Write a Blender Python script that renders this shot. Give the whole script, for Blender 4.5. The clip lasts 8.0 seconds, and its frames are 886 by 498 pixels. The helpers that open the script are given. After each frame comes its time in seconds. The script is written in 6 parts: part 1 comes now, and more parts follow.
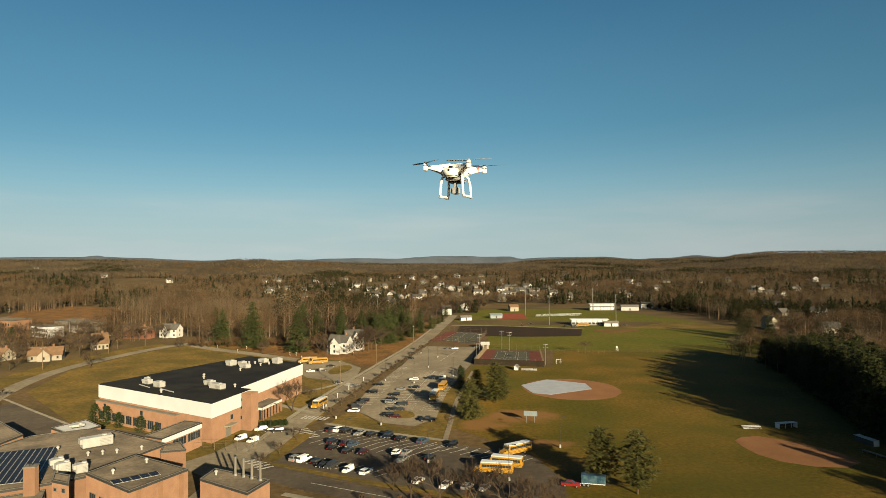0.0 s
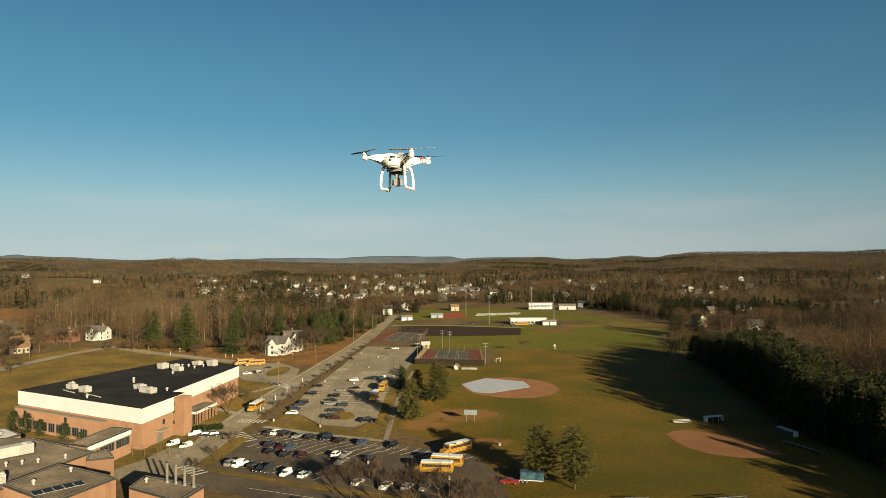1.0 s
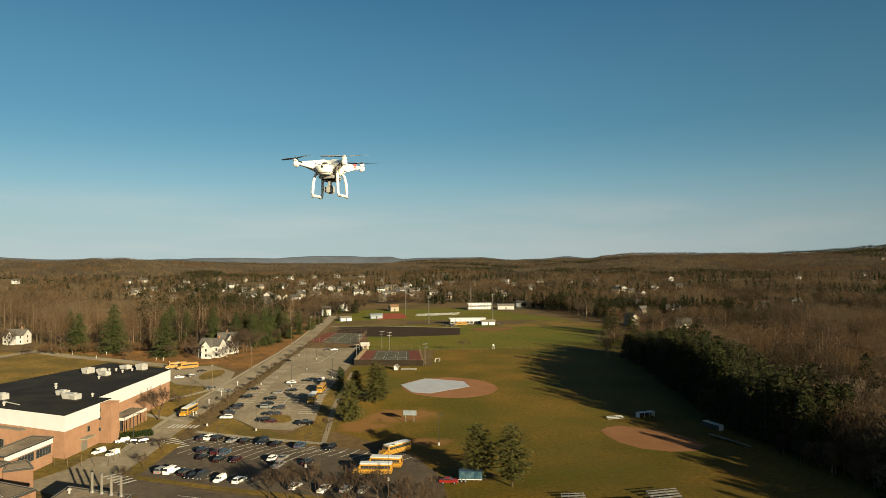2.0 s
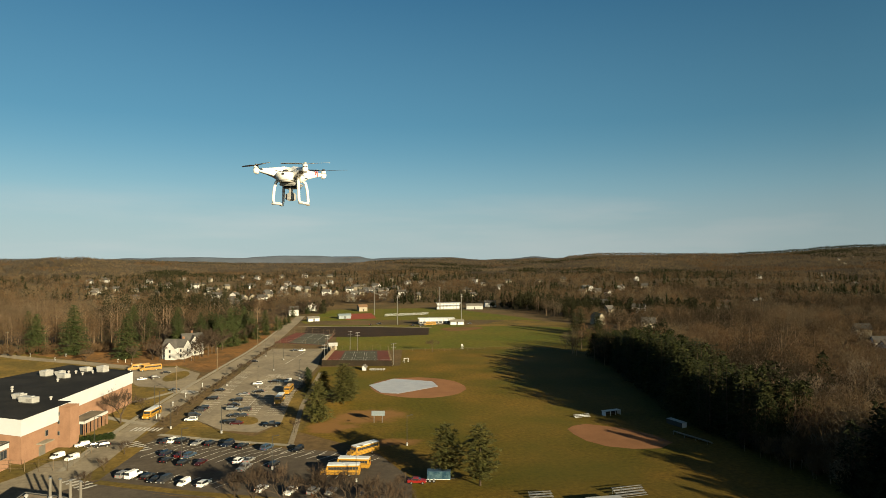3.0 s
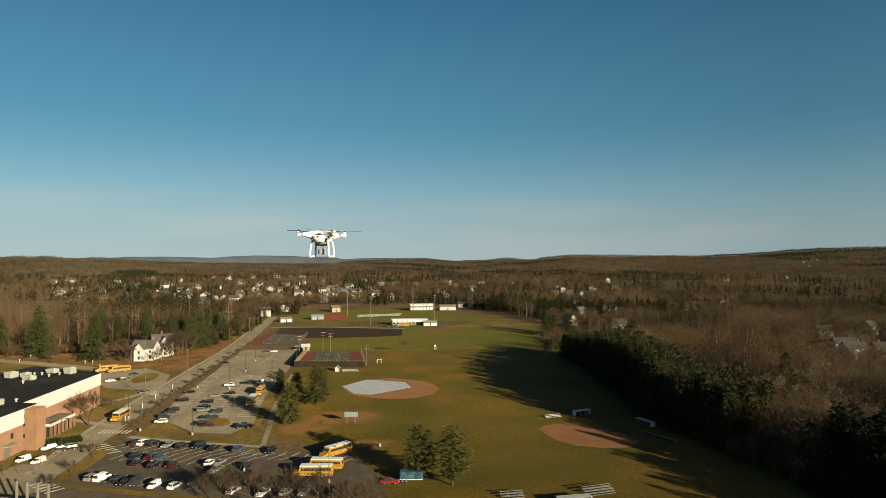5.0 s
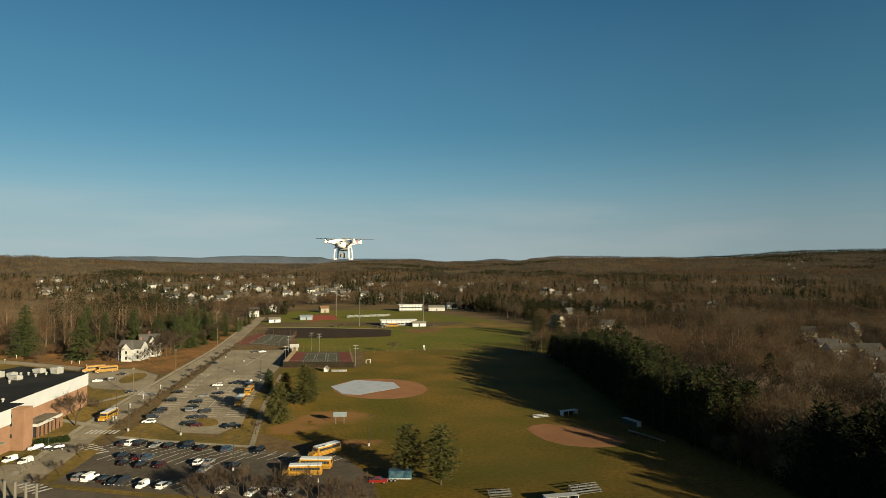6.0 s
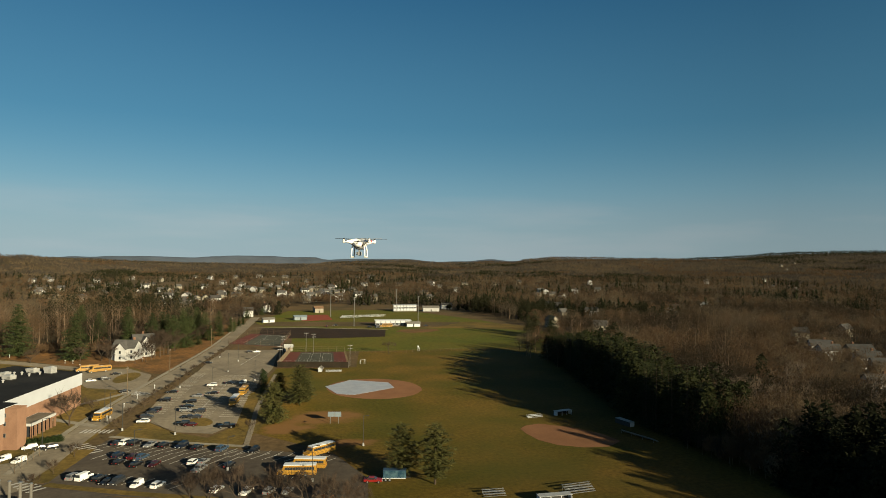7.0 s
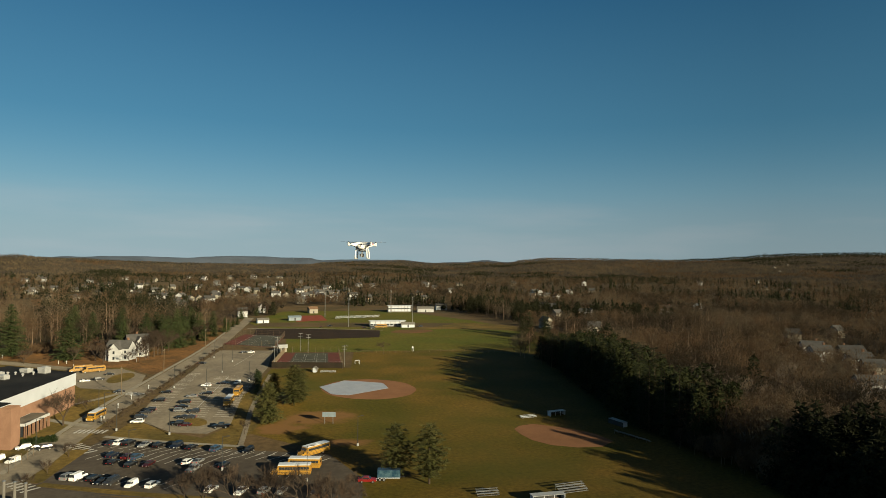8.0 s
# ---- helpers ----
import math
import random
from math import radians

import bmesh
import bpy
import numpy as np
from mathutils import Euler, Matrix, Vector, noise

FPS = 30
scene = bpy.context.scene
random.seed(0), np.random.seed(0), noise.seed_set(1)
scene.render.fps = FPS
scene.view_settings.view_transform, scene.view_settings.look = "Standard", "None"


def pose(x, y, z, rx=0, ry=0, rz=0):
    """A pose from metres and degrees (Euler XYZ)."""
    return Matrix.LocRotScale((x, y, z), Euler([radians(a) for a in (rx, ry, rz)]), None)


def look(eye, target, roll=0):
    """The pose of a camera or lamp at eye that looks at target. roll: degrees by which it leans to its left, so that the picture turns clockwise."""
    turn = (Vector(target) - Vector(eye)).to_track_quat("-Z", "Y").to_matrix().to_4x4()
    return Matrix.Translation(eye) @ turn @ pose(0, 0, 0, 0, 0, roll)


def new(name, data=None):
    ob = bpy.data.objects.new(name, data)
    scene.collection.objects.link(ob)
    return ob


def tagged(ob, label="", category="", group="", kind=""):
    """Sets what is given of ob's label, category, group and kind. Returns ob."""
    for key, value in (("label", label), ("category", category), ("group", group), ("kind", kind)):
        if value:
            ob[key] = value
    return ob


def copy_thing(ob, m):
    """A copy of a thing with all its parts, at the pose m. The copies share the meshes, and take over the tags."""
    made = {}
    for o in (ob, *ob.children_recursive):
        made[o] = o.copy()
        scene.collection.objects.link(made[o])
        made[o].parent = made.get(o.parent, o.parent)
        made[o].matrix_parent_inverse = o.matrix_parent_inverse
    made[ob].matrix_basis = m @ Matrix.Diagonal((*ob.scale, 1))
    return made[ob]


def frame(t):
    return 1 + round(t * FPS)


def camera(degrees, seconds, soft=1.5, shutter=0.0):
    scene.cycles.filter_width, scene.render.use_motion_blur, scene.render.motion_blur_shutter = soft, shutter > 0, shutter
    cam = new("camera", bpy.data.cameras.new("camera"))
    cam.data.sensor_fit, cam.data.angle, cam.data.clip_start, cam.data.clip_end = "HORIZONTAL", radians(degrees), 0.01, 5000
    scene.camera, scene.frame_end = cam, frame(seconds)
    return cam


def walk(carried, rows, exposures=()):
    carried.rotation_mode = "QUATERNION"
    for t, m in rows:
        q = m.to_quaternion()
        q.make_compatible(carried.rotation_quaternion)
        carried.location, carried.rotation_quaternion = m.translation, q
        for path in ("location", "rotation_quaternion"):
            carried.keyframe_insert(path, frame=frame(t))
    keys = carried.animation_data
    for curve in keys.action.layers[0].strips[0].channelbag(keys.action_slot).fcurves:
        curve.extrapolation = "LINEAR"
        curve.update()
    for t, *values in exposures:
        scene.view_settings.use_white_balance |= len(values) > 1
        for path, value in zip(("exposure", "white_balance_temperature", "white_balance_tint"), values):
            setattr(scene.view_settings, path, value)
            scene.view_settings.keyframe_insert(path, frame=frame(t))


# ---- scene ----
cam = camera(68.57, 8.0, 0.6)
ROWS = [  # seconds, x, y, z, yaw, pitch, roll
    (0, -0.000, 0.000, 50.000, -0.000, 0.866, 0.420),
    (0.5, -0.025, 0.166, 49.982, -1.738, 0.832, 0.368),
    (1, 0.001, 0.217, 49.982, -5.205, 0.817, 0.307),
    (1.5, 0.020, 0.240, 49.993, -8.296, 0.825, 0.233),
    (2, 0.035, 0.260, 50.027, -10.493, 0.819, 0.186),
    (3.5, 0.075, 0.179, 50.069, -14.005, 0.842, 0.034),
    (4, 0.039, -0.008, 50.056, -14.548, 0.891, -0.025),
    (4.5, -0.160, -0.388, 50.166, -15.079, 0.829, -0.080),
    (5, -0.329, -1.029, 50.323, -15.565, 0.875, -0.208),
    (6.5, -0.883, -2.540, 50.339, -16.858, 0.970, -0.498),
    (7, -1.006, -2.786, 50.313, -17.024, 1.000, -0.576),
    (7.5, -1.104, -3.061, 50.326, -17.246, 1.030, -0.621),
    (8, -1.235, -3.586, 50.315, -17.498, 1.080, -0.707),
]
EXPOSURES = [(0.0,1.18,6500,3),(2.0,1.18,6500,3),(3.5,1.18,6400,2),(5.0,1.08,6300,2),(8.0,0.78,5900,1)]
walk(cam, [(t, pose(x, y, z, 90 + pitch, roll, yaw)) for t, x, y, z, yaw, pitch, roll in ROWS], EXPOSURES)

# ---- world and sun ----
SUN_EL, SUN_AZ = 13.5, 155.5          # degrees; azimuth clockwise from +Y
world = bpy.data.worlds.new("world")
scene.world = world
world.use_nodes = True
wn, wl = world.node_tree.nodes, world.node_tree.links
sky = wn.new("ShaderNodeTexSky")
sky.sky_type = 'NISHITA'
sky.sun_disc = False
sky.sun_elevation, sky.sun_rotation = radians(SUN_EL), radians(SUN_AZ)
sky.altitude, sky.air_density, sky.dust_density, sky.ozone_density = 100, 1.0, 0.0, 2.6
background = wn["Background"]
background.inputs["Strength"].default_value = 0.034
balance = wn.new("ShaderNodeMix")
balance.data_type, balance.blend_type = 'RGBA', 'MULTIPLY'
balance.inputs["Factor"].default_value = 1.0
balance.inputs[7].default_value = (0.66, 1.02, 1.13, 1)
wl.new(sky.outputs["Color"], balance.inputs[6])
# deep blue overhead paling towards the horizon
grade = wn.new("ShaderNodeValToRGB")
tones = grade.color_ramp
tones.elements[0].position, tones.elements[0].color = 0.0, (0.49, 0.62, 0.68, 1)
tones.elements[1].position, tones.elements[1].color = 1.0, (0.03, 0.10, 0.22, 1)
for place, colour in ((0.10, (0.285, 0.535, 0.67, 1)), (0.20, (0.150, 0.37, 0.54, 1)), (0.38, (0.066, 0.215, 0.39, 1))):
    tones.elements.new(place).color = colour
bright = wn.new("ShaderNodeMix")
bright.data_type, bright.blend_type = 'RGBA', 'MULTIPLY'
bright.inputs["Factor"].default_value = 1.0
bright.inputs[7].default_value = (10, 10, 10, 1)
clear = wn.new("ShaderNodeMix")
clear.data_type = 'RGBA'
clear.inputs["Factor"].default_value = 0.8
# pale haze towards the horizon, all the way round, and a few thin streaks of cirrus low in the sky
coord = wn.new("ShaderNodeTexCoord")
split = wn.new("ShaderNodeSeparateXYZ")
wl.new(coord.outputs["Generated"], split.inputs["Vector"])
haze = wn.new("ShaderNodeMapRange")
haze.interpolation_type = 'SMOOTHERSTEP'
haze.inputs["From Min"].default_value, haze.inputs["From Max"].default_value, haze.inputs["To Max"].default_value = 0.19, -0.05, 0.95
wl.new(split.outputs["Z"], haze.inputs["Value"])
hazy = wn.new("ShaderNodeMix")
hazy.data_type = 'RGBA'
hazy.inputs[7].default_value = (5.6, 6.65, 6.9, 1)
wl.new(haze.outputs["Result"], hazy.inputs["Factor"])
wl.new(split.outputs["Z"], grade.inputs["Fac"])
wl.new(grade.outputs["Color"], bright.inputs[6])
wl.new(balance.outputs[2], clear.inputs[6])
wl.new(bright.outputs[2], clear.inputs[7])
wl.new(clear.outputs[2], hazy.inputs[6])
stretch = wn.new("ShaderNodeMapping")
stretch.inputs["Scale"].default_value = (2.2, 2.2, 16.0)
stretch.inputs["Rotation"].default_value = (0.0, 0.07, 0.0)
wisp = wn.new("ShaderNodeTexNoise")
wisp.inputs["Scale"].default_value, wisp.inputs["Detail"].default_value = 1.6, 7
thin = wn.new("ShaderNodeMapRange")
thin.inputs["From Min"].default_value, thin.inputs["From Max"].default_value, thin.inputs["To Max"].default_value = 0.47, 0.72, 0.36
low = wn.new("ShaderNodeMapRange")
low.inputs["From Min"].default_value, low.inputs["From Max"].default_value = 0.11, 0.06
both = wn.new("ShaderNodeMath")
both.operation = 'MULTIPLY'
veil = wn.new("ShaderNodeMix")
veil.data_type = 'RGBA'
veil.inputs[7].default_value = (7.6, 7.6, 7.6, 1)
# paler opposite the sun, deeper across from it
turned = wn.new("ShaderNodeVectorMath")
turned.operation = 'DOT_PRODUCT'
turned.inputs[1].default_value = (-math.sin(radians(SUN_AZ)), -math.cos(radians(SUN_AZ)), 0.0)
away = wn.new("ShaderNodeMapRange")
away.inputs["From Min"].default_value, away.inputs["From Max"].default_value = 0.35, 1.0
away.inputs["To Min"].default_value, away.inputs["To Max"].default_value = 0.76, 1.10
spread = wn.new("ShaderNodeVectorMath")
spread.operation = 'SCALE'
wl.new(coord.outputs["Generated"], turned.inputs[0])
wl.new(turned.outputs["Value"], away.inputs["Value"])
wl.new(away.outputs["Result"], spread.inputs["Scale"])
wl.new(coord.outputs["Generated"], stretch.inputs["Vector"])
wl.new(stretch.outputs["Vector"], wisp.inputs["Vector"])
wl.new(wisp.outputs["Fac"], thin.inputs["Value"])
wl.new(split.outputs["Z"], low.inputs["Value"])
wl.new(low.outputs["Result"], both.inputs[0])
wl.new(thin.outputs["Result"], both.inputs[1])
wl.new(both.outputs[0], veil.inputs["Factor"])
wl.new(hazy.outputs[2], veil.inputs[6])
wl.new(veil.outputs[2], spread.inputs[0])
# the warm bright haze round the low sun, behind the camera
near_sun = wn.new("ShaderNodeMapRange")
near_sun.interpolation_type = 'SMOOTHERSTEP'
near_sun.inputs["From Min"].default_value, near_sun.inputs["From Max"].default_value, near_sun.inputs["To Max"].default_value = -0.25, -1.0, 0.5
glow = wn.new("ShaderNodeMix")
glow.data_type = 'RGBA'
glow.inputs[7].default_value = (12.5, 11.8, 8.4, 1)
wl.new(turned.outputs["Value"], near_sun.inputs["Value"])
wl.new(near_sun.outputs["Result"], glow.inputs["Factor"])
wl.new(spread.outputs["Vector"], glow.inputs[6])
wl.new(glow.outputs[2], background.inputs["Color"])
sun = new("sun", bpy.data.lights.new("sun", 'SUN'))
sun.data.energy, sun.data.angle, sun.data.color = 5.0, radians(0.55), (1.0, 0.79, 0.50)
el, az = radians(SUN_EL), radians(SUN_AZ)
to_sun = Vector((math.sin(az) * math.cos(el), math.cos(az) * math.cos(el), math.sin(el)))
sun.matrix_world = look(to_sun * 400, (0, 0, 0))


# ---- materials ----
def mat(name, a, b=None, scale=0.3, fine=6.0, rough=0.85, metal=0.0, bump=0.15, vary=0.0, island=0.0, amount=0.25, through_light=0.0):
    """Two colours mixed by broad noise, darkened and lightened by fine noise, with fine relief; light passes thin growth."""
    m = bpy.data.materials.new(name)
    m.use_nodes = True
    n, l = m.node_tree.nodes, m.node_tree.links
    p = n["Principled BSDF"]
    p.inputs["Diffuse Roughness"].default_value = 1.0 if rough > 0.8 else 0.2
    p.inputs["Roughness"].default_value, p.inputs["Metallic"].default_value = rough, metal
    p.inputs["Specular IOR Level"].default_value = 0.12 if rough > 0.8 else 0.5
    b = b or tuple(c * 0.75 for c in a)
    geo = n.new("ShaderNodeNewGeometry")
    broad = n.new("ShaderNodeTexNoise")
    broad.inputs["Scale"].default_value, broad.inputs["Detail"].default_value = scale, 5
    small = n.new("ShaderNodeTexNoise")
    small.inputs["Scale"].default_value, small.inputs["Detail"].default_value, small.inputs["Roughness"].default_value = fine, 6, 0.7
    ramp = n.new("ShaderNodeValToRGB")
    ramp.color_ramp.elements[0].position, ramp.color_ramp.elements[1].position = 0.36, 0.64
    ramp.color_ramp.elements[0].color, ramp.color_ramp.elements[1].color = (*a, 1), (*b, 1)
    hsv = n.new("ShaderNodeHueSaturation")
    value = n.new("ShaderNodeMath")
    value.operation = 'MULTIPLY_ADD'
    value.inputs[1].default_value, value.inputs[2].default_value = amount * 2, 1 - amount
    l.new(geo.outputs["Position"], broad.inputs["Vector"])
    l.new(geo.outputs["Position"], small.inputs["Vector"])
    l.new(broad.outputs["Fac"], ramp.inputs["Fac"])
    l.new(small.outputs["Fac"], value.inputs[0])
    l.new(ramp.outputs["Color"], hsv.inputs["Color"])
    last = value.outputs[0]
    for source, strength in (("object", vary), ("island", island)):
        if strength:
            out = n.new("ShaderNodeObjectInfo").outputs["Random"] if source == "object" else geo.outputs["Random Per Island"]
            mul = n.new("ShaderNodeMath")
            mul.operation = 'MULTIPLY_ADD'
            mul.inputs[1].default_value, mul.inputs[2].default_value = 2 * strength, 1 - strength
            both = n.new("ShaderNodeMath")
            both.operation = 'MULTIPLY'
            l.new(out, mul.inputs[0])
            l.new(mul.outputs[0], both.inputs[0])
            l.new(last, both.inputs[1])
            last = both.outputs[0]
    l.new(last, hsv.inputs["Value"])
    l.new(hsv.outputs["Color"], p.inputs["Base Color"])
    if through_light:
        thin = n.new("ShaderNodeBsdfTranslucent")
        blend = n.new("ShaderNodeMixShader")
        blend.inputs[0].default_value = through_light
        l.new(hsv.outputs["Color"], thin.inputs["Color"])
        l.new(p.outputs[0], blend.inputs[1])
        l.new(thin.outputs[0], blend.inputs[2])
        l.new(blend.outputs[0], n["Material Output"].inputs["Surface"])
    if bump:
        bm_node = n.new("ShaderNodeBump")
        bm_node.inputs["Strength"].default_value, bm_node.inputs["Distance"].default_value = bump, 0.05
        l.new(small.outputs["Fac"], bm_node.inputs["Height"])
        l.new(bm_node.outputs["Normal"], p.inputs["Normal"])
    return m


M = {}
M["litter"] = mat("leaf_litter", (0.05534, 0.0374, 0.01857), (0.03392, 0.02635, 0.01292), 0.03, 0.5, 0.95, amount=1.0)
M["lawn"] = mat("dry_lawn", (0.0736, 0.0496, 0.01346), (0.04232, 0.0328, 0.009792), 0.07, 0.6, 0.95, amount=1.1)
M["field"] = mat("field_grass", (0.0335, 0.0292, 0.0033), (0.068, 0.0420, 0.0075), 0.035, 0.9, 0.95, amount=1.2)
def worn_patches(m, soil, green, spots):
    """Broad drifts of greener grass, and worn earth with ragged edges round the spots (x, y, half width, half depth)."""
    n, l = m.node_tree.nodes, m.node_tree.links
    p = n["Principled BSDF"]
    last = p.inputs["Base Color"].links[0].from_socket
    geo = n.new("ShaderNodeNewGeometry")
    drift = n.new("ShaderNodeTexNoise")
    drift.inputs["Scale"].default_value, drift.inputs["Detail"].default_value = 0.022, 4
    ragged = n.new("ShaderNodeTexNoise")
    ragged.inputs["Scale"].default_value, ragged.inputs["Detail"].default_value = 0.16, 6
    l.new(geo.outputs["Position"], drift.inputs["Vector"])
    l.new(geo.outputs["Position"], ragged.inputs["Vector"])
    amount = n.new("ShaderNodeMapRange")
    amount.inputs["From Min"].default_value, amount.inputs["From Max"].default_value, amount.inputs["To Max"].default_value = 0.47, 0.66, 0.6
    l.new(drift.outputs["Fac"], amount.inputs["Value"])
    mix = n.new("ShaderNodeMix")
    mix.data_type = 'RGBA'
    mix.inputs[7].default_value = (*green, 1)
    l.new(amount.outputs["Result"], mix.inputs["Factor"])
    l.new(last, mix.inputs[6])
    last = mix.outputs[2]
    for x, y, rx, ry in spots:
        place = n.new("ShaderNodeMapping")
        place.inputs["Location"].default_value = (-x / rx, -y / ry, 0)
        place.inputs["Scale"].default_value = (1 / rx, 1 / ry, 0)
        reach = n.new("ShaderNodeVectorMath")
        reach.operation = 'LENGTH'
        uneven = n.new("ShaderNodeMath")
        uneven.operation = 'MULTIPLY_ADD'
        uneven.inputs[1].default_value = 1.5
        bare = n.new("ShaderNodeMapRange")
        bare.inputs["From Min"].default_value, bare.inputs["From Max"].default_value = 1.85, 1.35
        bare.inputs["To Max"].default_value = 0.85
        mix = n.new("ShaderNodeMix")
        mix.data_type = 'RGBA'
        mix.inputs[7].default_value = (*soil, 1)
        l.new(geo.outputs["Position"], place.inputs["Vector"])
        l.new(place.outputs["Vector"], reach.inputs[0])
        l.new(ragged.outputs["Fac"], uneven.inputs[0])
        l.new(reach.outputs["Value"], uneven.inputs[2])
        l.new(uneven.outputs[0], bare.inputs["Value"])
        l.new(bare.outputs["Result"], mix.inputs["Factor"])
        l.new(last, mix.inputs[6])
        last = mix.outputs[2]
    l.new(last, p.inputs["Base Color"])


worn_patches(M["field"], (0.088, 0.047, 0.019), (0.027, 0.031, 0.0045), ((24, 207, 12, 10), (12, 196, 9, 7), (27, 176, 8, 4)))
M["green"] = mat("green_turf", (0.037, 0.041, 0.0048), (0.051, 0.044, 0.0066), 0.03, 0.4, 0.95, amount=0.9)
M["clay"] = mat("infield_clay", (0.106, 0.054, 0.028), (0.088, 0.045, 0.023), 0.15, 1.5, 0.95)
M["soil"] = mat("dark_soil", (0.012, 0.008, 0.005), (0.017, 0.011, 0.007), 0.08, 0.7, 0.95, amount=0.8)
M["bare"] = mat("bare_earth", (0.07426, 0.03954, 0.01689), (0.05216, 0.03212, 0.01408), 0.08, 1.0, 0.95)
M["asphalt"] = mat("worn_asphalt", (0.106, 0.091, 0.069), (0.078, 0.067, 0.052), 0.07, 0.6, 0.9, amount=0.7)
M["dark_asphalt"] = mat("newer_asphalt", (0.03168, 0.02662, 0.02187), (0.04455, 0.03764, 0.02997), 0.09, 0.6, 0.9, amount=0.8)
M["concrete"] = mat("pale_concrete", (0.124, 0.112, 0.093), (0.096, 0.087, 0.072), 0.3, 2.0, 0.9, amount=0.5)
M["paint"] = mat("road_paint", (0.372, 0.36, 0.33), (0.27, 0.258, 0.24), 0.8, 8.0, 0.8)
M["brick"] = mat("orange_brick", (0.1988, 0.116, 0.07632), (0.1697, 0.098, 0.06466), 0.5, 11.0, 0.9, amount=0.5)
M["brick_dark"] = mat("dark_red_brick", (0.13, 0.06, 0.042), (0.10, 0.048, 0.034), 0.4, 5.0, 0.9)
M["brick_pale"] = mat("weathered_brick", (0.1802, 0.105, 0.066), (0.153, 0.087, 0.0539), 0.5, 5.0, 0.9)
M["white"] = mat("white_panel", (0.505, 0.525, 0.56), (0.458, 0.475, 0.505), 0.15, 2.0, 0.6, amount=0.06)
M["membrane"] = mat("black_roof_membrane", (0.0055, 0.0055, 0.005775), (0.0099, 0.0099, 0.0099), 0.15, 1.0, 0.95, amount=0.9)
M["gravel_roof"] = mat("gravel_roof", (0.098, 0.081, 0.063), (0.054, 0.046, 0.037), 0.13, 1.1, 0.95, amount=0.8)
M["coping"] = mat("pale_coping", (0.1469, 0.1346, 0.1149), (0.1224, 0.1129, 0.09792), 0.4, 3.0, 0.7)
M["unit"] = mat("painted_sheet_metal", (0.335, 0.335, 0.33), (0.272, 0.272, 0.268), 0.6, 3.0, 0.55)
M["glass"] = mat("dark_window_glass", (0.02, 0.024, 0.03), (0.03, 0.034, 0.04), 0.4, 1.0, 0.12, bump=0)
M["solar"] = mat("solar_cells", (0.010, 0.012, 0.020), (0.014, 0.016, 0.025), 0.6, 3.0, 0.5, bump=0)
M["solar"].node_tree.nodes["Principled BSDF"].inputs["Specular IOR Level"].default_value = 0.12
M["steel"] = mat("galvanised_steel", (0.252, 0.252, 0.246), (0.198, 0.198, 0.198), 1.0, 8.0, 0.45, 0.7)
M["dark_metal"] = mat("dark_metal", (0.02, 0.02, 0.02), (0.03, 0.029, 0.027), 1.0, 8.0, 0.8)
M["wood_pole"] = mat("weathered_pole_wood", (0.135, 0.104, 0.070), (0.108, 0.081, 0.054), 0.8, 6.0, 0.9)
M["bus"] = mat("school_bus_yellow", (0.365, 0.195, 0.018), (0.318, 0.168, 0.016), 0.5, 4.0, 0.4, bump=0.03, amount=0.1)
M["rubber"] = mat("tyre_rubber", (0.018, 0.018, 0.018), (0.03, 0.029, 0.028), 2.0, 12.0, 0.85)
M["rim"] = mat("wheel_rim", (0.45, 0.45, 0.45), (0.35, 0.35, 0.35), 3.0, 12.0, 0.35, 0.8)
M["lamp_red"] = mat("tail_lamp_red", (0.45, 0.02, 0.015), (0.38, 0.02, 0.015), 2.0, 9.0, 0.3, bump=0)
M["lamp_clear"] = mat("headlamp_lens", (0.7, 0.7, 0.68), (0.6, 0.6, 0.6), 2.0, 9.0, 0.2, bump=0)
M["tarp"] = mat("silver_tarpaulin", (0.345, 0.351, 0.374), (0.287, 0.296, 0.328), 0.25, 1.6, 0.5, bump=0.5)
M["court_green"] = mat("court_green", (0.037, 0.036, 0.028), (0.029, 0.030, 0.023), 0.2, 2.0, 0.85, amount=0.6)
M["court_red"] = mat("court_red", (0.060, 0.021, 0.016), (0.046, 0.018, 0.014), 0.2, 2.0, 0.85, amount=0.6)
M["track"] = mat("running_track_red", (0.105, 0.027, 0.016), (0.085, 0.024, 0.014), 0.2, 2.0, 0.85, amount=0.5)
M["screen"] = mat("dark_windscreen_cloth", (0.033, 0.025, 0.017), (0.024, 0.019, 0.013), 0.4, 3.0, 0.95)
M["bark"] = mat("grey_brown_bark", (0.074, 0.055, 0.040), (0.052, 0.039, 0.029), 0.6, 5.0, 0.95, vary=0.25)
M["trunk_pale"] = mat("pale_trunk_bark", (0.165, 0.118, 0.080), (0.095, 0.070, 0.049), 0.05, 2.0, 0.95, bump=0, island=0.45)
# lighter copy of the bark, sunlight painted in for trees that stand out
M["bark_pale"] = mat("sunlit_pale_bark", (0.225, 0.175, 0.13), (0.15, 0.115, 0.085), 0.3, 3.0, 0.95, vary=0.2)
M["twig"] = mat("bare_twigs", (0.058, 0.041, 0.029), (0.043, 0.031, 0.022), 0.05, 2.0, 0.95, bump=0, vary=0.25, island=0.2)
M["spruce"] = mat("spruce_needles", (0.026, 0.036, 0.012), (0.040, 0.046, 0.017), 0.3, 3.0, 0.9, bump=0, vary=0.25, island=0.35)
M["needles"] = mat("dark_conifer_needles", (0.017, 0.021, 0.0075), (0.025, 0.027, 0.009), 0.3, 3.0, 0.9, bump=0, vary=0.25, island=0.3)
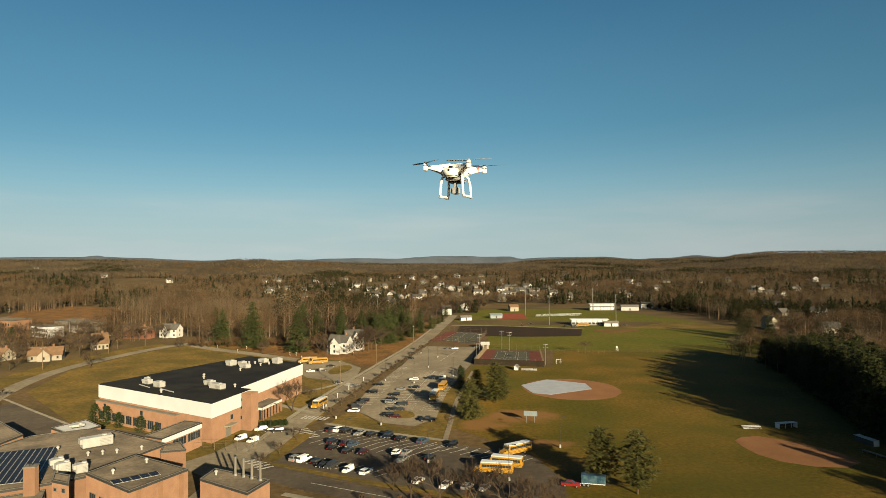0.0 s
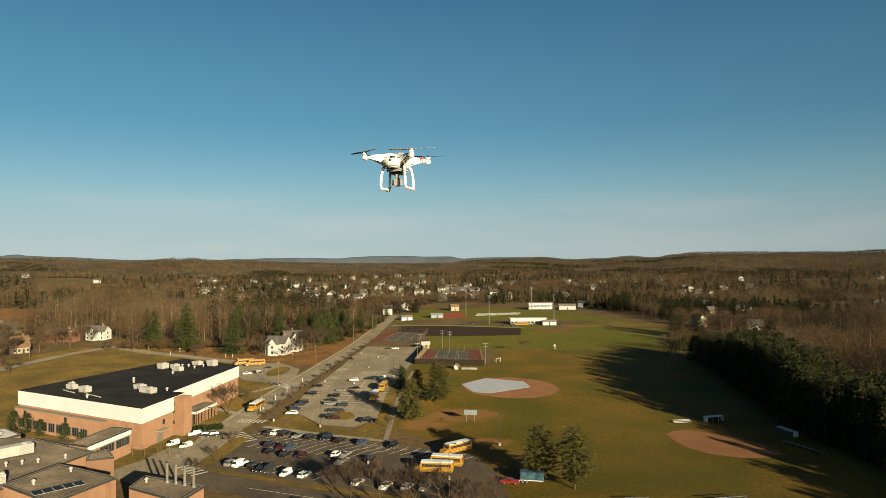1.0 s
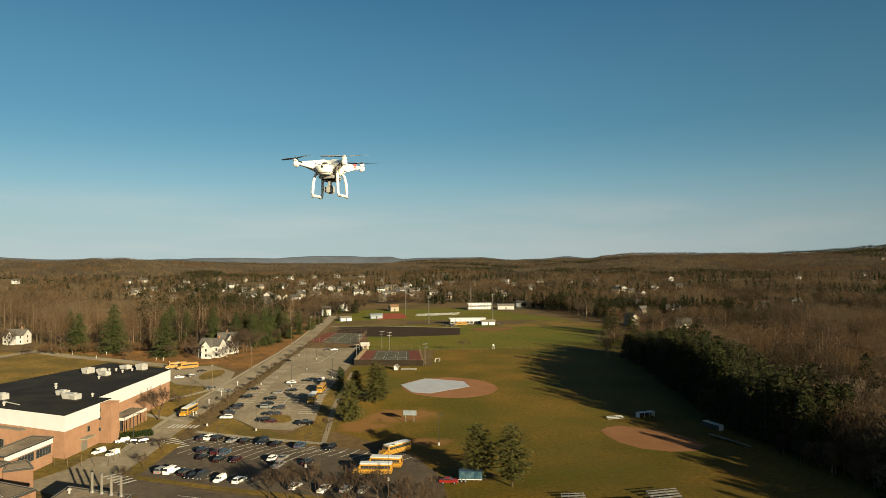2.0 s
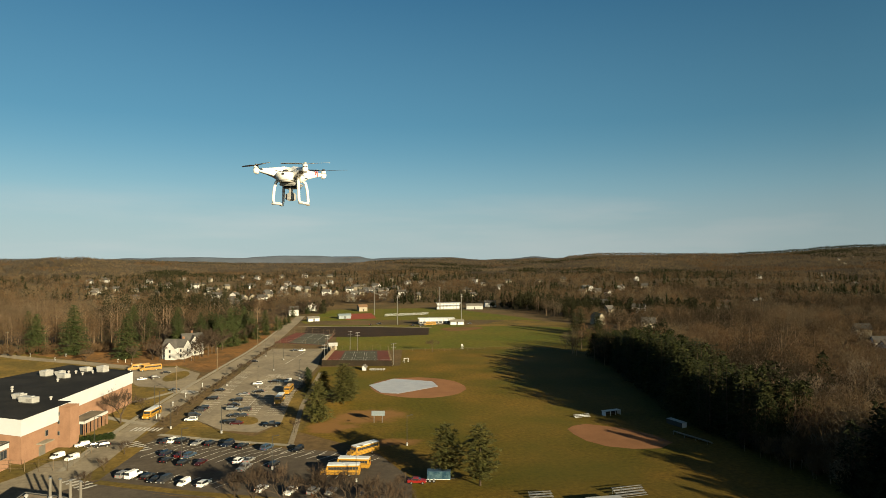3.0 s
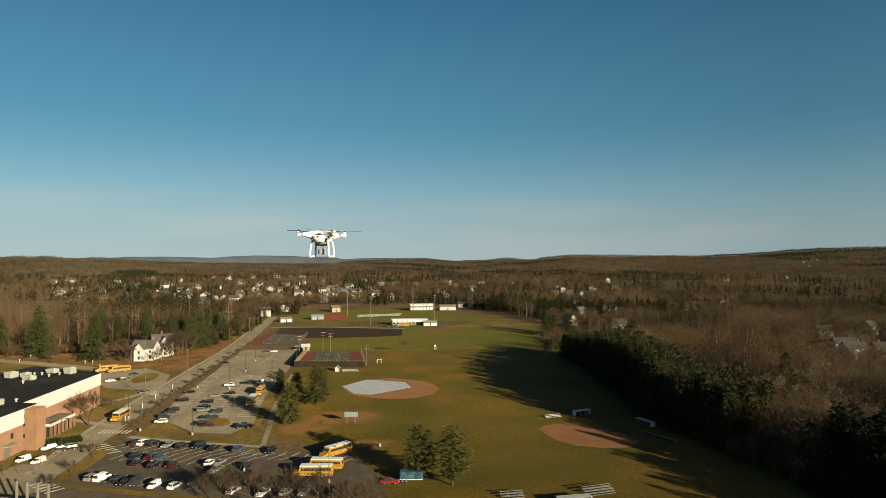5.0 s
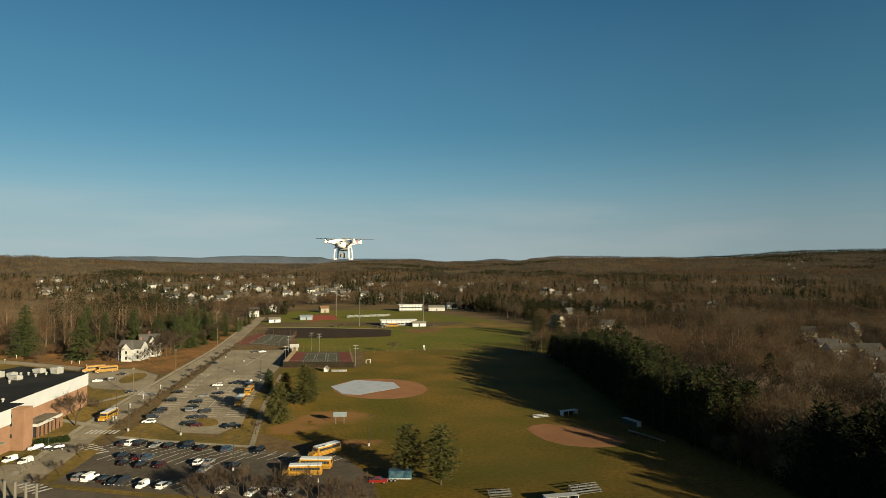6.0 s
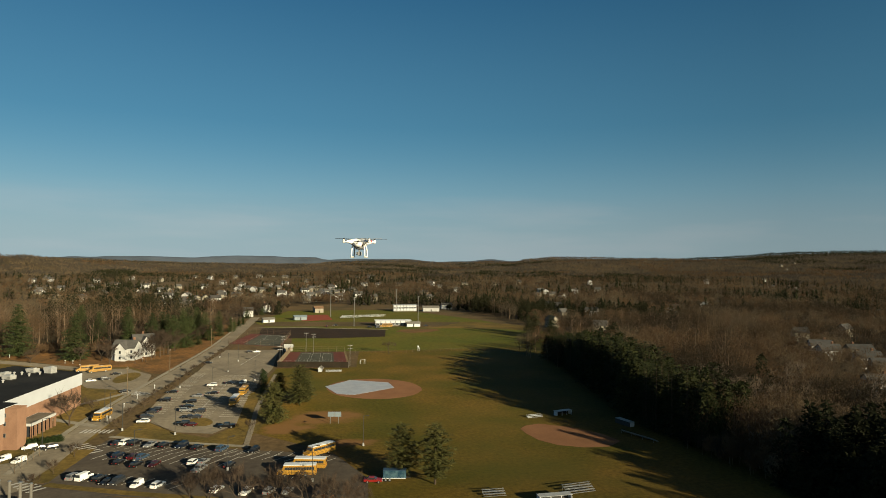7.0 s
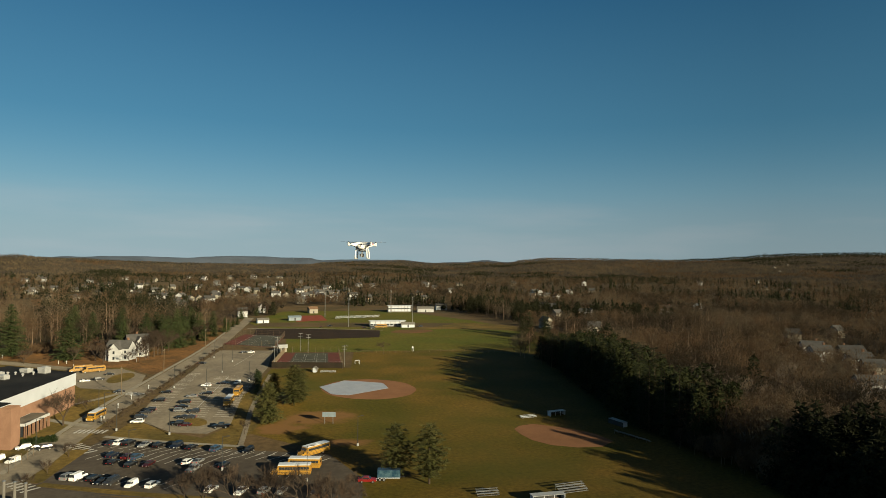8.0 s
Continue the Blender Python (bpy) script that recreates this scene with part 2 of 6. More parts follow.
M["pine"] = mat("grey_green_pine_needles", (0.03456, 0.03622, 0.0108), (0.05011, 0.04667, 0.015), 0.3, 3.0, 0.9, bump=0, vary=0.15, island=0.4)
M["shrub"] = mat("evergreen_shrub_leaves", (0.0143, 0.0234, 0.00715), (0.0195, 0.02665, 0.0091), 0.5, 4.0, 0.9, bump=0, island=0.3)
M["rust_leaf"] = mat("rusty_oak_leaves", (0.088, 0.048, 0.027), (0.066, 0.039, 0.023), 0.4, 3.0, 0.95, bump=0, island=0.3)
M["woods"] = mat("brown_woods_twigs", (0.1293, 0.0828, 0.0460), (0.0793, 0.0564, 0.0333), 0.012, 0.1, 0.95, bump=0, island=0.10, amount=1.15, through_light=0.45)
M["woods_grey"] = mat("grey_woods_twigs", (0.1523, 0.1138, 0.0731), (0.0980, 0.0792, 0.0538), 0.01, 0.1, 0.95, bump=0, island=0.10, amount=1.15, through_light=0.45)
M["woods_green"] = mat("evergreen_woods_needles", (0.01701, 0.01987, 0.00891), (0.02646, 0.02567, 0.01188), 0.012, 0.1, 0.95, bump=0, island=0.3, amount=0.8, through_light=0.25)
M["woods_dark"] = mat("dark_woods_twigs", (0.0528, 0.0402, 0.0267), (0.0362, 0.0295, 0.0193), 0.012, 0.1, 0.95, bump=0, island=0.10, amount=1.15, through_light=0.45)
M["woods_rust"] = mat("russet_woods_twigs", (0.1342, 0.0816, 0.0448), (0.0878, 0.0600, 0.0356), 0.012, 0.1, 0.95, bump=0, island=0.10, amount=1.15, through_light=0.45)
# twig colour greyed for the far hills, with distance haze painted in
M["woods_hill"] = mat("haze_greyed_hill_woods", (0.0854, 0.0720, 0.0575), (0.0586, 0.0516, 0.0437), 0.008, 0.06, 0.95, bump=0, island=0.10, amount=1.15, through_light=0.45)
# the blue of distant air haze is painted into this base colour
M["far_hill"] = mat("haze_tinted_far_hill", (0.052, 0.062, 0.082), (0.042, 0.052, 0.070), 0.0012, 0.006, 0.95, bump=0, amount=0.6)
M["orange_litter"] = mat("fresh_orange_leaf_litter", (0.0867, 0.04504, 0.01632), (0.04508, 0.02753, 0.01224), 0.09, 0.6, 0.95, amount=1.1)
M["siding"] = mat("white_clapboard", (0.43, 0.43, 0.43), (0.36, 0.355, 0.35), 0.5, 5.0, 0.7, amount=0.1, vary=0.12)
M["siding_tan"] = mat("cream_clapboard", (0.2423, 0.2167, 0.1721), (0.2104, 0.1849, 0.1402), 0.5, 5.0, 0.7, amount=0.1, vary=0.15)
M["shingle"] = mat("grey_shingles", (0.072, 0.068, 0.065), (0.054, 0.052, 0.050), 0.5, 4.0, 0.9, vary=0.25)
M["shingle_tan"] = mat("tan_shingles", (0.151, 0.094, 0.058), (0.122, 0.076, 0.047), 0.5, 4.0, 0.9)
M["blue"] = mat("blue_mural", (0.004, 0.028, 0.06), (0.06, 0.11, 0.14), 0.9, 1.5, 0.9)
M["board"] = mat("scoreboard_face", (0.180, 0.216, 0.240), (0.144, 0.180, 0.210), 0.6, 3.0, 0.5)
M["drone_white"] = mat("glossy_white_shell", (0.782, 0.7705, 0.7417), (0.713, 0.7015, 0.6785), 6.0, 60.0, 0.28, bump=0, amount=0.04)
M["drone_grey"] = mat("grey_plastic", (0.30, 0.30, 0.30), (0.24, 0.24, 0.24), 8.0, 80.0, 0.5, bump=0)
M["drone_dark"] = mat("black_plastic", (0.025, 0.026, 0.03), (0.04, 0.04, 0.045), 8.0, 80.0, 0.4, bump=0)
M["drone_red"] = mat("red_stripe", (0.55, 0.03, 0.03), (0.48, 0.03, 0.03), 8.0, 80.0, 0.4, bump=0)
PAINTS = {"white": (0.75, 0.74, 0.72), "silver": (0.19, 0.19, 0.19), "grey": (0.034, 0.034, 0.036), "black": (0.010, 0.010, 0.011),
          "navy": (0.010, 0.014, 0.026), "red": (0.20, 0.015, 0.012), "blue": (0.035, 0.06, 0.10), "maroon": (0.05, 0.01, 0.011)}
for key, colour in PAINTS.items():
    M["paint_" + key] = mat("car_paint_" + key, colour, tuple(c * 0.9 for c in colour), 0.5, 3.0, 0.32, 0.0, 0.0, amount=0.08)
    M["paint_" + key].node_tree.nodes["Principled BSDF"].inputs["Specular IOR Level"].default_value = 0.2


# ---- mesh helpers ----
def finish(name, bm, material, smooth=False):
    me = bpy.data.meshes.new(name)
    bm.normal_update()
    bm.to_mesh(me)
    bm.free()
    me.materials.append(M[material])
    if smooth:
        me.shade_smooth()
    return me


def part(name, bm, material, parent, label="", smooth=False):
    ob = new(name, finish(name, bm, material, smooth))
    ob.parent = parent
    return tagged(ob, label)


def share(name, data, parent, m, label=""):
    ob = new(name, data)
    ob.parent = parent
    ob.matrix_basis = m
    return tagged(ob, label)


def solid(name, bm, material, label, category, kind="", group="", smooth=False):
    return tagged(new(name, finish(name, bm, material, smooth)), label, category, group, kind)


def empty(name, label, category, group="", kind=""):
    return tagged(new(name), label, category, group, kind)


def box(bm, x0, x1, y0, y1, z0, z1, m=None):
    vs = [bm.verts.new((x, y, z)) for z in (z0, z1) for y in (y0, y1) for x in (x0, x1)]
    if m is not None:
        for v in vs:
            v.co = m @ v.co
    for f in ((0, 2, 3, 1), (4, 5, 7, 6), (0, 1, 5, 4), (2, 6, 7, 3), (0, 4, 6, 2), (1, 3, 7, 5)):
        bm.faces.new([vs[i] for i in f])
    return bm


def boxed(*a, m=None):
    return box(bmesh.new(), *a, m=m)


def prism(bm, poly, z0, z1, top=None):
    """A plan outline raised from z0 to z1; top: another outline for the upper side."""
    area = sum(a[0] * b[1] - b[0] * a[1] for a, b in zip(poly, poly[1:] + poly[:1]))
    if area < 0:
        poly = poly[::-1]
        top = top[::-1] if top else None
    lo = [bm.verts.new((x, y, z0)) for x, y in poly]
    hi = [bm.verts.new((x, y, z1)) for x, y in (top or poly)]
    n = len(lo)
    bm.faces.new(hi)
    bm.faces.new(lo[::-1])
    for i in range(n):
        bm.faces.new((lo[i], lo[(i + 1) % n], hi[(i + 1) % n], hi[i]))
    return bm


def ring(bm, outer, inner, z0, z1):
    """A closed band between two outlines, as one connected shape."""
    n = len(outer)
    rows = [[bm.verts.new((x, y, z)) for x, y in poly] for poly, z in ((outer, z0), (outer, z1), (inner, z1), (inner, z0))]
    for a, b in zip(rows, rows[1:] + rows[:1]):
        for i in range(n):
            bm.faces.new((a[i], a[(i + 1) % n], b[(i + 1) % n], b[i]))
    bmesh.ops.recalc_face_normals(bm, faces=bm.faces[:])
    return bm


def tube(bm, p, q, r0, r1, n=6, cap=True):
    p, q = Vector(p), Vector(q)
    turn = (q - p).to_track_quat("Z", "Y").to_matrix()
    rings = []
    for c, r in ((p, r0), (q, r1)):
        rings.append([bm.verts.new(c + turn @ Vector((r * math.cos(2 * math.pi * i / n), r * math.sin(2 * math.pi * i / n), 0))) for i in range(n)])
    for i in range(n):
        bm.faces.new((rings[0][i], rings[0][(i + 1) % n], rings[1][(i + 1) % n], rings[1][i]))
    if cap:
        bm.faces.new(rings[0][::-1])
        bm.faces.new(rings[1])
    return bm


def bevel(bm, width, segments=1):
    bmesh.ops.bevel(bm, geom=bm.edges[:], offset=width, segments=segments, affect='EDGES', clamp_overlap=True)
    return bm


def inset(poly, d):
    """The outline moved inwards by d."""
    area = sum(a[0] * b[1] - b[0] * a[1] for a, b in zip(poly, poly[1:] + poly[:1]))
    s = 1 if area > 0 else -1
    out = []
    n = len(poly)
    for i in range(n):
        a, b, c = Vector(poly[i - 1]), Vector(poly[i]), Vector(poly[(i + 1) % n])
        e, f = (b - a).normalized(), (c - b).normalized()
        ne, nf = Vector((-e.y, e.x)) * s, Vector((-f.y, f.x)) * s
        k = (ne + nf) / max(0.3, 1 + ne.dot(nf))
        out.append(tuple(b + k * d))
    return out


def strip(points, width, smooth=8):
    """The outline of a road of that width along a smoothed line of points."""
    pts = [Vector(p) for p in points]
    line = []
    for i in range(len(pts) - 1):
        a, b, c, d = pts[max(0, i - 1)], pts[i], pts[i + 1], pts[min(len(pts) - 1, i + 2)]
        for k in range(smooth):
            t = k / smooth
            line.append(0.5 * ((2 * b) + (c - a) * t + (2 * a - 5 * b + 4 * c - d) * t * t + (3 * b - a - 3 * c + d) * t ** 3))
    line.append(pts[-1])
    left, right = [], []
    for i, p in enumerate(line):
        e = (line[min(i + 1, len(line) - 1)] - line[max(i - 1, 0)]).normalized()
        nrm = Vector((-e.y, e.x)) * width / 2
        left.append(tuple(p + nrm))
        right.append(tuple(p - nrm))
    return left, right


def ribbon(bm, points, width, z0, z1, smooth=8):
    left, right = strip(points, width, smooth)
    rows = []
    for (a, b), (c, d) in zip(left, right):
        rows.append([bm.verts.new(v) for v in ((a, b, z0), (a, b, z1), (c, d, z1), (c, d, z0))])
    for p, q in zip(rows, rows[1:]):
        for k in range(3):
            bm.faces.new((p[k], p[k + 1], q[k + 1], q[k]))
    for r in (rows[0], rows[-1]):
        bm.faces.new(r)
    bmesh.ops.recalc_face_normals(bm, faces=bm.faces[:])
    return bm


def slab(name, poly, z, material, label, category):
    return solid(name, prism(bmesh.new(), poly, 0.0 if z < 0.3 else z - 0.3, z), material, label, category, "structure")


def oval(cx, cy, rx, ry, turn=0, n=32, wobble=0.0, seed=1):
    rng = random.Random(seed)
    out = []
    for i in range(n):
        t = 2 * math.pi * i / n
        k = 1 + rng.uniform(-wobble, wobble)
        x, y = rx * k * math.cos(t), ry * k * math.sin(t)
        out.append((cx + x * math.cos(turn) - y * math.sin(turn), cy + x * math.sin(turn) + y * math.cos(turn)))
    return out


# ---- ground ----
RIDGE = ((-180, 22.1), (-60, 48.6), (-36, 55.3), (-26, 50.0), (-20, 34.0), (-12, 34.0), (-7.6, 22.1), (-3.9, 15.5), (0, 12.2), (5.9, 14.1), (7, 26.1), (10, 32.7), (14, 36.7), (16.5, 26.1), (19, 30.1), (21.3, 40.0), (23, 35.4), (24.7, 55.3), (26.5, 65.9), (32.7, 61.9), (36.4, 64.1), (40.4, 71.8), (41.9, 77.8), (43.9, 91.7), (45.7, 101.7), (48.8, 105.4), (58, 95.1), (70, 61.9), (180, 22.1))
FAR_RIDGE = ((-70, 56.9), (-44, 69.4), (-36, 77.0), (-32.5, 78.6), (-29, 77.6), (-28.1, 88.1), (-27.4, 78.8), (-26, 72.8), (-20.1, 50.2), (-18.1, 51.0), (-15, 47.7), (-14, 45.4), (-12.5, 53.6), (-11.6, 50.5), (-10, 56.8), (-7.6, 59.1), (-3.9, 53.0), (-2.4, 62.8), (-0.5, 69.5), (2, 68.9), (3.8, 62.7), (5.9, 63.7), (6.8, 45.9), (8.7, 54.1), (10.6, 55.3), (13.9, 56.5), (16.5, 37.4), (19, 45.0), (21.3, 62.6), (23, 49.0), (24.7, 56.9), (27, 56.9), (34, 56.9), (45, 65.3), (70, 56.9))


def step(x, a, b):
    t = min(1.0, max(0.0, (x - a) / (b - a)))
    return t * t * (3 - 2 * t)


def ground_height(x, y):
    d = math.hypot(x, y)
    if d < 600:
        return 0.0
    a = math.degrees(math.atan2(x, y))
    for (a0, h0), (a1, h1) in zip(RIDGE, RIDGE[1:]):
        if a <= a1:
            t = step(a, a0, a1)
            ridge = h0 + (h1 - h0) * t
            break
    h = ridge * step(d, 1500, 3700) * (1 - 0.6 * step(d, 3900, 4600))
    h += 9 * step(d, 700, 1800) * noise.noise((x / 420, y / 420, 0.3))
    h += 11 * math.exp(-((d - 1450 - 200 * math.sin(a / 7)) / 190) ** 2) * (0.5 + 0.5 * math.sin(a / 5 + 1))
    h += 17 * math.exp(-((d - 2500 - 250 * math.sin(a / 6 + 2)) / 260) ** 2) * (0.5 + 0.5 * math.sin(a / 4.3))
    h += 22 * math.exp(-((a + 16.5) / 3.2) ** 2 - ((d - 2300) / 420) ** 2)
    return h


def build_ground():
    bm = bmesh.new()
    angles = [-180 + 4 * i for i in range(33)] + [-48 + 0.8 * i for i in range(141)] + [64 + 4 * i for i in range(1, 29)]
    radii = [60, 120, 200, 300, 420, 600] + [600 * 1.06 ** i for i in range(1, 38)] + [5600]
    centre = bm.verts.new((0, 0, 0))
    rings = []
    for r in radii:
        ring = []
        for a in angles:
            x, y = r * math.sin(radians(a)), r * math.cos(radians(a))
            ring.append(bm.verts.new((x, y, ground_height(x, y))))
        rings.append(ring)
    n = len(angles)
    for i in range(n):
        bm.faces.new((centre, rings[0][(i + 1) % n], rings[0][i]))
    for p, q in zip(rings, rings[1:]):
        for i in range(n):
            bm.faces.new((p[i], p[(i + 1) % n], q[(i + 1) % n], q[i]))
    bmesh.ops.recalc_face_normals(bm, faces=bm.faces[:])
    ob = solid("ground", bm, "litter", "wide rolling ground covered in brown leaf litter", "ground", "structure", smooth=True)
    return ob


build_ground()


def far_ridge():
    """A low range far beyond the woods: a rounded bank, lower behind."""
    bm = bmesh.new()
    rows = []
    for i in range(281):
        a = -70 + 0.5 * i
        for (a0, h0), (a1, h1) in zip(FAR_RIDGE, FAR_RIDGE[1:]):
            if a <= a1:
                h = h0 + (h1 - h0) * step(a, a0, a1)
                break
        h += 0.8 * noise.noise((a * 0.9, 1.3, 0.2)) + 1.0 * noise.noise((a * 3.3, 4.3, 0.2))
        s, c = math.sin(radians(a)), math.cos(radians(a))
        rows.append([bm.verts.new((d * s, d * c, z)) for d, z in ((4520, -20), (4620, h * 0.62), (4720, h * 0.9), (4800, h), (4900, -20))])
    for p, q in zip(rows, rows[1:]):
        for k in range(4):
            bm.faces.new((p[k], p[k + 1], q[k + 1], q[k]))
    bmesh.ops.recalc_face_normals(bm, faces=bm.faces[:])
    solid("backdrop", bm, "far_hill", "low wooded hills at the horizon, air haze tinted into their colour", "backdrop", "structure", smooth=True)


far_ridge()
slab("sports_field", [(-12, 100), (150, 30), (180, 110), (140, 165), (146, 215), (166, 290), (186, 345), (60, 352), (50, 300), (14, 305), (6, 262), (-1, 240), (-3, 200), (22, 168), (27, 146), (22, 128)],
     0.02, "field", "worn olive-brown grass of the sports field", "lawn")
slab("outfield", [(60, 352), (186, 345), (205, 420), (190, 520), (150, 640), (40, 640), (8, 530), (15, 486), (95, 456), (88, 428), (30, 436), (24, 358)],
     0.02, "green", "greener grass of the far playing fields", "lawn")
slab("school_lawn", [(-160, 250), (-172, 300), (-166, 345), (-156, 375), (-140, 392), (-90, 338), (-62, 335), (-45, 320), (-36, 245), (-40, 200), (-46, 150), (-70, 160), (-112, 198)],
     0.02, "lawn", "dry yellow-brown lawn round the school", "lawn")
slab("grass_verge", [(-35, 199), (-31, 218), (-20, 200), (-10, 191), (-4, 200), (0, 240), (8, 262), (14, 240), (4, 196), (-2, 178)],
     0.03, "lawn", "grass verge between the two car parks", "lawn")
slab("infield", oval(48.5, 249, 18, 20.5, 0.2, 40, 0.012), 0.04, "clay", "orange clay baseball infield", "baseball infield")
slab("second_infield", [(78.5, 172), (79, 177.5), (82, 180.5), (87, 181.8), (95, 175), (100, 166), (101, 158), (95, 154), (88, 155), (82, 159), (79, 165)],
     0.04, "clay", "orange clay infield half in the shade", "baseball infield")
slab("soil_plot", [(8, 424), (51, 414), (88, 416), (97, 456), (41, 480), (12, 484)], 0.06, "soil", "dark ploughed soil plot beside the field", "soil plot")
slab("far_diamond", oval(118, 446, 17, 11, 0.3, 30, 0.08, 5), 0.035, "bare", "worn brown diamond on the far playing field", "baseball infield")
slab("worn_ground", [(122, 462), (150, 456), (188, 440), (204, 425), (206, 470), (180, 500), (140, 500)], 0.034, "lawn", "worn brown ground beside the grandstand", "bare earth")
slab("roadside_litter", [(-150, 395), (-90, 345), (-72, 327), (-50, 324), (-37, 303), (-32, 304), (-16, 390), (2, 535), (-20, 520), (-60, 392), (-110, 410)], 0.03, "orange_litter", "orange leaf litter along the wood's edge", "leaf litter")
slab("cleared_slope", [(-375, 545), (-270, 520), (-292, 660), (-480, 760)], 0.05, "orange_litter", "cleared orange-brown slope before the woods", "bare earth")

# ---- roads and car parks ----
ROAD = [(-52, 60), (-51, 120), (-48.8, 160), (-44.8, 200), (-39.2, 240), (-27.5, 305), (-13, 390), (3.5, 526), (9, 575)]
solid("main_road", ribbon(bmesh.new(), ROAD, 7.5, 0, 0.05), "asphalt", "worn grey asphalt road past the school", "road", "structure")
solid("west_road", ribbon(bmesh.new(), [(-140, 170), (-160, 225), (-170, 256), (-175.5, 285), (-176, 312), (-172, 338), (-166, 365), (-157, 386), (-146, 400), (-120, 425)], 7.0, 0, 0.05), "asphalt", "grey asphalt street beyond the school lawn", "road", "structure")
solid("street_verge", ribbon(bmesh.new(), [(-168, 225), (-179, 256), (-185, 285), (-186, 312), (-182, 340), (-176, 367), (-167, 389)], 13, 0, 0.03), "lawn", "grass verge along the street", "verge", "structure")
solid("rear_drive", ribbon(bmesh.new(), [(-153, 389), (-128, 366), (-104, 349), (-84, 334), (-66, 320)], 7, 0, 0.056), "asphalt", "grey asphalt drive behind the gym", "road", "structure")
solid("school_drive", ribbon(bmesh.new(), [(-156, 226), (-138, 210.5), (-120, 196), (-112, 189)], 13, 0, 0.06), "dark_asphalt", "dark asphalt drive behind the school", "road", "structure")
solid("drive_kerb", ribbon(bmesh.new(), [(-160, 237.5), (-143.5, 223.5), (-127.7, 210.3), (-112, 197.5)], 1.0, 0, 0.14), "concrete", "pale concrete kerb along the school drive", "kerb", "structure")
solid("front_road", ribbon(bmesh.new(), [(-46, 158), (-30, 146), (-8, 135), (20, 122), (60, 105)], 8, 0, 0.07), "dark_asphalt", "dark asphalt drive along the lower car park", "road", "structure")
slab("lower_car_park", [(-43, 157), (-41, 178), (-35.5, 197), (-5, 178.5), (22, 166.5), (27, 146), (24, 129), (2, 137.5), (-22, 147)], 0.06, "dark_asphalt", "dark asphalt car park with white stall lines", "car park")
slab("upper_car_park", [(-31, 219), (-29, 249), (-19.5, 307), (-13, 374), (18, 366), (12.5, 307), (1.5, 250), (-2.5, 205), (-9, 195), (-19, 199.5)], 0.06, "asphalt", "pale worn asphalt car park with white stall lines", "car park")
slab("loop_drive", [(-72, 312), (-70, 322), (-50, 320), (-38, 300), (-37, 262), (-42, 258), (-44, 268), (-58, 276), (-68, 298)], 0.055, "asphalt", "asphalt bus loop beside the gym", "road")
slab("service_yard", [(-66, 160), (-50, 146), (-46, 160), (-44.5, 205), (-51, 205), (-51.6, 190), (-49.8, 180.5), (-57.5, 179), (-60.2, 169)], 0.052, "asphalt", "asphalt service yard between school and gym", "yard")
# dark sheet laid over the gap in place of the school's shadow
slab("school_court", [(-107, 197), (-112, 189), (-100, 178), (-92, 171), (-75.5, 165.5), (-71.5, 179), (-66, 177), (-87, 190)], 0.057, "dark_asphalt", "dark asphalt sheet standing in for the shade between school and gym", "yard")
slab("loop_island", oval(-47, 296, 4.5, 12, -0.1, 24, 0.02), 0.12, "lawn", "grass island in the bus loop", "lawn island")
slab("car_park_island", oval(-13, 210, 3.4, 5.5, 0.3, 20, 0.02), 0.14, "lawn", "grass island in the upper car park", "lawn island")
solid("lot_walk", ribbon(bmesh.new(), [(-36, 199), (-20, 189.5), (-4, 181.5), (1, 179)], 1.6, 0, 0.14), "concrete", "pale concrete walk above the lower car park", "pavement", "structure")
solid("field_walk", ribbon(bmesh.new(), [(0, 178), (2, 200), (4, 225), (9, 262), (13, 290)], 1.5, 0, 0.10), "asphalt", "pale path between car park and field", "pavement", "structure")
solid("entrance_walk", ribbon(bmesh.new(), [(-42, 212), (-49, 218), (-57, 225)], 2.4, 0, 0.12), "concrete", "pale concrete walk to the gym entrance", "pavement", "structure")
solid("lawn_walk", ribbon(bmesh.new(), [(-42, 262), (-50, 250), (-58, 243)], 2.0, 0, 0.12), "concrete", "pale concrete walk across the lawn", "pavement", "structure")
solid("soil_path", ribbon(bmesh.new(), [(6, 487), (14, 486.5), (42, 482.5), (70, 471), (99, 457.5)], 2.2, 0, 0.07), "concrete", "pale path along the soil plot", "pavement", "structure")
solid("road_walk", ribbon(bmesh.new(), [(-52.5, 170), (-49.6, 200), (-44.2, 240), (-32.6, 305), (-18, 390), (-2, 520)], 1.6, 0, 0.13), "concrete", "pale pavement along the main road", "pavement", "structure")


solid("road_verge", ribbon(bmesh.new(), [(-37.2, 207), (-34.8, 220), (-32.2, 249), (-22.3, 307), (-8.5, 388)], 2.2, 0, 0.11), "litter", "leaf-strewn verge between road and car park", "verge", "structure")
solid("lower_verge", ribbon(bmesh.new(), [(-44.0, 162), (-42.6, 170), (-39.4, 187)], 4.2, 0, 0.11), "lawn", "dry grass verge beside the lower car park", "verge", "structure")
solid("front_verge", ribbon(bmesh.new(), [(-42.0, 160.2), (-32.0, 154.4), (-20.6, 148.2), (-6, 141.2), (8, 135.0)], 2.2, 0, 0.12), "lawn", "dry grass verge between the car park and the drive", "verge", "structure")
solid("drive_walk", ribbon(bmesh.new(), [(-34.5, 139.5), (-22.0, 133.6), (-8, 127.0)], 1.6, 0, 0.12), "concrete", "pale concrete walk below the drive", "pavement", "structure")


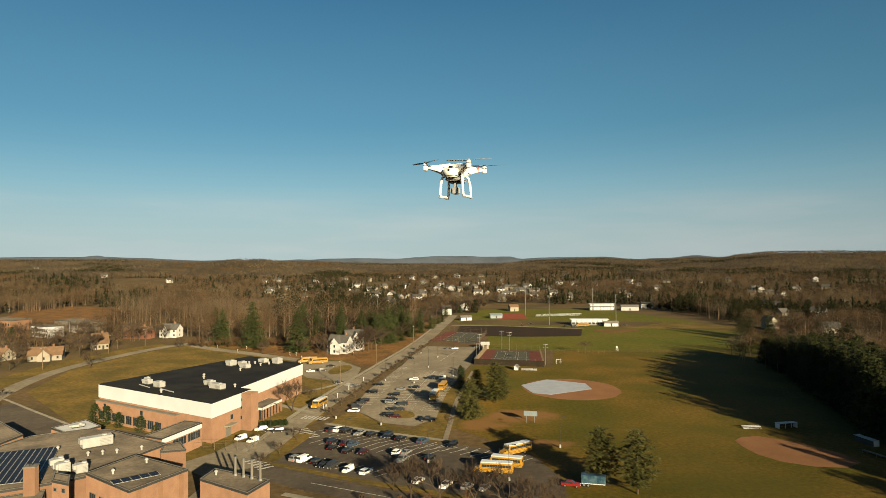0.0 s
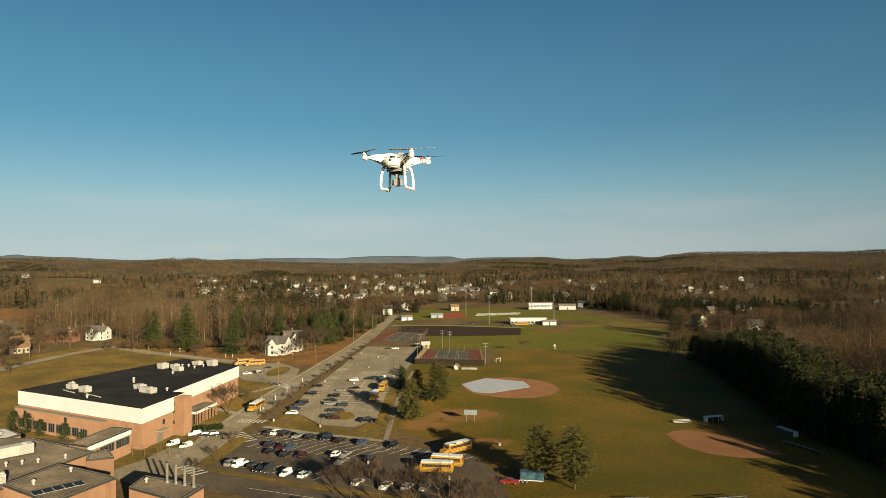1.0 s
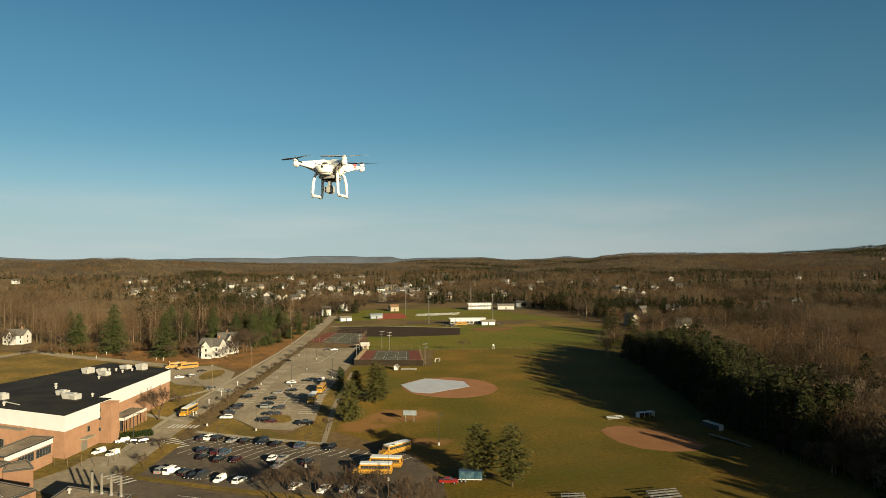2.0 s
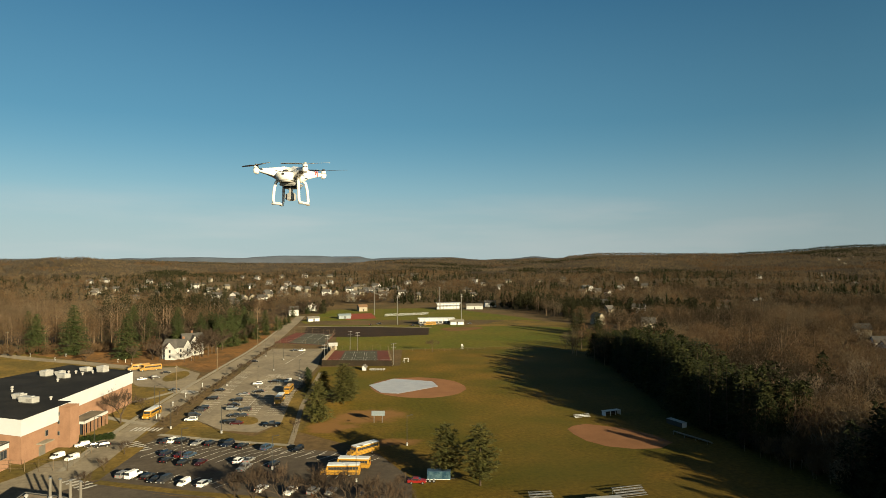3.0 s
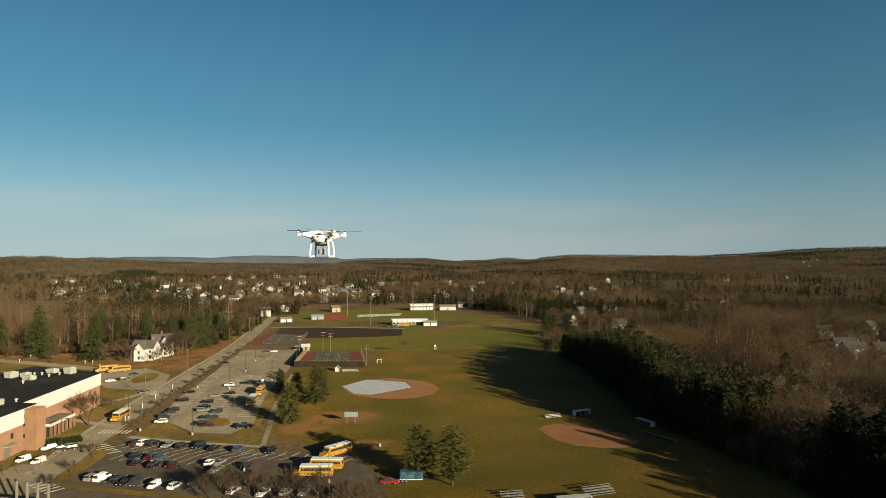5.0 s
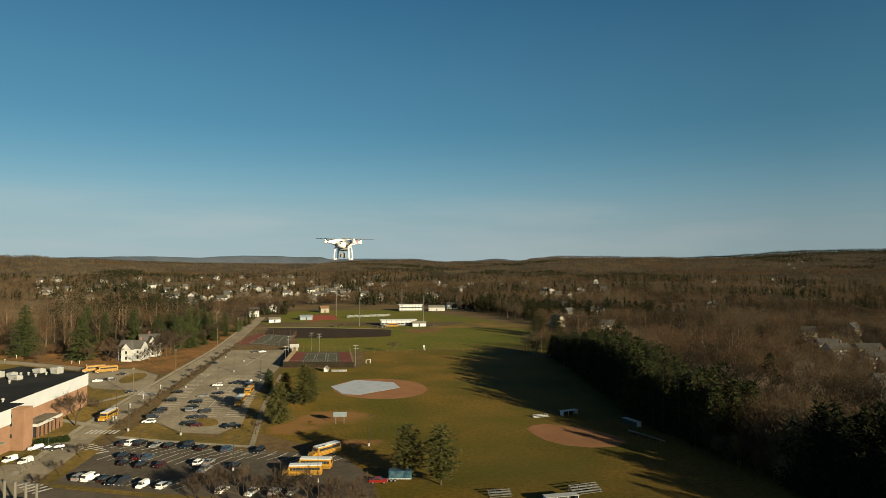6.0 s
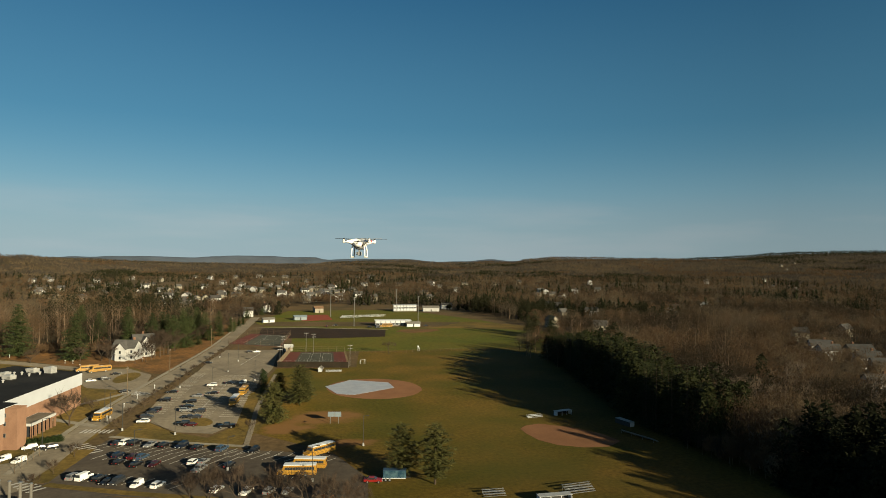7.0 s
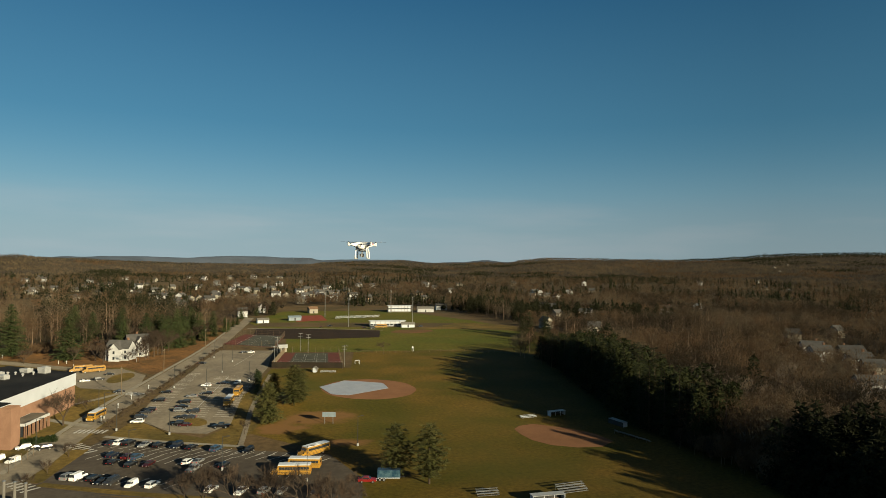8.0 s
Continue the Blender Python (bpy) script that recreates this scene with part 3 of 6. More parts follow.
def lines(name, segments, width, z, label, material="paint"):
    bm = bmesh.new()
    for (a, b), (c, d) in segments:
        e = Vector((c - a, d - b)).normalized()
        o = Vector((-e.y, e.x)) * width / 2
        prism(bm, [(a + o.x, b + o.y), (a - o.x, b - o.y), (c - o.x, d - o.y), (c + o.x, d + o.y)], z - 0.02, z)
    return solid(name, bm, material, label, "road marking", "structure")


def stalls(a, b, n, depth, lean=0.0):
    a, b = Vector(a), Vector(b)
    e = (b - a).normalized()
    d = Vector((-e.y, e.x)) * depth + e * lean
    return [(tuple(a + (b - a) * i / n), tuple(a + (b - a) * i / n + d)) for i in range(n + 1)]


lines("stall_lines", stalls((-33.5, 193), (22, 163), 21, -5.5, -2.5) + stalls((-34, 181), (-4, 167), 11, -4.2, -1) + stalls((-34, 181), (-4, 167), 11, 4.2, 1)
      + stalls((-39, 163), (-16, 150), 9, 5.5, 1.5) + stalls((-2, 178), (21, 166), 8, -5.0, -1.0) + stalls((11, 157), (15, 155), 2, -7), 0.16, 0.074, "white painted stall lines of the lower car park")
lines("upper_stall_lines", stalls((-30, 225), (-21, 300), 27, -5, 0) + stalls((-15.5, 218), (-4, 290), 26, 5, 0) + stalls((-15.5, 218), (-4, 290), 26, -5, 0)
      + stalls((-3, 215), (9, 290), 26, 5, 0) + [((-15.5, 218), (-4, 290)), ((-2, 318), (8, 356))], 0.16, 0.074, "white painted stall lines of the upper car park")


def crossing(name, a, b, n, length):
    a, b = Vector(a), Vector(b)
    e = (b - a).normalized()
    o = Vector((-e.y, e.x)) * length / 2
    return lines(name, [(tuple(a + (b - a) * i / n - o), tuple(a + (b - a) * i / n + o)) for i in range(n + 1)], 0.7, 0.085, "white striped pedestrian crossing")


crossing("crosswalk", (-44.5, 207), (-37, 205), 6, 4)
crossing("crosswalk", (-42, 192), (-37, 184), 5, 4)
crossing("crosswalk", (-42, 264), (-35, 258), 7, 5)
crossing("crosswalk", (-48, 163), (-43, 157), 4, 4)
lines("road_centre_line", [((-30, 146.2), (-8, 135.2)), ((-8, 135.2), (20, 122.2))], 0.12, 0.085, "worn pale centre line of the front drive")


# ---- buildings ----
def wall_frame(a, b, d=0.0):
    """A frame on the wall from a to b: x along it, y outwards by d, z up."""
    a, b = Vector(a), Vector(b)
    return Matrix.Translation((a.x, a.y, 0)) @ Matrix.Rotation(math.atan2(b.y - a.y, b.x - a.x), 4, 'Z') @ Matrix.Translation((0, -d, 0))


def window(parent, m, x, z, w, h, cols=1, rows=1, name="window"):
    """A framed window on a wall frame m, its outer face towards -y: a raised frame, and panes set a little proud in it."""
    t = 0.09
    frame_ob = part(name, boxed(x, x + w, -0.06, 0.05, z, z + h, m=m), "coping", parent)
    pw, ph = (w - t) / cols, (h - t) / rows
    for i in range(cols):
        for j in range(rows):
            a, b = x + t + pw * i, z + t + ph * j
            part("pane", boxed(a, a + pw - t, -0.064, 0.0, b, b + ph - t, m=m), "glass", frame_ob)
    return frame_ob


def block(parent, poly, z0, z1, wall, roof, rim=0.24, edge="coping", name="wall"):
    """A flat-roofed block: wall body, roof deck, parapet coping."""
    part(name, prism(bmesh.new(), poly, z0, z1), wall, parent)
    inner = inset(poly, 0.24)
    part("roof", prism(bmesh.new(), inner, z1 - 0.02, z1 + 0.06), roof, parent)
    part("parapet", ring(bmesh.new(), inset(poly, -0.06), inner, z1 - 0.22, z1 + rim), "dark_metal", parent)
    part("coping", ring(bmesh.new(), inset(poly, -0.02), inset(poly, 0.20), z1 + rim, z1 + rim + 0.05), edge, parent)


def rooftop_unit(x, y, z, w, d, h, turn, label="white rooftop air-handling unit on the flat roof"):
    u = empty("rooftop_unit", label, "rooftop unit", "rooftop units")
    part("curb", boxed(-w / 2 + .1, w / 2 - .1, -d / 2 + .1, d / 2 - .1, 0, 0.3), "dark_metal", u)
    part("housing", bevel(boxed(-w / 2, w / 2, -d / 2, d / 2, 0.3, h), 0.06), "unit", u)
    part("hood", bevel(boxed(-w / 2 - 0.5, -w / 2 + .02, -d / 2 + .2, d / 2 - .2, h * 0.5, h * 0.95), 0.04), "unit", u)
    bm = bmesh.new()
    for i in range(5):
        box(bm, w * 0.05, w * 0.42, -d / 2 - 0.05, -d / 2 + .01, 0.5 + (h - 0.8) * i / 5, 0.56 + (h - 0.8) * i / 5)
    part("louvre", bm, "steel", u)
    bm = bmesh.new()
    tube(bm, (w * 0.25, 0, h - .02), (w * 0.25, 0, h + 0.25), d * 0.28, d * 0.25, 12)
    part("fan_cowl", bm, "unit", u)
    u.matrix_basis = pose(x, y, z, 0, 0, turn)
    return u


def roof_vent(x, y, z, r=0.45, h=1.2):
    v = empty("roof_vent", "white mushroom vent on the flat roof", "roof vent", "roof vents")
    part("stem", tube(bmesh.new(), (0, 0, 0), (0, 0, h * 0.6), r * 0.6, r * 0.6, 10), "unit", v)
    bm = tube(bmesh.new(), (0, 0, h * 0.6), (0, 0, h * 0.8), r * 1.1, r * 1.1, 10)
    tube(bm, (0, 0, h * 0.8), (0, 0, h), r * 1.1, r * 0.4, 10)
    part("cap", bm, "unit", v)
    v.matrix_basis = pose(x, y, z)
    return v


GA, GN, GM, GB, GC, GD = (-63.4, 177.8), (-58.4, 197.3), (-62.6, 199.3), (-53.0, 244.8), (-78.8, 264.7), (-109.7, 207.0)
GYM = [GA, GN, GM, GB, GC, GD]


def mid(a, b, t):
    return (a[0] + (b[0] - a[0]) * t, a[1] + (b[1] - a[1]) * t)


def build_gym():
    g = empty("gym_building", "large brick gymnasium with white upper band and black roof", "school building")
    part("wall", prism(bmesh.new(), inset(GYM, 0.25), 0, 6.9), "brick", g)
    part("white_band", prism(bmesh.new(), GYM, 6.9, 11.0), "white", g, "white metal panel band")
    part("roof", prism(bmesh.new(), inset(GYM, 0.35), 10.9, 11.06), "membrane", g, "black membrane roof")
    bm = ring(bmesh.new(), inset(GYM, -0.05), inset(GYM, 0.3), 10.92, 11.08)
    part("parapet", bm, "membrane", g)
    # low aisle along the front, with brick piers and openings
    front = wall_frame(GD, GA)
    length = (Vector(GA) - Vector(GD)).length
    part("aisle", box(bmesh.new(), 0.5, length - 14, -1.2, 0.24, 0, 6.2, m=front), "brick", g)
    part("aisle_roof", box(bmesh.new(), 0.3, length - 13.8, -1.4, 0.2, 6.2, 6.35, m=front), "coping", g)
    aisle = front @ Matrix.Translation((0, -1.2, 0))
    for i in range(9):
        window(g, aisle, 2.5 + 3.6 * i, 0.8, 2.9, 2.6, 3)
    for x in (5, 24):
        window(g, aisle, x, 4.3, 1.4, 1.5, 1)
    side = wall_frame(GA, GN)
    window(g, side, 9.2, 4.4, 1.2, 1.5, 1)
    part("side_door", boxed(7.0, 9.4, -0.22, -0.02, 0, 2.4, m=side @ Matrix.Translation((0, .25, 0))), "coping", g)
    part("door_canopy", boxed(6.0, 10.4, -1.7, 0.2, 3.2, 3.5, m=side), "siding_tan", g)
    # stair tower at the corner
    tower = [(-60.6, 192.4), (-56.6, 191.2), (-55.6, 195.0), (-59.6, 196.2)]
    part("tower", prism(bmesh.new(), tower, 0, 10.6), "brick", g)
    part("tower_coping", prism(bmesh.new(), inset(tower, -0.06), 10.6, 10.78), "brick_pale", g)
    tf = wall_frame(tower[0], tower[1])
    for z in (3.2, 6.2, 8.4):
        window(g, tf, 0.4, z, 0.9, 1.1, 1)
    # entrance porch with columns
    porch = [(-61.9, 204.6), (-56.6, 203.2), (-53.7, 216.2), (-58.9, 217.8)]
    part("porch_roof", prism(bmesh.new(), porch, 3.2, 3.9), "siding", g)
    part("porch_deck", prism(bmesh.new(), inset(porch, 0.3), 3.9, 3.96), "gravel_roof", g)
    places = [mid(porch[0], porch[1], k / 3) for k in range(3)] + [mid(porch[1], porch[2], k / 6) for k in range(7)]
    for x, y in (mid(p, (-57.8, 210.5), 0.06) for p in places):
        part("column", boxed(x - .28, x + .28, y - .28, y + .28, 0, 3.2), "brick_pale", g, "pale brick column")
    part("porch_wall", prism(bmesh.new(), inset(porch, 1.0), 0, 3.2), "glass", g)
    return g


build_gym()


def on_gym(u, v):
    """A place on the gym's roof: u across from the left edge to the right, v from front to back."""
    return mid(mid(GD, GA, u), mid(GC, GB, u), v)


for u, v, w, d, h in ((0.28, 0.12, 4.0, 2.2, 2.0), (0.21, 0.16, 1.6, 1.6, 1.8), (0.43, 0.10, 4.2, 2.4, 2.4), (0.70, 0.26, 4.0, 2.6, 2.0), (0.82, 0.22, 6.5, 2.6, 2.2), (0.30, 0.70, 3.4, 3.6, 2.6), (0.40, 0.74, 2.6, 3.0, 2.0),
                      (0.52, 0.69, 4.6, 2.6, 1.9), (0.50, 0.88, 4.2, 2.8, 1.9), (0.70, 0.90, 3.8, 3.0, 2.8)):
    x, y = on_gym(u, v)
    rooftop_unit(x, y, 11.06, w * 0.8, d * 0.8, h * 0.8, -32)
for u, v in ((0.55, 0.03), (0.44, 0.40), (0.40, 0.80), (0.46, 0.82), (0.58, 0.80), (0.62, 0.86), (0.56, 0.62), (0.90, 0.30), (0.86, 0.22), (0.50, 0.36)):
    x, y = on_gym(u, v)
    roof_vent(x, y, 11.06, 0.42, 1.05)


def roof_conduit(a, b):
    c = empty("roof_conduit", "pale conduit run across the black roof", "conduit", "roof conduits")
    p, q = Vector((*on_gym(*a), 11.18)), Vector((*on_gym(*b), 11.18))
    part("run", tube(bmesh.new(), p, q, 0.14, 0.14, 6), "unit", c)
    for t in (0.1, 0.5, 0.9):
        o = p.lerp(q, t)
        part("block", boxed(o.x - .2, o.x + .2, o.y - .2, o.y + .2, 11.05, 11.12), "dark_metal", c)


roof_conduit((0.25, 0.09), (0.38, 0.07))
roof_conduit((0.47, 0.08), (0.62, 0.06))


def build_school():
    s = empty("school_wing", "flat-roofed orange brick school wings with gravel roofs", "school building")
    main = [(-110, 136), (-104, 164), (-94, 170.5), (-86.5, 169.5), (-66.5, 156.4), (-70.8, 144), (-73, 133.5), (-77.5, 129.6), (-88, 123.2), (-110, 118.4)]
    block(s, [(-126, 184.5), (-109.4, 169.5), (-111.2, 140), (-140, 150)], 0, 5.0, "brick", "gravel_roof", name="west_wall")
    block(s, main, 0, 6.0, "brick", "gravel_roof")
    block(s, [(-67.4, 156.6), (-64.4, 159.4), (-60.6, 153.0), (-65.9, 151.6)], 0, 5.6, "brick", "gravel_roof", name="end_wall")
    corridor = [(-75.0, 163.4), (-69.6, 160.6), (-65.4, 176.2), (-71.0, 178.4)]
    block(s, corridor, 0, 6.1, "brick", "gravel_roof", name="corridor_wall")
    cw = wall_frame(corridor[1], corridor[2])
    part("fascia", boxed(0.1, 15.9, -0.12, 0.05, 4.9, 6.0, m=cw), "white", s)
    for i in range(2):
        window(s, cw, 4.2 + 5.9 * i, 2.6, 5.2, 2.1, 5, 1)
    block(s, [(-106.1, 176.1), (-101.4, 184.9), (-93.6, 177.9), (-97, 169.4)], 0, 5.0, "brick", "siding", name="north_wall")
    two = [(-71.6, 130.4), (-58.0, 120.0), (-52.0, 132.4), (-67.2, 142.2)]
    block(s, two, 0, 7.6, "brick", "gravel_roof", name="classroom_wall")
    cf = wall_frame(two[1], two[2])
    for i in range(3):
        part("pier", boxed(1.5 + 5 * i, 2.4 + 5 * i, -0.25, 0.1, 0, 7.3, m=cf), "brick_pale", s)
    three = [(-48.9, 130.6), (-48.1, 137.0), (-34.7, 129.6), (-37.0, 122.4)]
    block(s, three, 0, 6.2, "brick", "gravel_roof", edge="coping", name="boiler_wall")
    # stair block with small windows, and the low front wall
    st = [(-74.8, 124.4), (-70.4, 122.4), (-72.9, 127.2), (-77.0, 129.0)]
    block(s, st, 0, 8.2, "brick", "gravel_roof", name="stair_wall")
    sf = wall_frame(st[0], st[1])
    window(s, sf, 2.6, 2.8, 1.4, 2.6, 2, 3)
    window(s, sf, 2.8, 6.4, 1.0, 0.9, 1)
    window(s, sf, 0.5, 6.4, 0.9, 0.7, 1)
    low = [(-78.4, 128.2), (-76.2, 123.6), (-82, 108), (-112, 108), (-112, 116.8), (-88.3, 122.2)]
    block(s, low, 0, 5.0, "white", "gravel_roof", name="low_wall")
    lf = wall_frame(low[2], low[1])
    for i in range(4):
        window(s, lf, 1.5 + 3.6 * i, 1.6, 2.6, 2.0, 3, 1)
    # windows of the classroom block's long front
    ff = wall_frame(two[0], two[1])
    for i in range(4):
        window(s, ff, 1.6 + 4.0 * i, 2.2, 2.6, 2.2, 3, 1)
    return s


build_school()


def chimney():
    c = empty("brick_chimney", "square orange brick chimney on the school roof", "chimney")
    part("shaft", prism(bmesh.new(), [(-1.0, -1.0), (1.0, -1.0), (1.0, 1.0), (-1.0, 1.0)], 0, 5.4), "brick", c)
    part("cap", boxed(-1.1, 1.1, -1.1, 1.1, 5.4, 5.6), "coping", c)
    part("flue", tube(bmesh.new(), (0, 0, 5.6), (0, 0, 5.9), 0.35, 0.3, 8), "dark_metal", c)
    c.matrix_basis = pose(-79.9, 126.2, 5.06, 0, 0, 12)


chimney()
rooftop_unit(-82.5, 155, 6.06, 6.6, 2.4, 2.5, 42, "large white air-handling unit on the gravel roof")
rooftop_unit(-82.0, 138.5, 6.06, 2.1, 2.1, 2.3, 40)
rooftop_unit(-79.0, 135.5, 6.06, 2.2, 2.0, 2.4, 40)
rooftop_unit(-75.4, 135.6, 6.06, 2.2, 1.9, 2.1, 40)
rooftop_unit(-99.5, 177, 5.06, 3.2, 2.0, 0.9, 40)
for x, y, z in ((-80.5, 147.5, 6.06), (-77.8, 148.6, 6.06), (-75, 149.5, 6.06), (-70.5, 152, 6.06), (-90, 152, 6.06), (-62.5, 137, 7.66), (-66, 130, 7.66), (-46.6, 133.2, 6.26)):
    roof_vent(x, y, z, 0.34, 1.05)


def solar_array(x, y, z, rows, cols, turn, label):
    a = empty("solar_array", label, "solar panels")
    bm = boxed(0, 1.5, 0, 1.02, 0, 0.05)
    data = finish("panel", bm, "solar")
    rail = finish("rail", boxed(-0.1, cols * 1.7, -0.46, 0.74, -0.12, -0.06), "unit")
    for r in range(rows):
        share("rail", rail, a, pose(0, r * 1.22 + 0.4, 0.3))
        for c in range(cols):
            share("panel", data, a, pose(c * 1.7, r * 1.22, 0.26, 0))
    a.matrix_basis = pose(x, y, z, 0, 0, turn)


solar_array(-81.0, 131.0, 6.06, 15, 15, 113, "dark blue solar panels in rows on the gravel roof")
solar_array(-62.5, 123.4, 7.66, 2, 5, 40, "small dark blue solar array on the gravel roof")


def roof_pipe(x, y):
    p = empty("vent_pipe", "tall pale exhaust pipe on the boiler house roof", "vent pipe", "exhaust pipes")
    part("flue_tube", tube(bmesh.new(), (0, 0, 0), (0, 0, 3.6), 0.26, 0.24, 10), "coping", p)
    part("collar", tube(bmesh.new(), (0, 0, 0), (0, 0, 0.4), 0.45, 0.36, 10), "steel", p)
    part("rain_cap", tube(bmesh.new(), (0, 0, 3.6), (0, 0, 3.8), 0.34, 0.2, 10), "steel", p)
    p.matrix_basis = pose(x, y, 6.26)


for i in range(4):
    roof_pipe(-42.6 + 2.0 * i, 133.0 - 1.1 * i)


def gable_house(kind, w, d, h, rise, wall, roof, label, wing=0.0, chimney_at=None, windows=3, storeys=2):
    """A gabled house on its base centre, ridge along x, with windows, door, roof with eaves, and an optional cross wing."""
    o = empty(kind, label, "house", "houses among the trees")
    bm = prism(bmesh.new(), [(-w / 2, -d / 2), (w / 2, -d / 2), (w / 2, d / 2), (-w / 2, d / 2)], 0, h)
    for s in (-1, 1):
        a = [bm.verts.new((s * w / 2, y, z)) for y, z in ((-d / 2, h), (d / 2, h), (0, h + rise))]
        b = [bm.verts.new((s * (w / 2 - 0.2), y, z)) for y, z in ((-d / 2, h), (d / 2, h), (0, h + rise))]
        bm.faces.new(a)
        bm.faces.new(b)
    part("wall", bm, wall, o)
    bm = bmesh.new()
    e = 0.45
    k = rise / (d / 2)
    for s in (-1, 1):
        vs = []
        for x in (-w / 2 - e, w / 2 + e):
            for y, z in ((s * (d / 2 + e), h - e * k), (0, h + rise), (0, h + rise + 0.22), (s * (d / 2 + e), h - e * k + 0.22)):
                vs.append(bm.verts.new((x, y, z)))
        for f in ((0, 1, 2, 3), (4, 5, 6, 7), (0, 1, 5, 4), (1, 2, 6, 5), (2, 3, 7, 6), (3, 0, 4, 7)):
            bm.faces.new([vs[i] for i in f])
    bmesh.ops.recalc_face_normals(bm, faces=bm.faces[:])
    part("roof", bm, roof, o)
    m = Matrix.Translation((-w / 2, -d / 2, 0))
    for st in range(storeys):
        for i in range(windows):
            x = w * (i + 0.5) / windows - 0.5
            if st == 0 and i == windows // 2:
                part("door", boxed(x, x + 1.0, -0.08, 0.05, 0.1, 2.15, m=m), "dark_metal", o)
            else:
                window(o, m, x, 0.9 + 2.7 * st, 1.0, 1.4)
    side = wall_frame((w / 2, -d / 2), (w / 2, d / 2))
    left = wall_frame((-w / 2, d / 2), (-w / 2, -d / 2))
    for st in range(storeys):
        window(o, side, d * 0.45, 0.9 + 2.7 * st, 1.0, 1.4)
        if wing:
            window(o, left, d * 0.45, 0.9 + 2.7 * st, 1.0, 1.4)
    if wing:
        bm = prism(bmesh.new(), [(-wing / 2, -d / 2 - 3), (wing / 2, -d / 2 - 3), (wing / 2, 0), (-wing / 2, 0)], 0, h * 0.95)
        f = [bm.verts.new((x, -d / 2 - 3, z)) for x, z in ((-wing / 2, h * 0.95), (wing / 2, h * 0.95), (0, h * 0.95 + rise * 0.9))]
        bm.faces.new(f)
        part("gable_wing", bm, wall, o)
        bm = bmesh.new()
        hz, rz = h * 0.95, h * 0.95 + rise * 0.9
        for s in (-1, 1):
            vs = []
            for y in (-d / 2 - 3.4, 0.0):
                for x, z in ((s * (wing / 2 + 0.35), hz - 0.3), (0, rz), (0, rz + 0.22), (s * (wing / 2 + 0.35), hz - 0.08)):
                    vs.append(bm.verts.new((x, y, z)))
            for fc in ((0, 1, 2, 3), (4, 5, 6, 7), (0, 1, 5, 4), (1, 2, 6, 5), (2, 3, 7, 6), (3, 0, 4, 7)):
                bm.faces.new([vs[i] for i in fc])
        bmesh.ops.recalc_face_normals(bm, faces=bm.faces[:])
        part("wing_roof", bm, roof, o)
        wm = Matrix.Translation((-wing / 2, -d / 2 - 3, 0))
        for st in range(storeys):
            window(o, wm, wing / 2 - 0.5, 0.9 + 2.7 * st, 1.0, 1.4)
    if chimney_at is not None:
        part("chimney", boxed(chimney_at - 0.45, chimney_at + 0.45, 0.4, 1.3, h, h + rise + 1.3), "brick", o)
    return o


# the white house by the main road, and its barn
big = gable_house("white_house", 11, 8, 6.2, 3.2, "siding", "shingle", "large white clapboard house with grey gabled roofs among bare trees", 5.0, 3.0, 4)
big.matrix_basis = pose(-55.5, 350, 0, 0, 0, -18)
rear_house = gable_house("white_house", 10, 7.5, 7.4, 3.4, "siding", "shingle", "tall white clapboard rear house with grey roof and chimney", 4.0, 0.0, 3)
rear_house.matrix_basis = pose(-50, 363, 0, 0, 0, 20)


for kind, w, d, h, rise, wall, roof, label, wing, x, y, turn in (
        ("ranch_house", 15, 10, 3.0, 3.4, "siding_tan", "shingle_tan", "low cream house with a broad tan roof", 6.0, -203, 333, 22),
        ("ranch_house", 10, 8, 3.0, 3.0, "siding_tan", "shingle_tan", "small cream house with tan roof behind bare trees", 0.0, -226, 333, -20),
        ("cottage", 8, 8, 3.6, 5.2, "siding_tan", "shingle_tan", "steep-roofed tan cottage by the street", 0.0, -197, 373, 40),
        ("brick_house", 17, 8, 4.6, 3.0, "brick_dark", "shingle_tan", "dark brick house with white dormers by the street", 0.0, -197, 421, -8),
        ("white_house", 12, 8, 5.4, 3.2, "siding", "shingle", "white house with grey roof behind bare trees", 4.0, -179, 428, -10)):
    gable_house(kind, w, d, h, rise, wall, roof, label, wing, w * 0.2, 4, 1 if h < 4 else 2).matrix_basis = pose(x, y, 0, 0, 0, turn)


# ---- trees ----
def needle_tri(bm, p, d, width, length):
    d = Vector(d).normalized()
    s = d.cross(Vector((0, 0, 1)))
    s = s.normalized() if s.length > 0.1 else Vector((1, 0, 0))
    a, b, c = p - s * width / 2, p + s * width / 2, p + d * length
    bm.faces.new([bm.verts.new(v) for v in (a, b, c)])


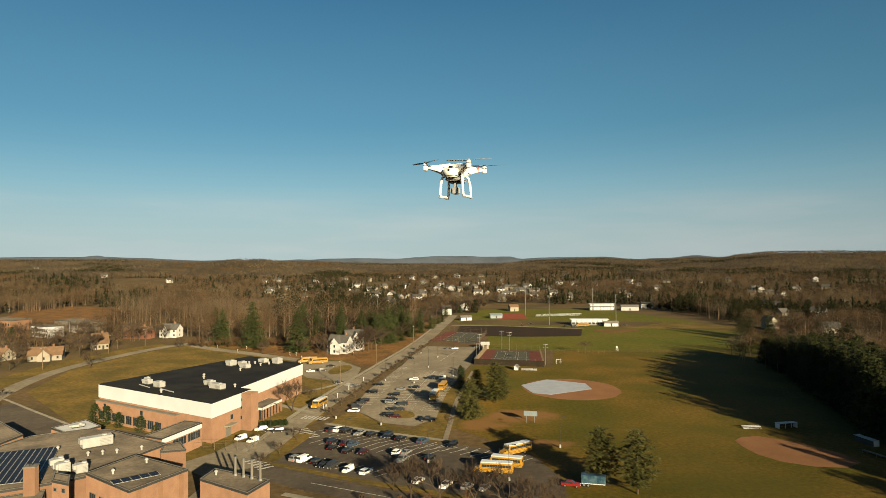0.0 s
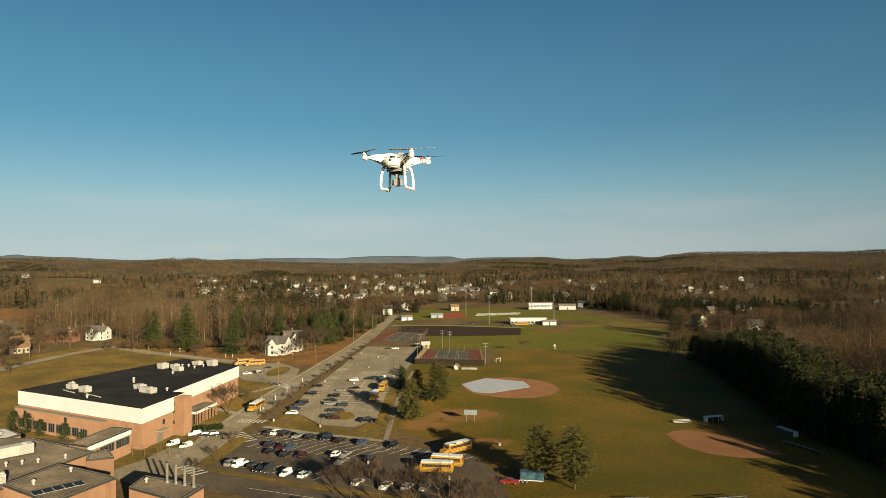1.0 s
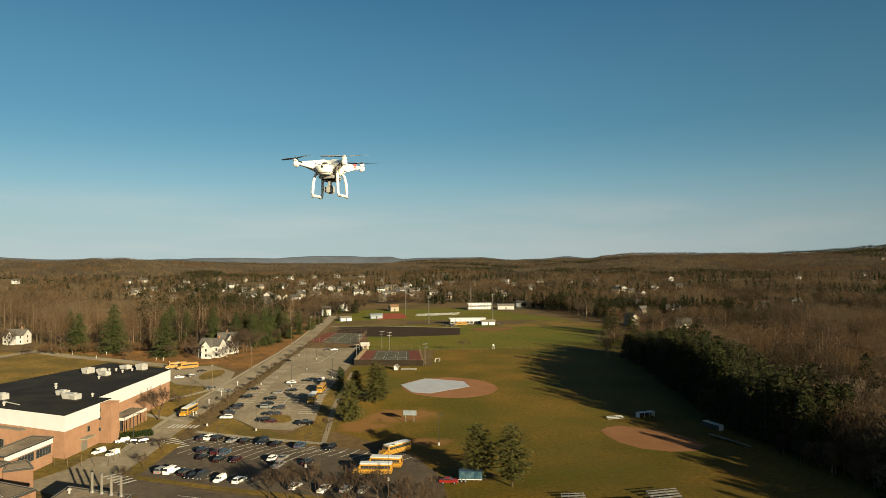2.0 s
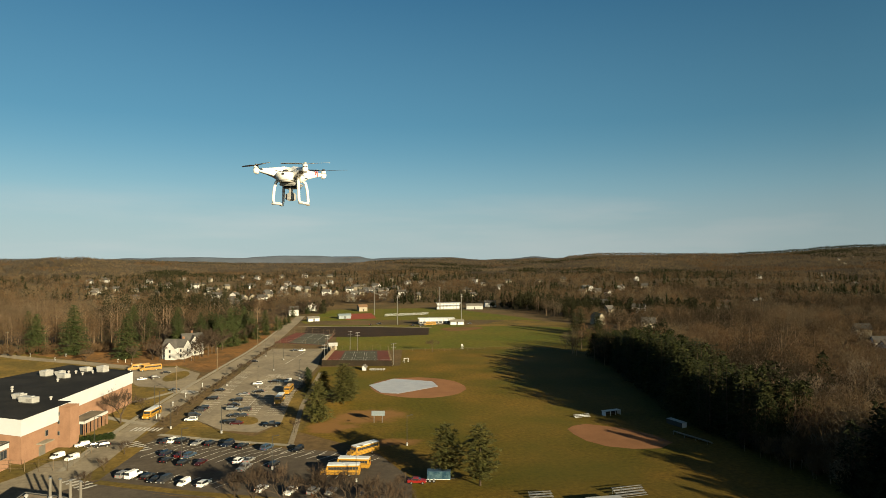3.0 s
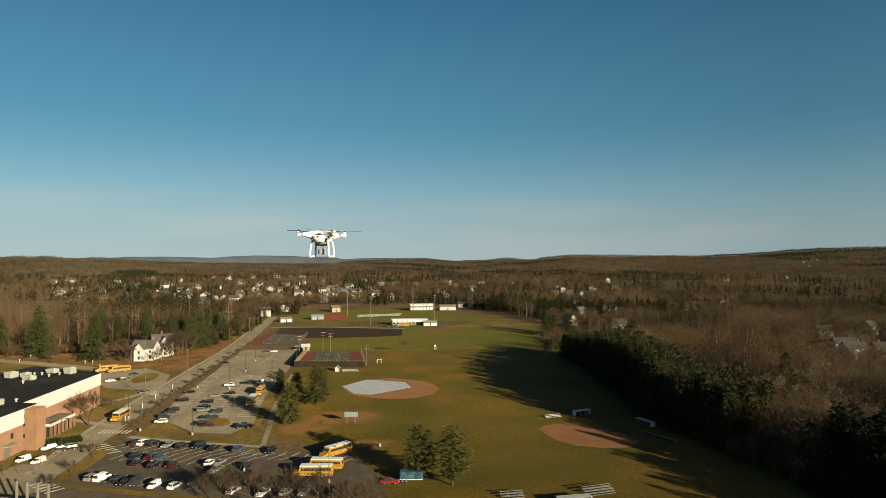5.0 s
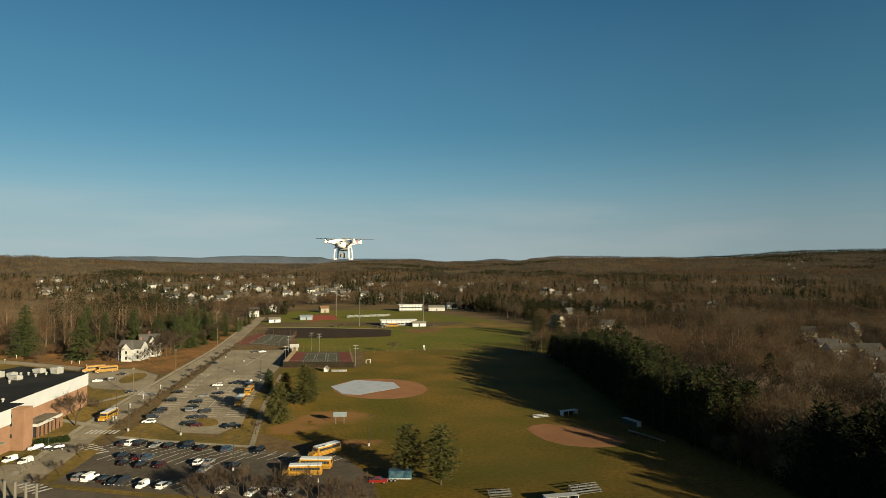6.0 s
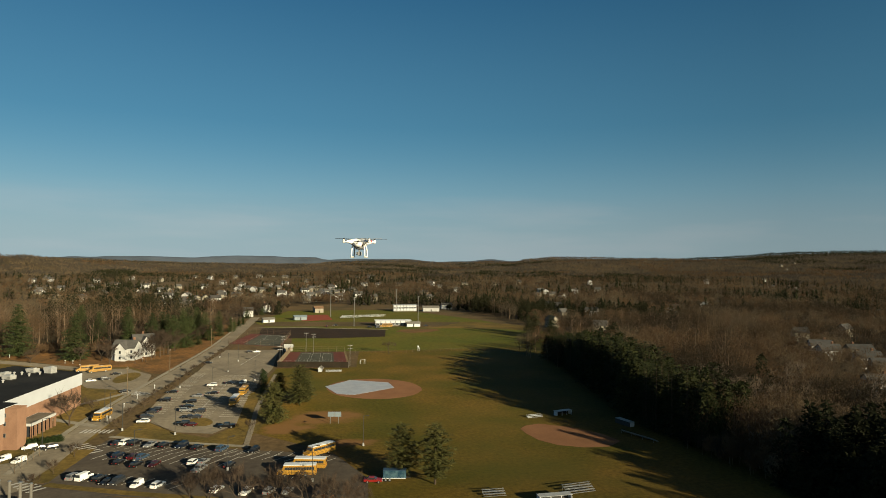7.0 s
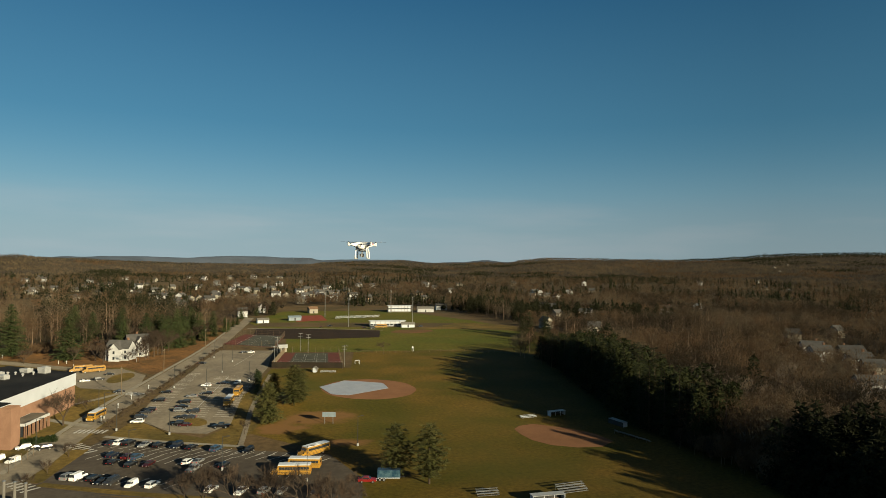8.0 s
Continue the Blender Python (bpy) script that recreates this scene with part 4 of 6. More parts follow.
def conifer(seed, h, spread, bare=0.12, dense=1.0, full=0.8, kind="conifer", label="dark green conifer with uneven drooping boughs", mat_name="needles", gap=1.0):
    rng = random.Random(seed)
    o = empty(kind, label, "conifer")
    part("trunk", tube(bmesh.new(), (0, 0, -0.2), (0, 0, h * 0.97), h * 0.017, 0.03, 7), "bark", o)
    bm = bmesh.new()
    z = h * bare
    while z < h * 0.98:
        t = (z - h * bare) / (h * (1 - bare))
        reach = spread * (1 - t) ** full * min(1.0, 0.55 + 2.2 * t if full < 0.7 else 1.0) * rng.uniform(0.62, 1.15) + 0.25
        n = max(4, int((9 - 4 * t) * dense))
        a0 = rng.uniform(0, 6.28)
        for i in range(n):
            a = a0 + 6.28 * i / n + rng.uniform(-0.3, 0.3)
            r = reach * rng.uniform(0.7, 1.1)
            droop = rng.uniform(-0.30, 0.18)
            k = max(3, int(r * 2.6 * dense))
            for j in range(k):
                q = (j + rng.random()) / k
                p = Vector((math.cos(a) * r * q, math.sin(a) * r * q, z + droop * r * q + rng.uniform(-.2, .2)))
                for s in range(2):
                    b = a + rng.uniform(-1.3, 1.3)
                    needle_tri(bm, p, (math.cos(b), math.sin(b), rng.uniform(-0.5, 0.5)), rng.uniform(0.35, 0.75), rng.uniform(0.6, 1.25))
        z += rng.uniform(0.4, 0.75) * (h / 14) * gap
    part("crown", bm, mat_name, o)
    return o


def limb(bm, tw, p, d, length, r, depth, rng):
    q = p + d * length
    tube(bm, p, q, r, r * 0.62, 5 if depth > 1 else 4, False)
    if depth == 0:
        for i in range(12):
            e = (d * 0.7 + Vector((rng.uniform(-1, 1), rng.uniform(-1, 1), rng.uniform(-.5, .8)))).normalized()
            needle_tri(tw, p + d * length * rng.uniform(0.2, 1), e, 0.05, rng.uniform(0.6, 1.5))
        return
    for i in range(3 if depth > 1 else 4):
        e = (d + Vector((rng.uniform(-1.1, 1.1), rng.uniform(-1.1, 1.1), rng.uniform(-0.25, .5)))).normalized()
        limb(bm, tw, p + d * length * rng.uniform(0.55, 1), e, length * rng.uniform(0.6, 0.85), r * 0.58, depth - 1, rng)


def bare_tree(seed, h, label="leafless grey-brown tree with fine twigs", leaves=None, depth=3, bark="bark"):
    rng = random.Random(seed)
    o = empty("bare_tree", label, "tree")
    bm, tw = bmesh.new(), bmesh.new()
    base = h * rng.uniform(0.18, 0.28)
    tube(bm, (0, 0, -0.2), (0, 0, base), h * 0.018, h * 0.013, 7, False)
    for i in range(4):
        a = 6.28 * i / 4 + rng.uniform(-.5, .5)
        d = Vector((math.cos(a) * 0.7, math.sin(a) * 0.7, rng.uniform(0.5, 1.2))).normalized()
        limb(bm, tw, Vector((0, 0, base * rng.uniform(0.8, 1))), d, h * 0.25, h * 0.0085, depth, rng)
    part("trunk", bm, bark, o)
    if leaves:
        for v in range(260):
            a, z = rng.uniform(0, 6.28), rng.uniform(0.25, 1)
            r = h * 0.3 * math.sqrt(rng.random()) * math.sin(z * 3.0)
            needle_tri(tw, Vector((r * math.cos(a), r * math.sin(a), h * z)), (rng.uniform(-1, 1), rng.uniform(-1, 1), rng.uniform(-1, 1)), 0.4, 0.5)
    part("crown", tw, leaves or ("twig" if bark == "bark" else bark), o)
    return o


def scatter(first, places, group=""):
    """The first tree goes to the first place, copies to the rest; each with its own turn and size."""
    rng = random.Random(len(places) * 7 + 3)
    for i, (x, y, k) in enumerate(places):
        m = pose(x, y, ground_height(x, y), 0, 0, rng.uniform(0, 360))
        ob = first if i == 0 else copy_thing(first, m)
        ob.matrix_basis = m @ Matrix.Diagonal((k * rng.uniform(.92, 1.08), k * rng.uniform(.92, 1.08), k, 1))
        tagged(ob, group=group)


pine_label = "broad dark green pine standing on the field's edge"
scatter(conifer(11, 13.5, 5.8, 0.08, 1.5, 0.38, "pine_tree", pine_label, "pine", 1.5), [(8.2, 202.5, 0.98), (18, 228, 1.05), (20.5, 232, 0.9), (12, 240, 0.7)], "pines by the car park")
scatter(conifer(12, 13.5, 4.7, 0.17, 1.5, 0.34, "pine_tree", "ragged pine with open lower trunk beside the car park", "pine", 1.7), [(40.8, 138, 1.0), (34.6, 144, 0.92)], "pines by the lower field")
spruce = conifer(13, 18, 6.6, 0.04, 1.35, 0.8, "spruce_tree", "tall dark spruce at the wood's edge", "spruce")
scatter(spruce, [(-131, 386, 1.2), (-109.5, 374, 1.5), (-79, 353, 1.3), (-50, 397, 1.1), (-43, 410, 1.0), (-31.6, 388, 0.9), (-29, 440, 1.1), (-36.6, 429, 1.1), (-66, 420, 1.2), (-95, 440, 1.2), (-80, 412, 1.1),
                (-160, 458, 1.0), (-252, 380, 0.7), (-57, 366, 1.0), (-15, 440, 0.6), (-9, 465, 0.6), (-20, 418, 0.55), (-26, 400, 0.5), (-4, 500, 0.4), (-1, 514, 0.4), (-7, 478, 0.45), (2, 566, 0.5), (15, 596, 0.55)], "spruces by the road")

scatter(conifer(14, 17, 5.6, 0.05, 1.25, 0.5, "pine_tree", "tall full green pine among bare trees by the road", "spruce", 1.2), [(-47, 374, 1.0), (-38, 386, 1.1), (-31, 405, 1.0), (-45, 402, 1.15), (-24, 432, 1.0), (-35, 450, 1.1), (-17, 470, 0.85), (-62, 398, 1.0)], "pines by the road")

# dark pine belt along the field
rng = random.Random(5)
belt = []
for i in range(215):
    t = rng.random()
    y = 184 + 118 * t
    left = 116 + 30 * step(y, 150, 310) - 6 * step(y, 150, 118)
    belt.append((left + rng.uniform(2, 20) * (1 - 0.2 * t), y, rng.uniform(0.78, 1.1)))
for i in range(48):
    y = 144 + 3.3 * i
    belt.append((116 + 30 * step(y, 150, 310) + rng.uniform(0, 4), y + rng.uniform(-1, 1), rng.uniform(0.85, 1.12)))
belt, deep = belt[-48:] + belt[:150], belt[150:-48]
for i in range(40):
    deep.append((rng.uniform(118, 132), rng.uniform(142, 190), rng.uniform(0.75, 0.95)))
belts = [conifer(20 + i, 20.5, 4.3, 0.015, 0.72, 0.5, "belt_pine", "tall dark pine in a dense belt along the field") for i in range(3)]
for i in range(3):
    scatter(belts[i], [(x, y, k * (1 - 0.36 * step(y, 235, 302))) for x, y, k in belt[i::3]], "pine belt")

bare = [bare_tree(31 + i, 10 + i) for i in range(4)]
near = [(-7, 135.5, 1.25), (-1, 133.5, 1.1), (6, 131, 1.25), (12, 127.5, 1.15), (-11, 141, 0.8), (17, 125, 1.0),  (-50, 215.5, 1.5), (-47.6, 234, 0.5), (-96, 346, 1.0),
        (-165.5, 305, 1.0), (-151, 372, 0.9), (21, 127, 0.9)]
drive = [(-190, 340, 1.1), (-196, 365, 1.0), (-175, 408, 1.0), (-200, 300, 1.0), (-210, 322, 1.0), (-185, 420, 1.1), (-62, 344, 0.9), (-44, 352, 1.0), (-40, 362, 1.1), (-66, 360, 1.0), (-36, 375, 1.0), (-48, 378, 1.2),
         (-60, 380, 1.2), (-30, 392, 1.0), (1.4, 192, 0.45), (74, 340, 0.7), (-26, 405, 0.9), (-22, 425, 1.0), (-14, 450, 1.0), (-8, 480, 1.0), (-75, 345, 0.8), (-150, 210, 0.6), (-160, 232, 0.6)]
drive += [(-49.5, 334, 0.62), (-45.5, 339, 0.8), (-44, 346, 0.9), (-61, 337, 0.6), (-66, 346, 0.9), (-41, 355, 1.3), (-58, 372, 1.5), (-47, 372, 1.5), (-38, 362, 1.4), (-43, 350, 1.1), (-3, 560, 1.1), (5, 572, 1.0), (-6, 575, 1.2), (12, 590, 1.1), (16, 606, 1.2), (20, 618, 1.1), (24, 600, 1.0), (10, 612, 1.2), (-12, 520, 1.0), (-10, 540, 1.1)]
rng = random.Random(61)
for i in range(95):
    x, y = rng.uniform(-300, -135), rng.uniform(330, 450)
    if abs(x + 172) > 11 and not (x > -222 and y < 350) and not (-170 < x and y < 395):
        drive.append((x, y, rng.uniform(0.6, 1.2)))
scatter(bare[0], near[0::2], "bare trees below the car park")
scatter(bare[1], near[1::2], "bare trees below the car park")
scatter(bare[2], drive[0::2], "bare trees along the roads")
scatter(bare[3], drive[1::2], "bare trees along the roads")
sapling = bare_tree(45, 6, "slim leafless young street tree", None, 2)
scatter(sapling, [(-36.6 + 2.3 * i - 0.6 * (i % 2), 209 + 13 * i, 0.7 + 0.08 * (i % 4)) for i in range(14)] + [(-42.5, 168, 0.8), (-41, 181, 0.9), (-43.8, 158, 0.8)], "young street trees")
pale_tree = bare_tree(47, 17, "pale grey leafless tree standing out of the woods", None, 3, "bark_pale")
scatter(pale_tree, [(146, 190, 1.0), (158, 176, 1.05), (172, 168, 1.0), (185, 186, 1.0), (152, 158, 1.1), (196, 160, 1.0), (168, 205, 0.95), (205, 196, 1.0), (136, 150, 1.0), (180, 140, 1.1)], "pale trees in the woods")
scatter(conifer(15, 15, 5.6, 0.05, 1.2, 0.5, "pine_tree", "broad dark pine at the corner of the far field", "needles", 1.3), [(180, 394, 1.0), (188, 400, 1.15), (196, 393, 1.0), (176, 372, 0.7), (190, 378, 0.9)], "pines by the far field")
oak = bare_tree(41, 11, "tree still holding rusty brown leaves", "rust_leaf", 2)
scatter(oak, [(172, 362, 1.0), (196, 380, 1.1), (166, 355, 0.7), (-70, 372, 0.8), (-115, 430, 1.0)], "russet trees")


def bush(seed, r, h):
    rng = random.Random(seed)
    o = empty("shrub", "rounded dark evergreen shrub", "shrub", "wall shrubs")
    bm = bmesh.new()
    for i in range(950):
        a, z = rng.uniform(0, 6.28), rng.random()
        k = r * math.sqrt(rng.random()) * math.sin(min(1, z * 1.1 + 0.1) * 2.9) ** 0.6 if z < 0.97 else 0.1
        needle_tri(bm, Vector((k * math.cos(a), k * math.sin(a), h * z)), (math.cos(a), math.sin(a), rng.uniform(-.4, 1)), 0.24, 0.32)
    part("foliage", bm, "shrub", o)
    part("stem", tube(bmesh.new(), (0, 0, -0.1), (0, 0, h * 0.5), 0.1, 0.05, 5), "bark", o)
    return o


shrub = bush(3, 1.6, 4.2)
front = wall_frame(GD, GA)
spots = [front @ Vector((x, -3.0, 0)) for x in (3, 9.5, 16, 27, 34)]
scatter(shrub, [(p.x, p.y, k) for p, k in zip(spots, (1.35, 1.35, 1.1, 1.15, 0.75))], "wall shrubs")
scatter(bush(5, 1.4, 2.0), [(-55.0 + 1.35 * i, 195.4 + 0.4 * i, 0.8 + 0.05 * (i % 3)) for i in range(6)], "hedge by the gym entrance")
hedge_spots = [(6 + 0.15 * i + (i % 3) * 0.7, 250 + 4.5 * i, 0.6 + 0.1 * (i % 4)) for i in range(10)]
scatter(bush(4, 1.8, 3.6), hedge_spots + [(10 - .4 * i, 212 + 6 * i, .7) for i in range(5)], "shrubs by the path")


# ---- where the houses stand ----
SPOTS_A = [(-371.7, 1360.2, 40), (-265.4, 1003.1, 0), (-87, 837.5, -20), (-58.5, 711.5, -20), (-31.4, 775.1, 15), (-28.4, 894.6, -50), (19.4, 633.7, 100), (79.2, 1799.1, 40), (71.7, 1221.7, -20), (80.7, 841.3, 40), (209.2, 1171.7, 40), (439.4, 918.8, 15), (441.3, 903.2, 70), (409.3, 788.7, 100), (-357.5, 1421.2, 15), (-274, 1404.7, 40)]
SPOTS_A += [(-110.4, 981.2, 15), (-4.5, 1160.8, -20), (13.6, 1014.7, 70), (113.3, 813.2, 0), (320.3, 969, -20), (487.2, 896.7, 40), (-526, 1249.4, 40), (-1378.4, 2204.5, 15), (-745.4, 1430.8, 0), (-258.3, 461.3, 40), (232, 186.7, -18), (240, 160.3, -26), (289.1, 239.2, -22), (304.6, 280.8, -30), (292.8, 264.6, -14), (1238.2, 1311.5, 22)]
SPOTS_B = [(-42.8, 787, 100), (-17.4, 1386.5, 40), (57.6, 856.9, 100), (67, 753.9, 15), (91.3, 865.6, 0), (107.5, 934.7, -20), (407.5, 812.6, -20), (241.8, 406.8, -20), (270.3, 518.8, 22), (225.7, 450.6, 100), (-97.1, 1068.9, 40), (135.5, 1072.2, -50), (313.3, 1043.7, 15), (-1064.9, 1816.9, -20), (348, 336.6, -20), (272, 218, -24)]
SPOTS_B += [(401.5, 350.6, 12), (1728.1, 1756.1, 12), (571.3, 463.2, 34), (2014.4, 2613.8, 34), (2044.2, 2590.6, 22), (1921.9, 2682.6, 34)]
SPOTS_C = [(-217.9, 1197.1, 70), (-56.9, 822.1, -50), (230.9, 1167.9, 22), (-223.1, 1049.9, 70), (-148.8, 1185.3, 70), (254.7, 929.5, 0), (475.1, 1200.2, 15), (570.5, 1298.6, 40), (416.3, 1211.3, 0), (326.2, 275.4, -20), (1627.9, 1631.5, 34), (1851.6, 1825.8, 22), (782.8, 840.2, 12), (1963.6, 2652.2, 12), (1857.7, 2727.4, 12)]


VILLAGE = []
rng = random.Random(17)
while len(VILLAGE) < 88:
    a, d = radians(rng.uniform(-16, 17)), rng.uniform(600, 1650)
    if len(VILLAGE) > 63:
        a, d = radians(rng.uniform(-9, 10)), rng.uniform(640, 1100)
    elif len(VILLAGE) > 48:
        a, d = radians(rng.uniform(18, 46)), rng.uniform(560, 1500)
    x, y = d * math.sin(a), d * math.cos(a)
    if y > 770 or x > 225 or x < -40:
        VILLAGE.append((x, y, rng.choice((-20, 10, 35, 70, -45))))


# ---- woods: many small twigs and needles ----
def slips(P, z0, tris, shape, g, length, width):
    """Corners of many small slips, gathered into crowns at the places (x, y, height)."""
    n, h = len(P), P[:, 2]
    u = g.random((n, tris))
    a = g.random((n, tris)) * 2 * np.pi
    if shape == "cone":
        rad = 0.26 * h[:, None] * (1 - u) ** 0.8 * np.sqrt(g.random((n, tris))) + 0.2
        zz = h[:, None] * (0.08 + 0.9 * u)
    else:
        zz = h[:, None] * (0.34 + 0.62 * u)
        rad = 0.36 * h[:, None] * np.sqrt(np.clip(np.sin(np.pi * (0.10 + 0.86 * u)), 0, 1)) * g.random((n, tris)) ** 0.4
    c = np.stack([P[:, 0, None] + rad * np.cos(a), P[:, 1, None] + rad * np.sin(a), z0[:, None] + zz], -1)
    size = length[0] + (length[1] - length[0]) * g.random((n, tris))
    half = width * (0.5 + 0.5 * g.random((n, tris)))
    up = np.stack([np.cos(a) * 0.5 + g.normal(0, .4, a.shape), np.sin(a) * 0.5 + g.normal(0, .4, a.shape), (-0.1 if shape == "cone" else 1.0) + g.normal(0, .35, a.shape)], -1)
    up /= np.linalg.norm(up, axis=-1, keepdims=True)
    if shape != "cone":
        out = np.stack([rad * np.cos(a), rad * np.sin(a), 0.9 * (zz - 0.58 * h[:, None])], -1)
        out /= np.linalg.norm(out, axis=-1, keepdims=True)
        out += g.normal(0, 0.2, out.shape)
        up -= 0.8 * out * np.sum(up * out, -1, keepdims=True) / np.sum(out * out, -1, keepdims=True)
        up /= np.linalg.norm(up, axis=-1, keepdims=True)
        side = np.cross(up, out)
    else:
        side = np.cross(up, g.normal(0, 1, up.shape))
    side /= np.linalg.norm(side, axis=-1, keepdims=True)
    return np.stack([c - side * half[..., None], c + side * half[..., None], c + up * size[..., None]], 2).reshape(-1, 3)


LUMP = np.array(((1, 0, 0), (0, 1, 0), (-1, 0, 0), (0, -1, 0), (0, 0, 1), (0, 0, -1)), dtype=float)
LUMP_FACES = np.array(((0, 1, 4), (1, 2, 4), (2, 3, 4), (3, 0, 4), (1, 0, 5), (2, 1, 5), (3, 2, 5), (0, 3, 5)))


def lumps(P, z0, count, g):
    """Corners of small uneven needle masses that fill the cones at the places, six to a mass."""
    n, h = len(P), P[:, 2, None]
    a = g.random((n, count)) * 2 * np.pi
    u = (np.arange(count)[None, :] + g.random((n, count))) / count
    zz, rad = h * (0.10 + 0.78 * u), h * 0.05 * g.random((n, count))
    wide, tall = h * (0.15 * (1 - u) + 0.04), h * 0.55 / count
    c = np.stack([P[:, 0, None] + rad * np.cos(a), P[:, 1, None] + rad * np.sin(a), z0[:, None] + zz], -1)
    turn = g.random((n, count)) * 2 * np.pi
    v = LUMP * g.uniform(0.65, 1.3, (n, count, 6, 1))
    x = (v[..., 0] * np.cos(turn)[..., None] - v[..., 1] * np.sin(turn)[..., None]) * wide[..., None]
    y = (v[..., 0] * np.sin(turn)[..., None] + v[..., 1] * np.cos(turn)[..., None]) * wide[..., None]
    return (np.stack([x, y, v[..., 2] * tall[..., None]], -1) + c[:, :, None, :]).reshape(-1, 3)


def soup(name, places, tris, shape, material, label, seed, length=(1.3, 2.6), width=0.12, masses=0):
    """One mesh of woods: many small slips, over needle masses where evergreens are far enough off to close up."""
    g = np.random.default_rng(seed)
    P = np.asarray(places, dtype=float)
    z0 = np.array([ground_height(x, y) for x, y, h in P])
    verts = slips(P, z0, tris, shape, g, length, width)
    faces = np.arange(len(verts)).reshape(-1, 3)
    if masses:
        more = lumps(P, z0, masses, g)
        first = len(verts) + 6 * np.arange(len(more) // 6)
        faces = np.concatenate([faces, (first[:, None, None] + LUMP_FACES[None]).reshape(-1, 3)])
        verts = np.concatenate([verts, more])
    me = bpy.data.meshes.new(name)
    me.vertices.add(len(verts))
    me.vertices.foreach_set("co", verts.ravel())
    me.loops.add(faces.size)
    me.loops.foreach_set("vertex_index", faces.ravel().astype(np.int32))
    me.polygons.add(len(faces))
    me.polygons.foreach_set("loop_start", np.arange(0, faces.size, 3, dtype=np.int32))
    me.update(calc_edges=True)
    if masses:
        me.shade_smooth()
    me.materials.append(M[material])
    return tagged(new(name, me), label, "woods", "", "stuff")


def trunks(name, places, label, seed, limbs=3):
    """One mesh of slim three-sided stems, each forking into a few limbs, at the places."""
    rng = random.Random(seed)
    verts, faces = [], []

    def stem(p, q, r0, r1):
        k = len(verts)
        for c, r in ((p, r0), (q, r1)):
            for i in range(3):
                verts.append((c[0] + r * math.cos(2.1 * i), c[1] + r * math.sin(2.1 * i), c[2]))
        faces.extend((k + i, k + (i + 1) % 3, k + 3 + (i + 1) % 3, k + 3 + i) for i in range(3))

    for x, y, h in places:
        z = ground_height(x, y)
        top = (x + rng.gauss(0, .02) * h, y + rng.gauss(0, .02) * h, z + h * rng.uniform(.75, .95))
        r = h * rng.uniform(.010, .019)
        stem((x, y, z - 0.2), top, r, 0.04)
        for i in range(limbs):
            t, a = rng.uniform(0.35, 0.75), rng.uniform(0, 6.28)
            b = (x + (top[0] - x) * t, y + (top[1] - y) * t, z + (top[2] - z) * t)
            reach = h * rng.uniform(0.14, 0.3)
            stem(b, (b[0] + reach * math.cos(a), b[1] + reach * math.sin(a), b[2] + reach * rng.uniform(0.7, 1.5)), r * 0.5, 0.03)
    me = bpy.data.meshes.new(name)
    me.from_pydata(verts, [], faces)
    me.materials.append(M["trunk_pale"])
    return tagged(new(name, me), label, "woods", "", "stuff")


def inside(x, y, poly):
    hit = False
    for (a, b), (c, d) in zip(poly, poly[1:] + poly[:1]):
        if (b > y) != (d > y) and x < (c - a) * (y - b) / (d - b) + a:
            hit = not hit
    return hit


# the open ground where no wood grows
OPEN = [(-150, 0), (-185, 250), (-340, 250), (-310, 425), (-225, 430), (-180, 440), (-150, 400), (-60, 395), (-40, 400), (-32, 480), (-8, 548), (26, 556), (34, 640), (60, 690), (190, 700), (215, 560), (215, 430), (196, 345), (166, 250), (140, 170), (170, 100), (170, 0)]
CLEAR = [(-310, 410), (-245, 405), (-262, 480), (-275, 535), (-300, 670), (-480, 750), (-385, 560)]
SUBURB = [(-420, 430), (-180, 420), (-150, 500), (-250, 545), (-420, 560)]


def wood_places(d0, d1, a0, a1, spacing, seed, keep=1.0, low=9, high=16):
    """Places for trees between two distances and bearings."""
    rng = random.Random(seed)
    out = []
    d = d0
    while d < d1:
        s = spacing(d)
        n = int(d * radians(a1 - a0) / s)
        for i in range(n):
            a = radians(a0 + (a1 - a0) * (i + rng.random()) / n)
            r = d + rng.uniform(0, s)
            x, y = r * math.sin(a), r * math.cos(a)
            if rng.random() > keep or inside(x, y, OPEN) or inside(x, y, CLEAR):
                continue
            thin = noise.noise((x / 130, y / 130, 4.7))
            if thin < -0.30 and 500 < d < 2600 and x < 120:
                continue
            if inside(x, y, SUBURB) and rng.random() < 0.6:
                continue
            out.append((x, y, min(20, rng.uniform(low, high) * (1 + 0.6 * noise.noise((x / 75, y / 75, 2.2))))))
        d += s
    return before_houses(out)


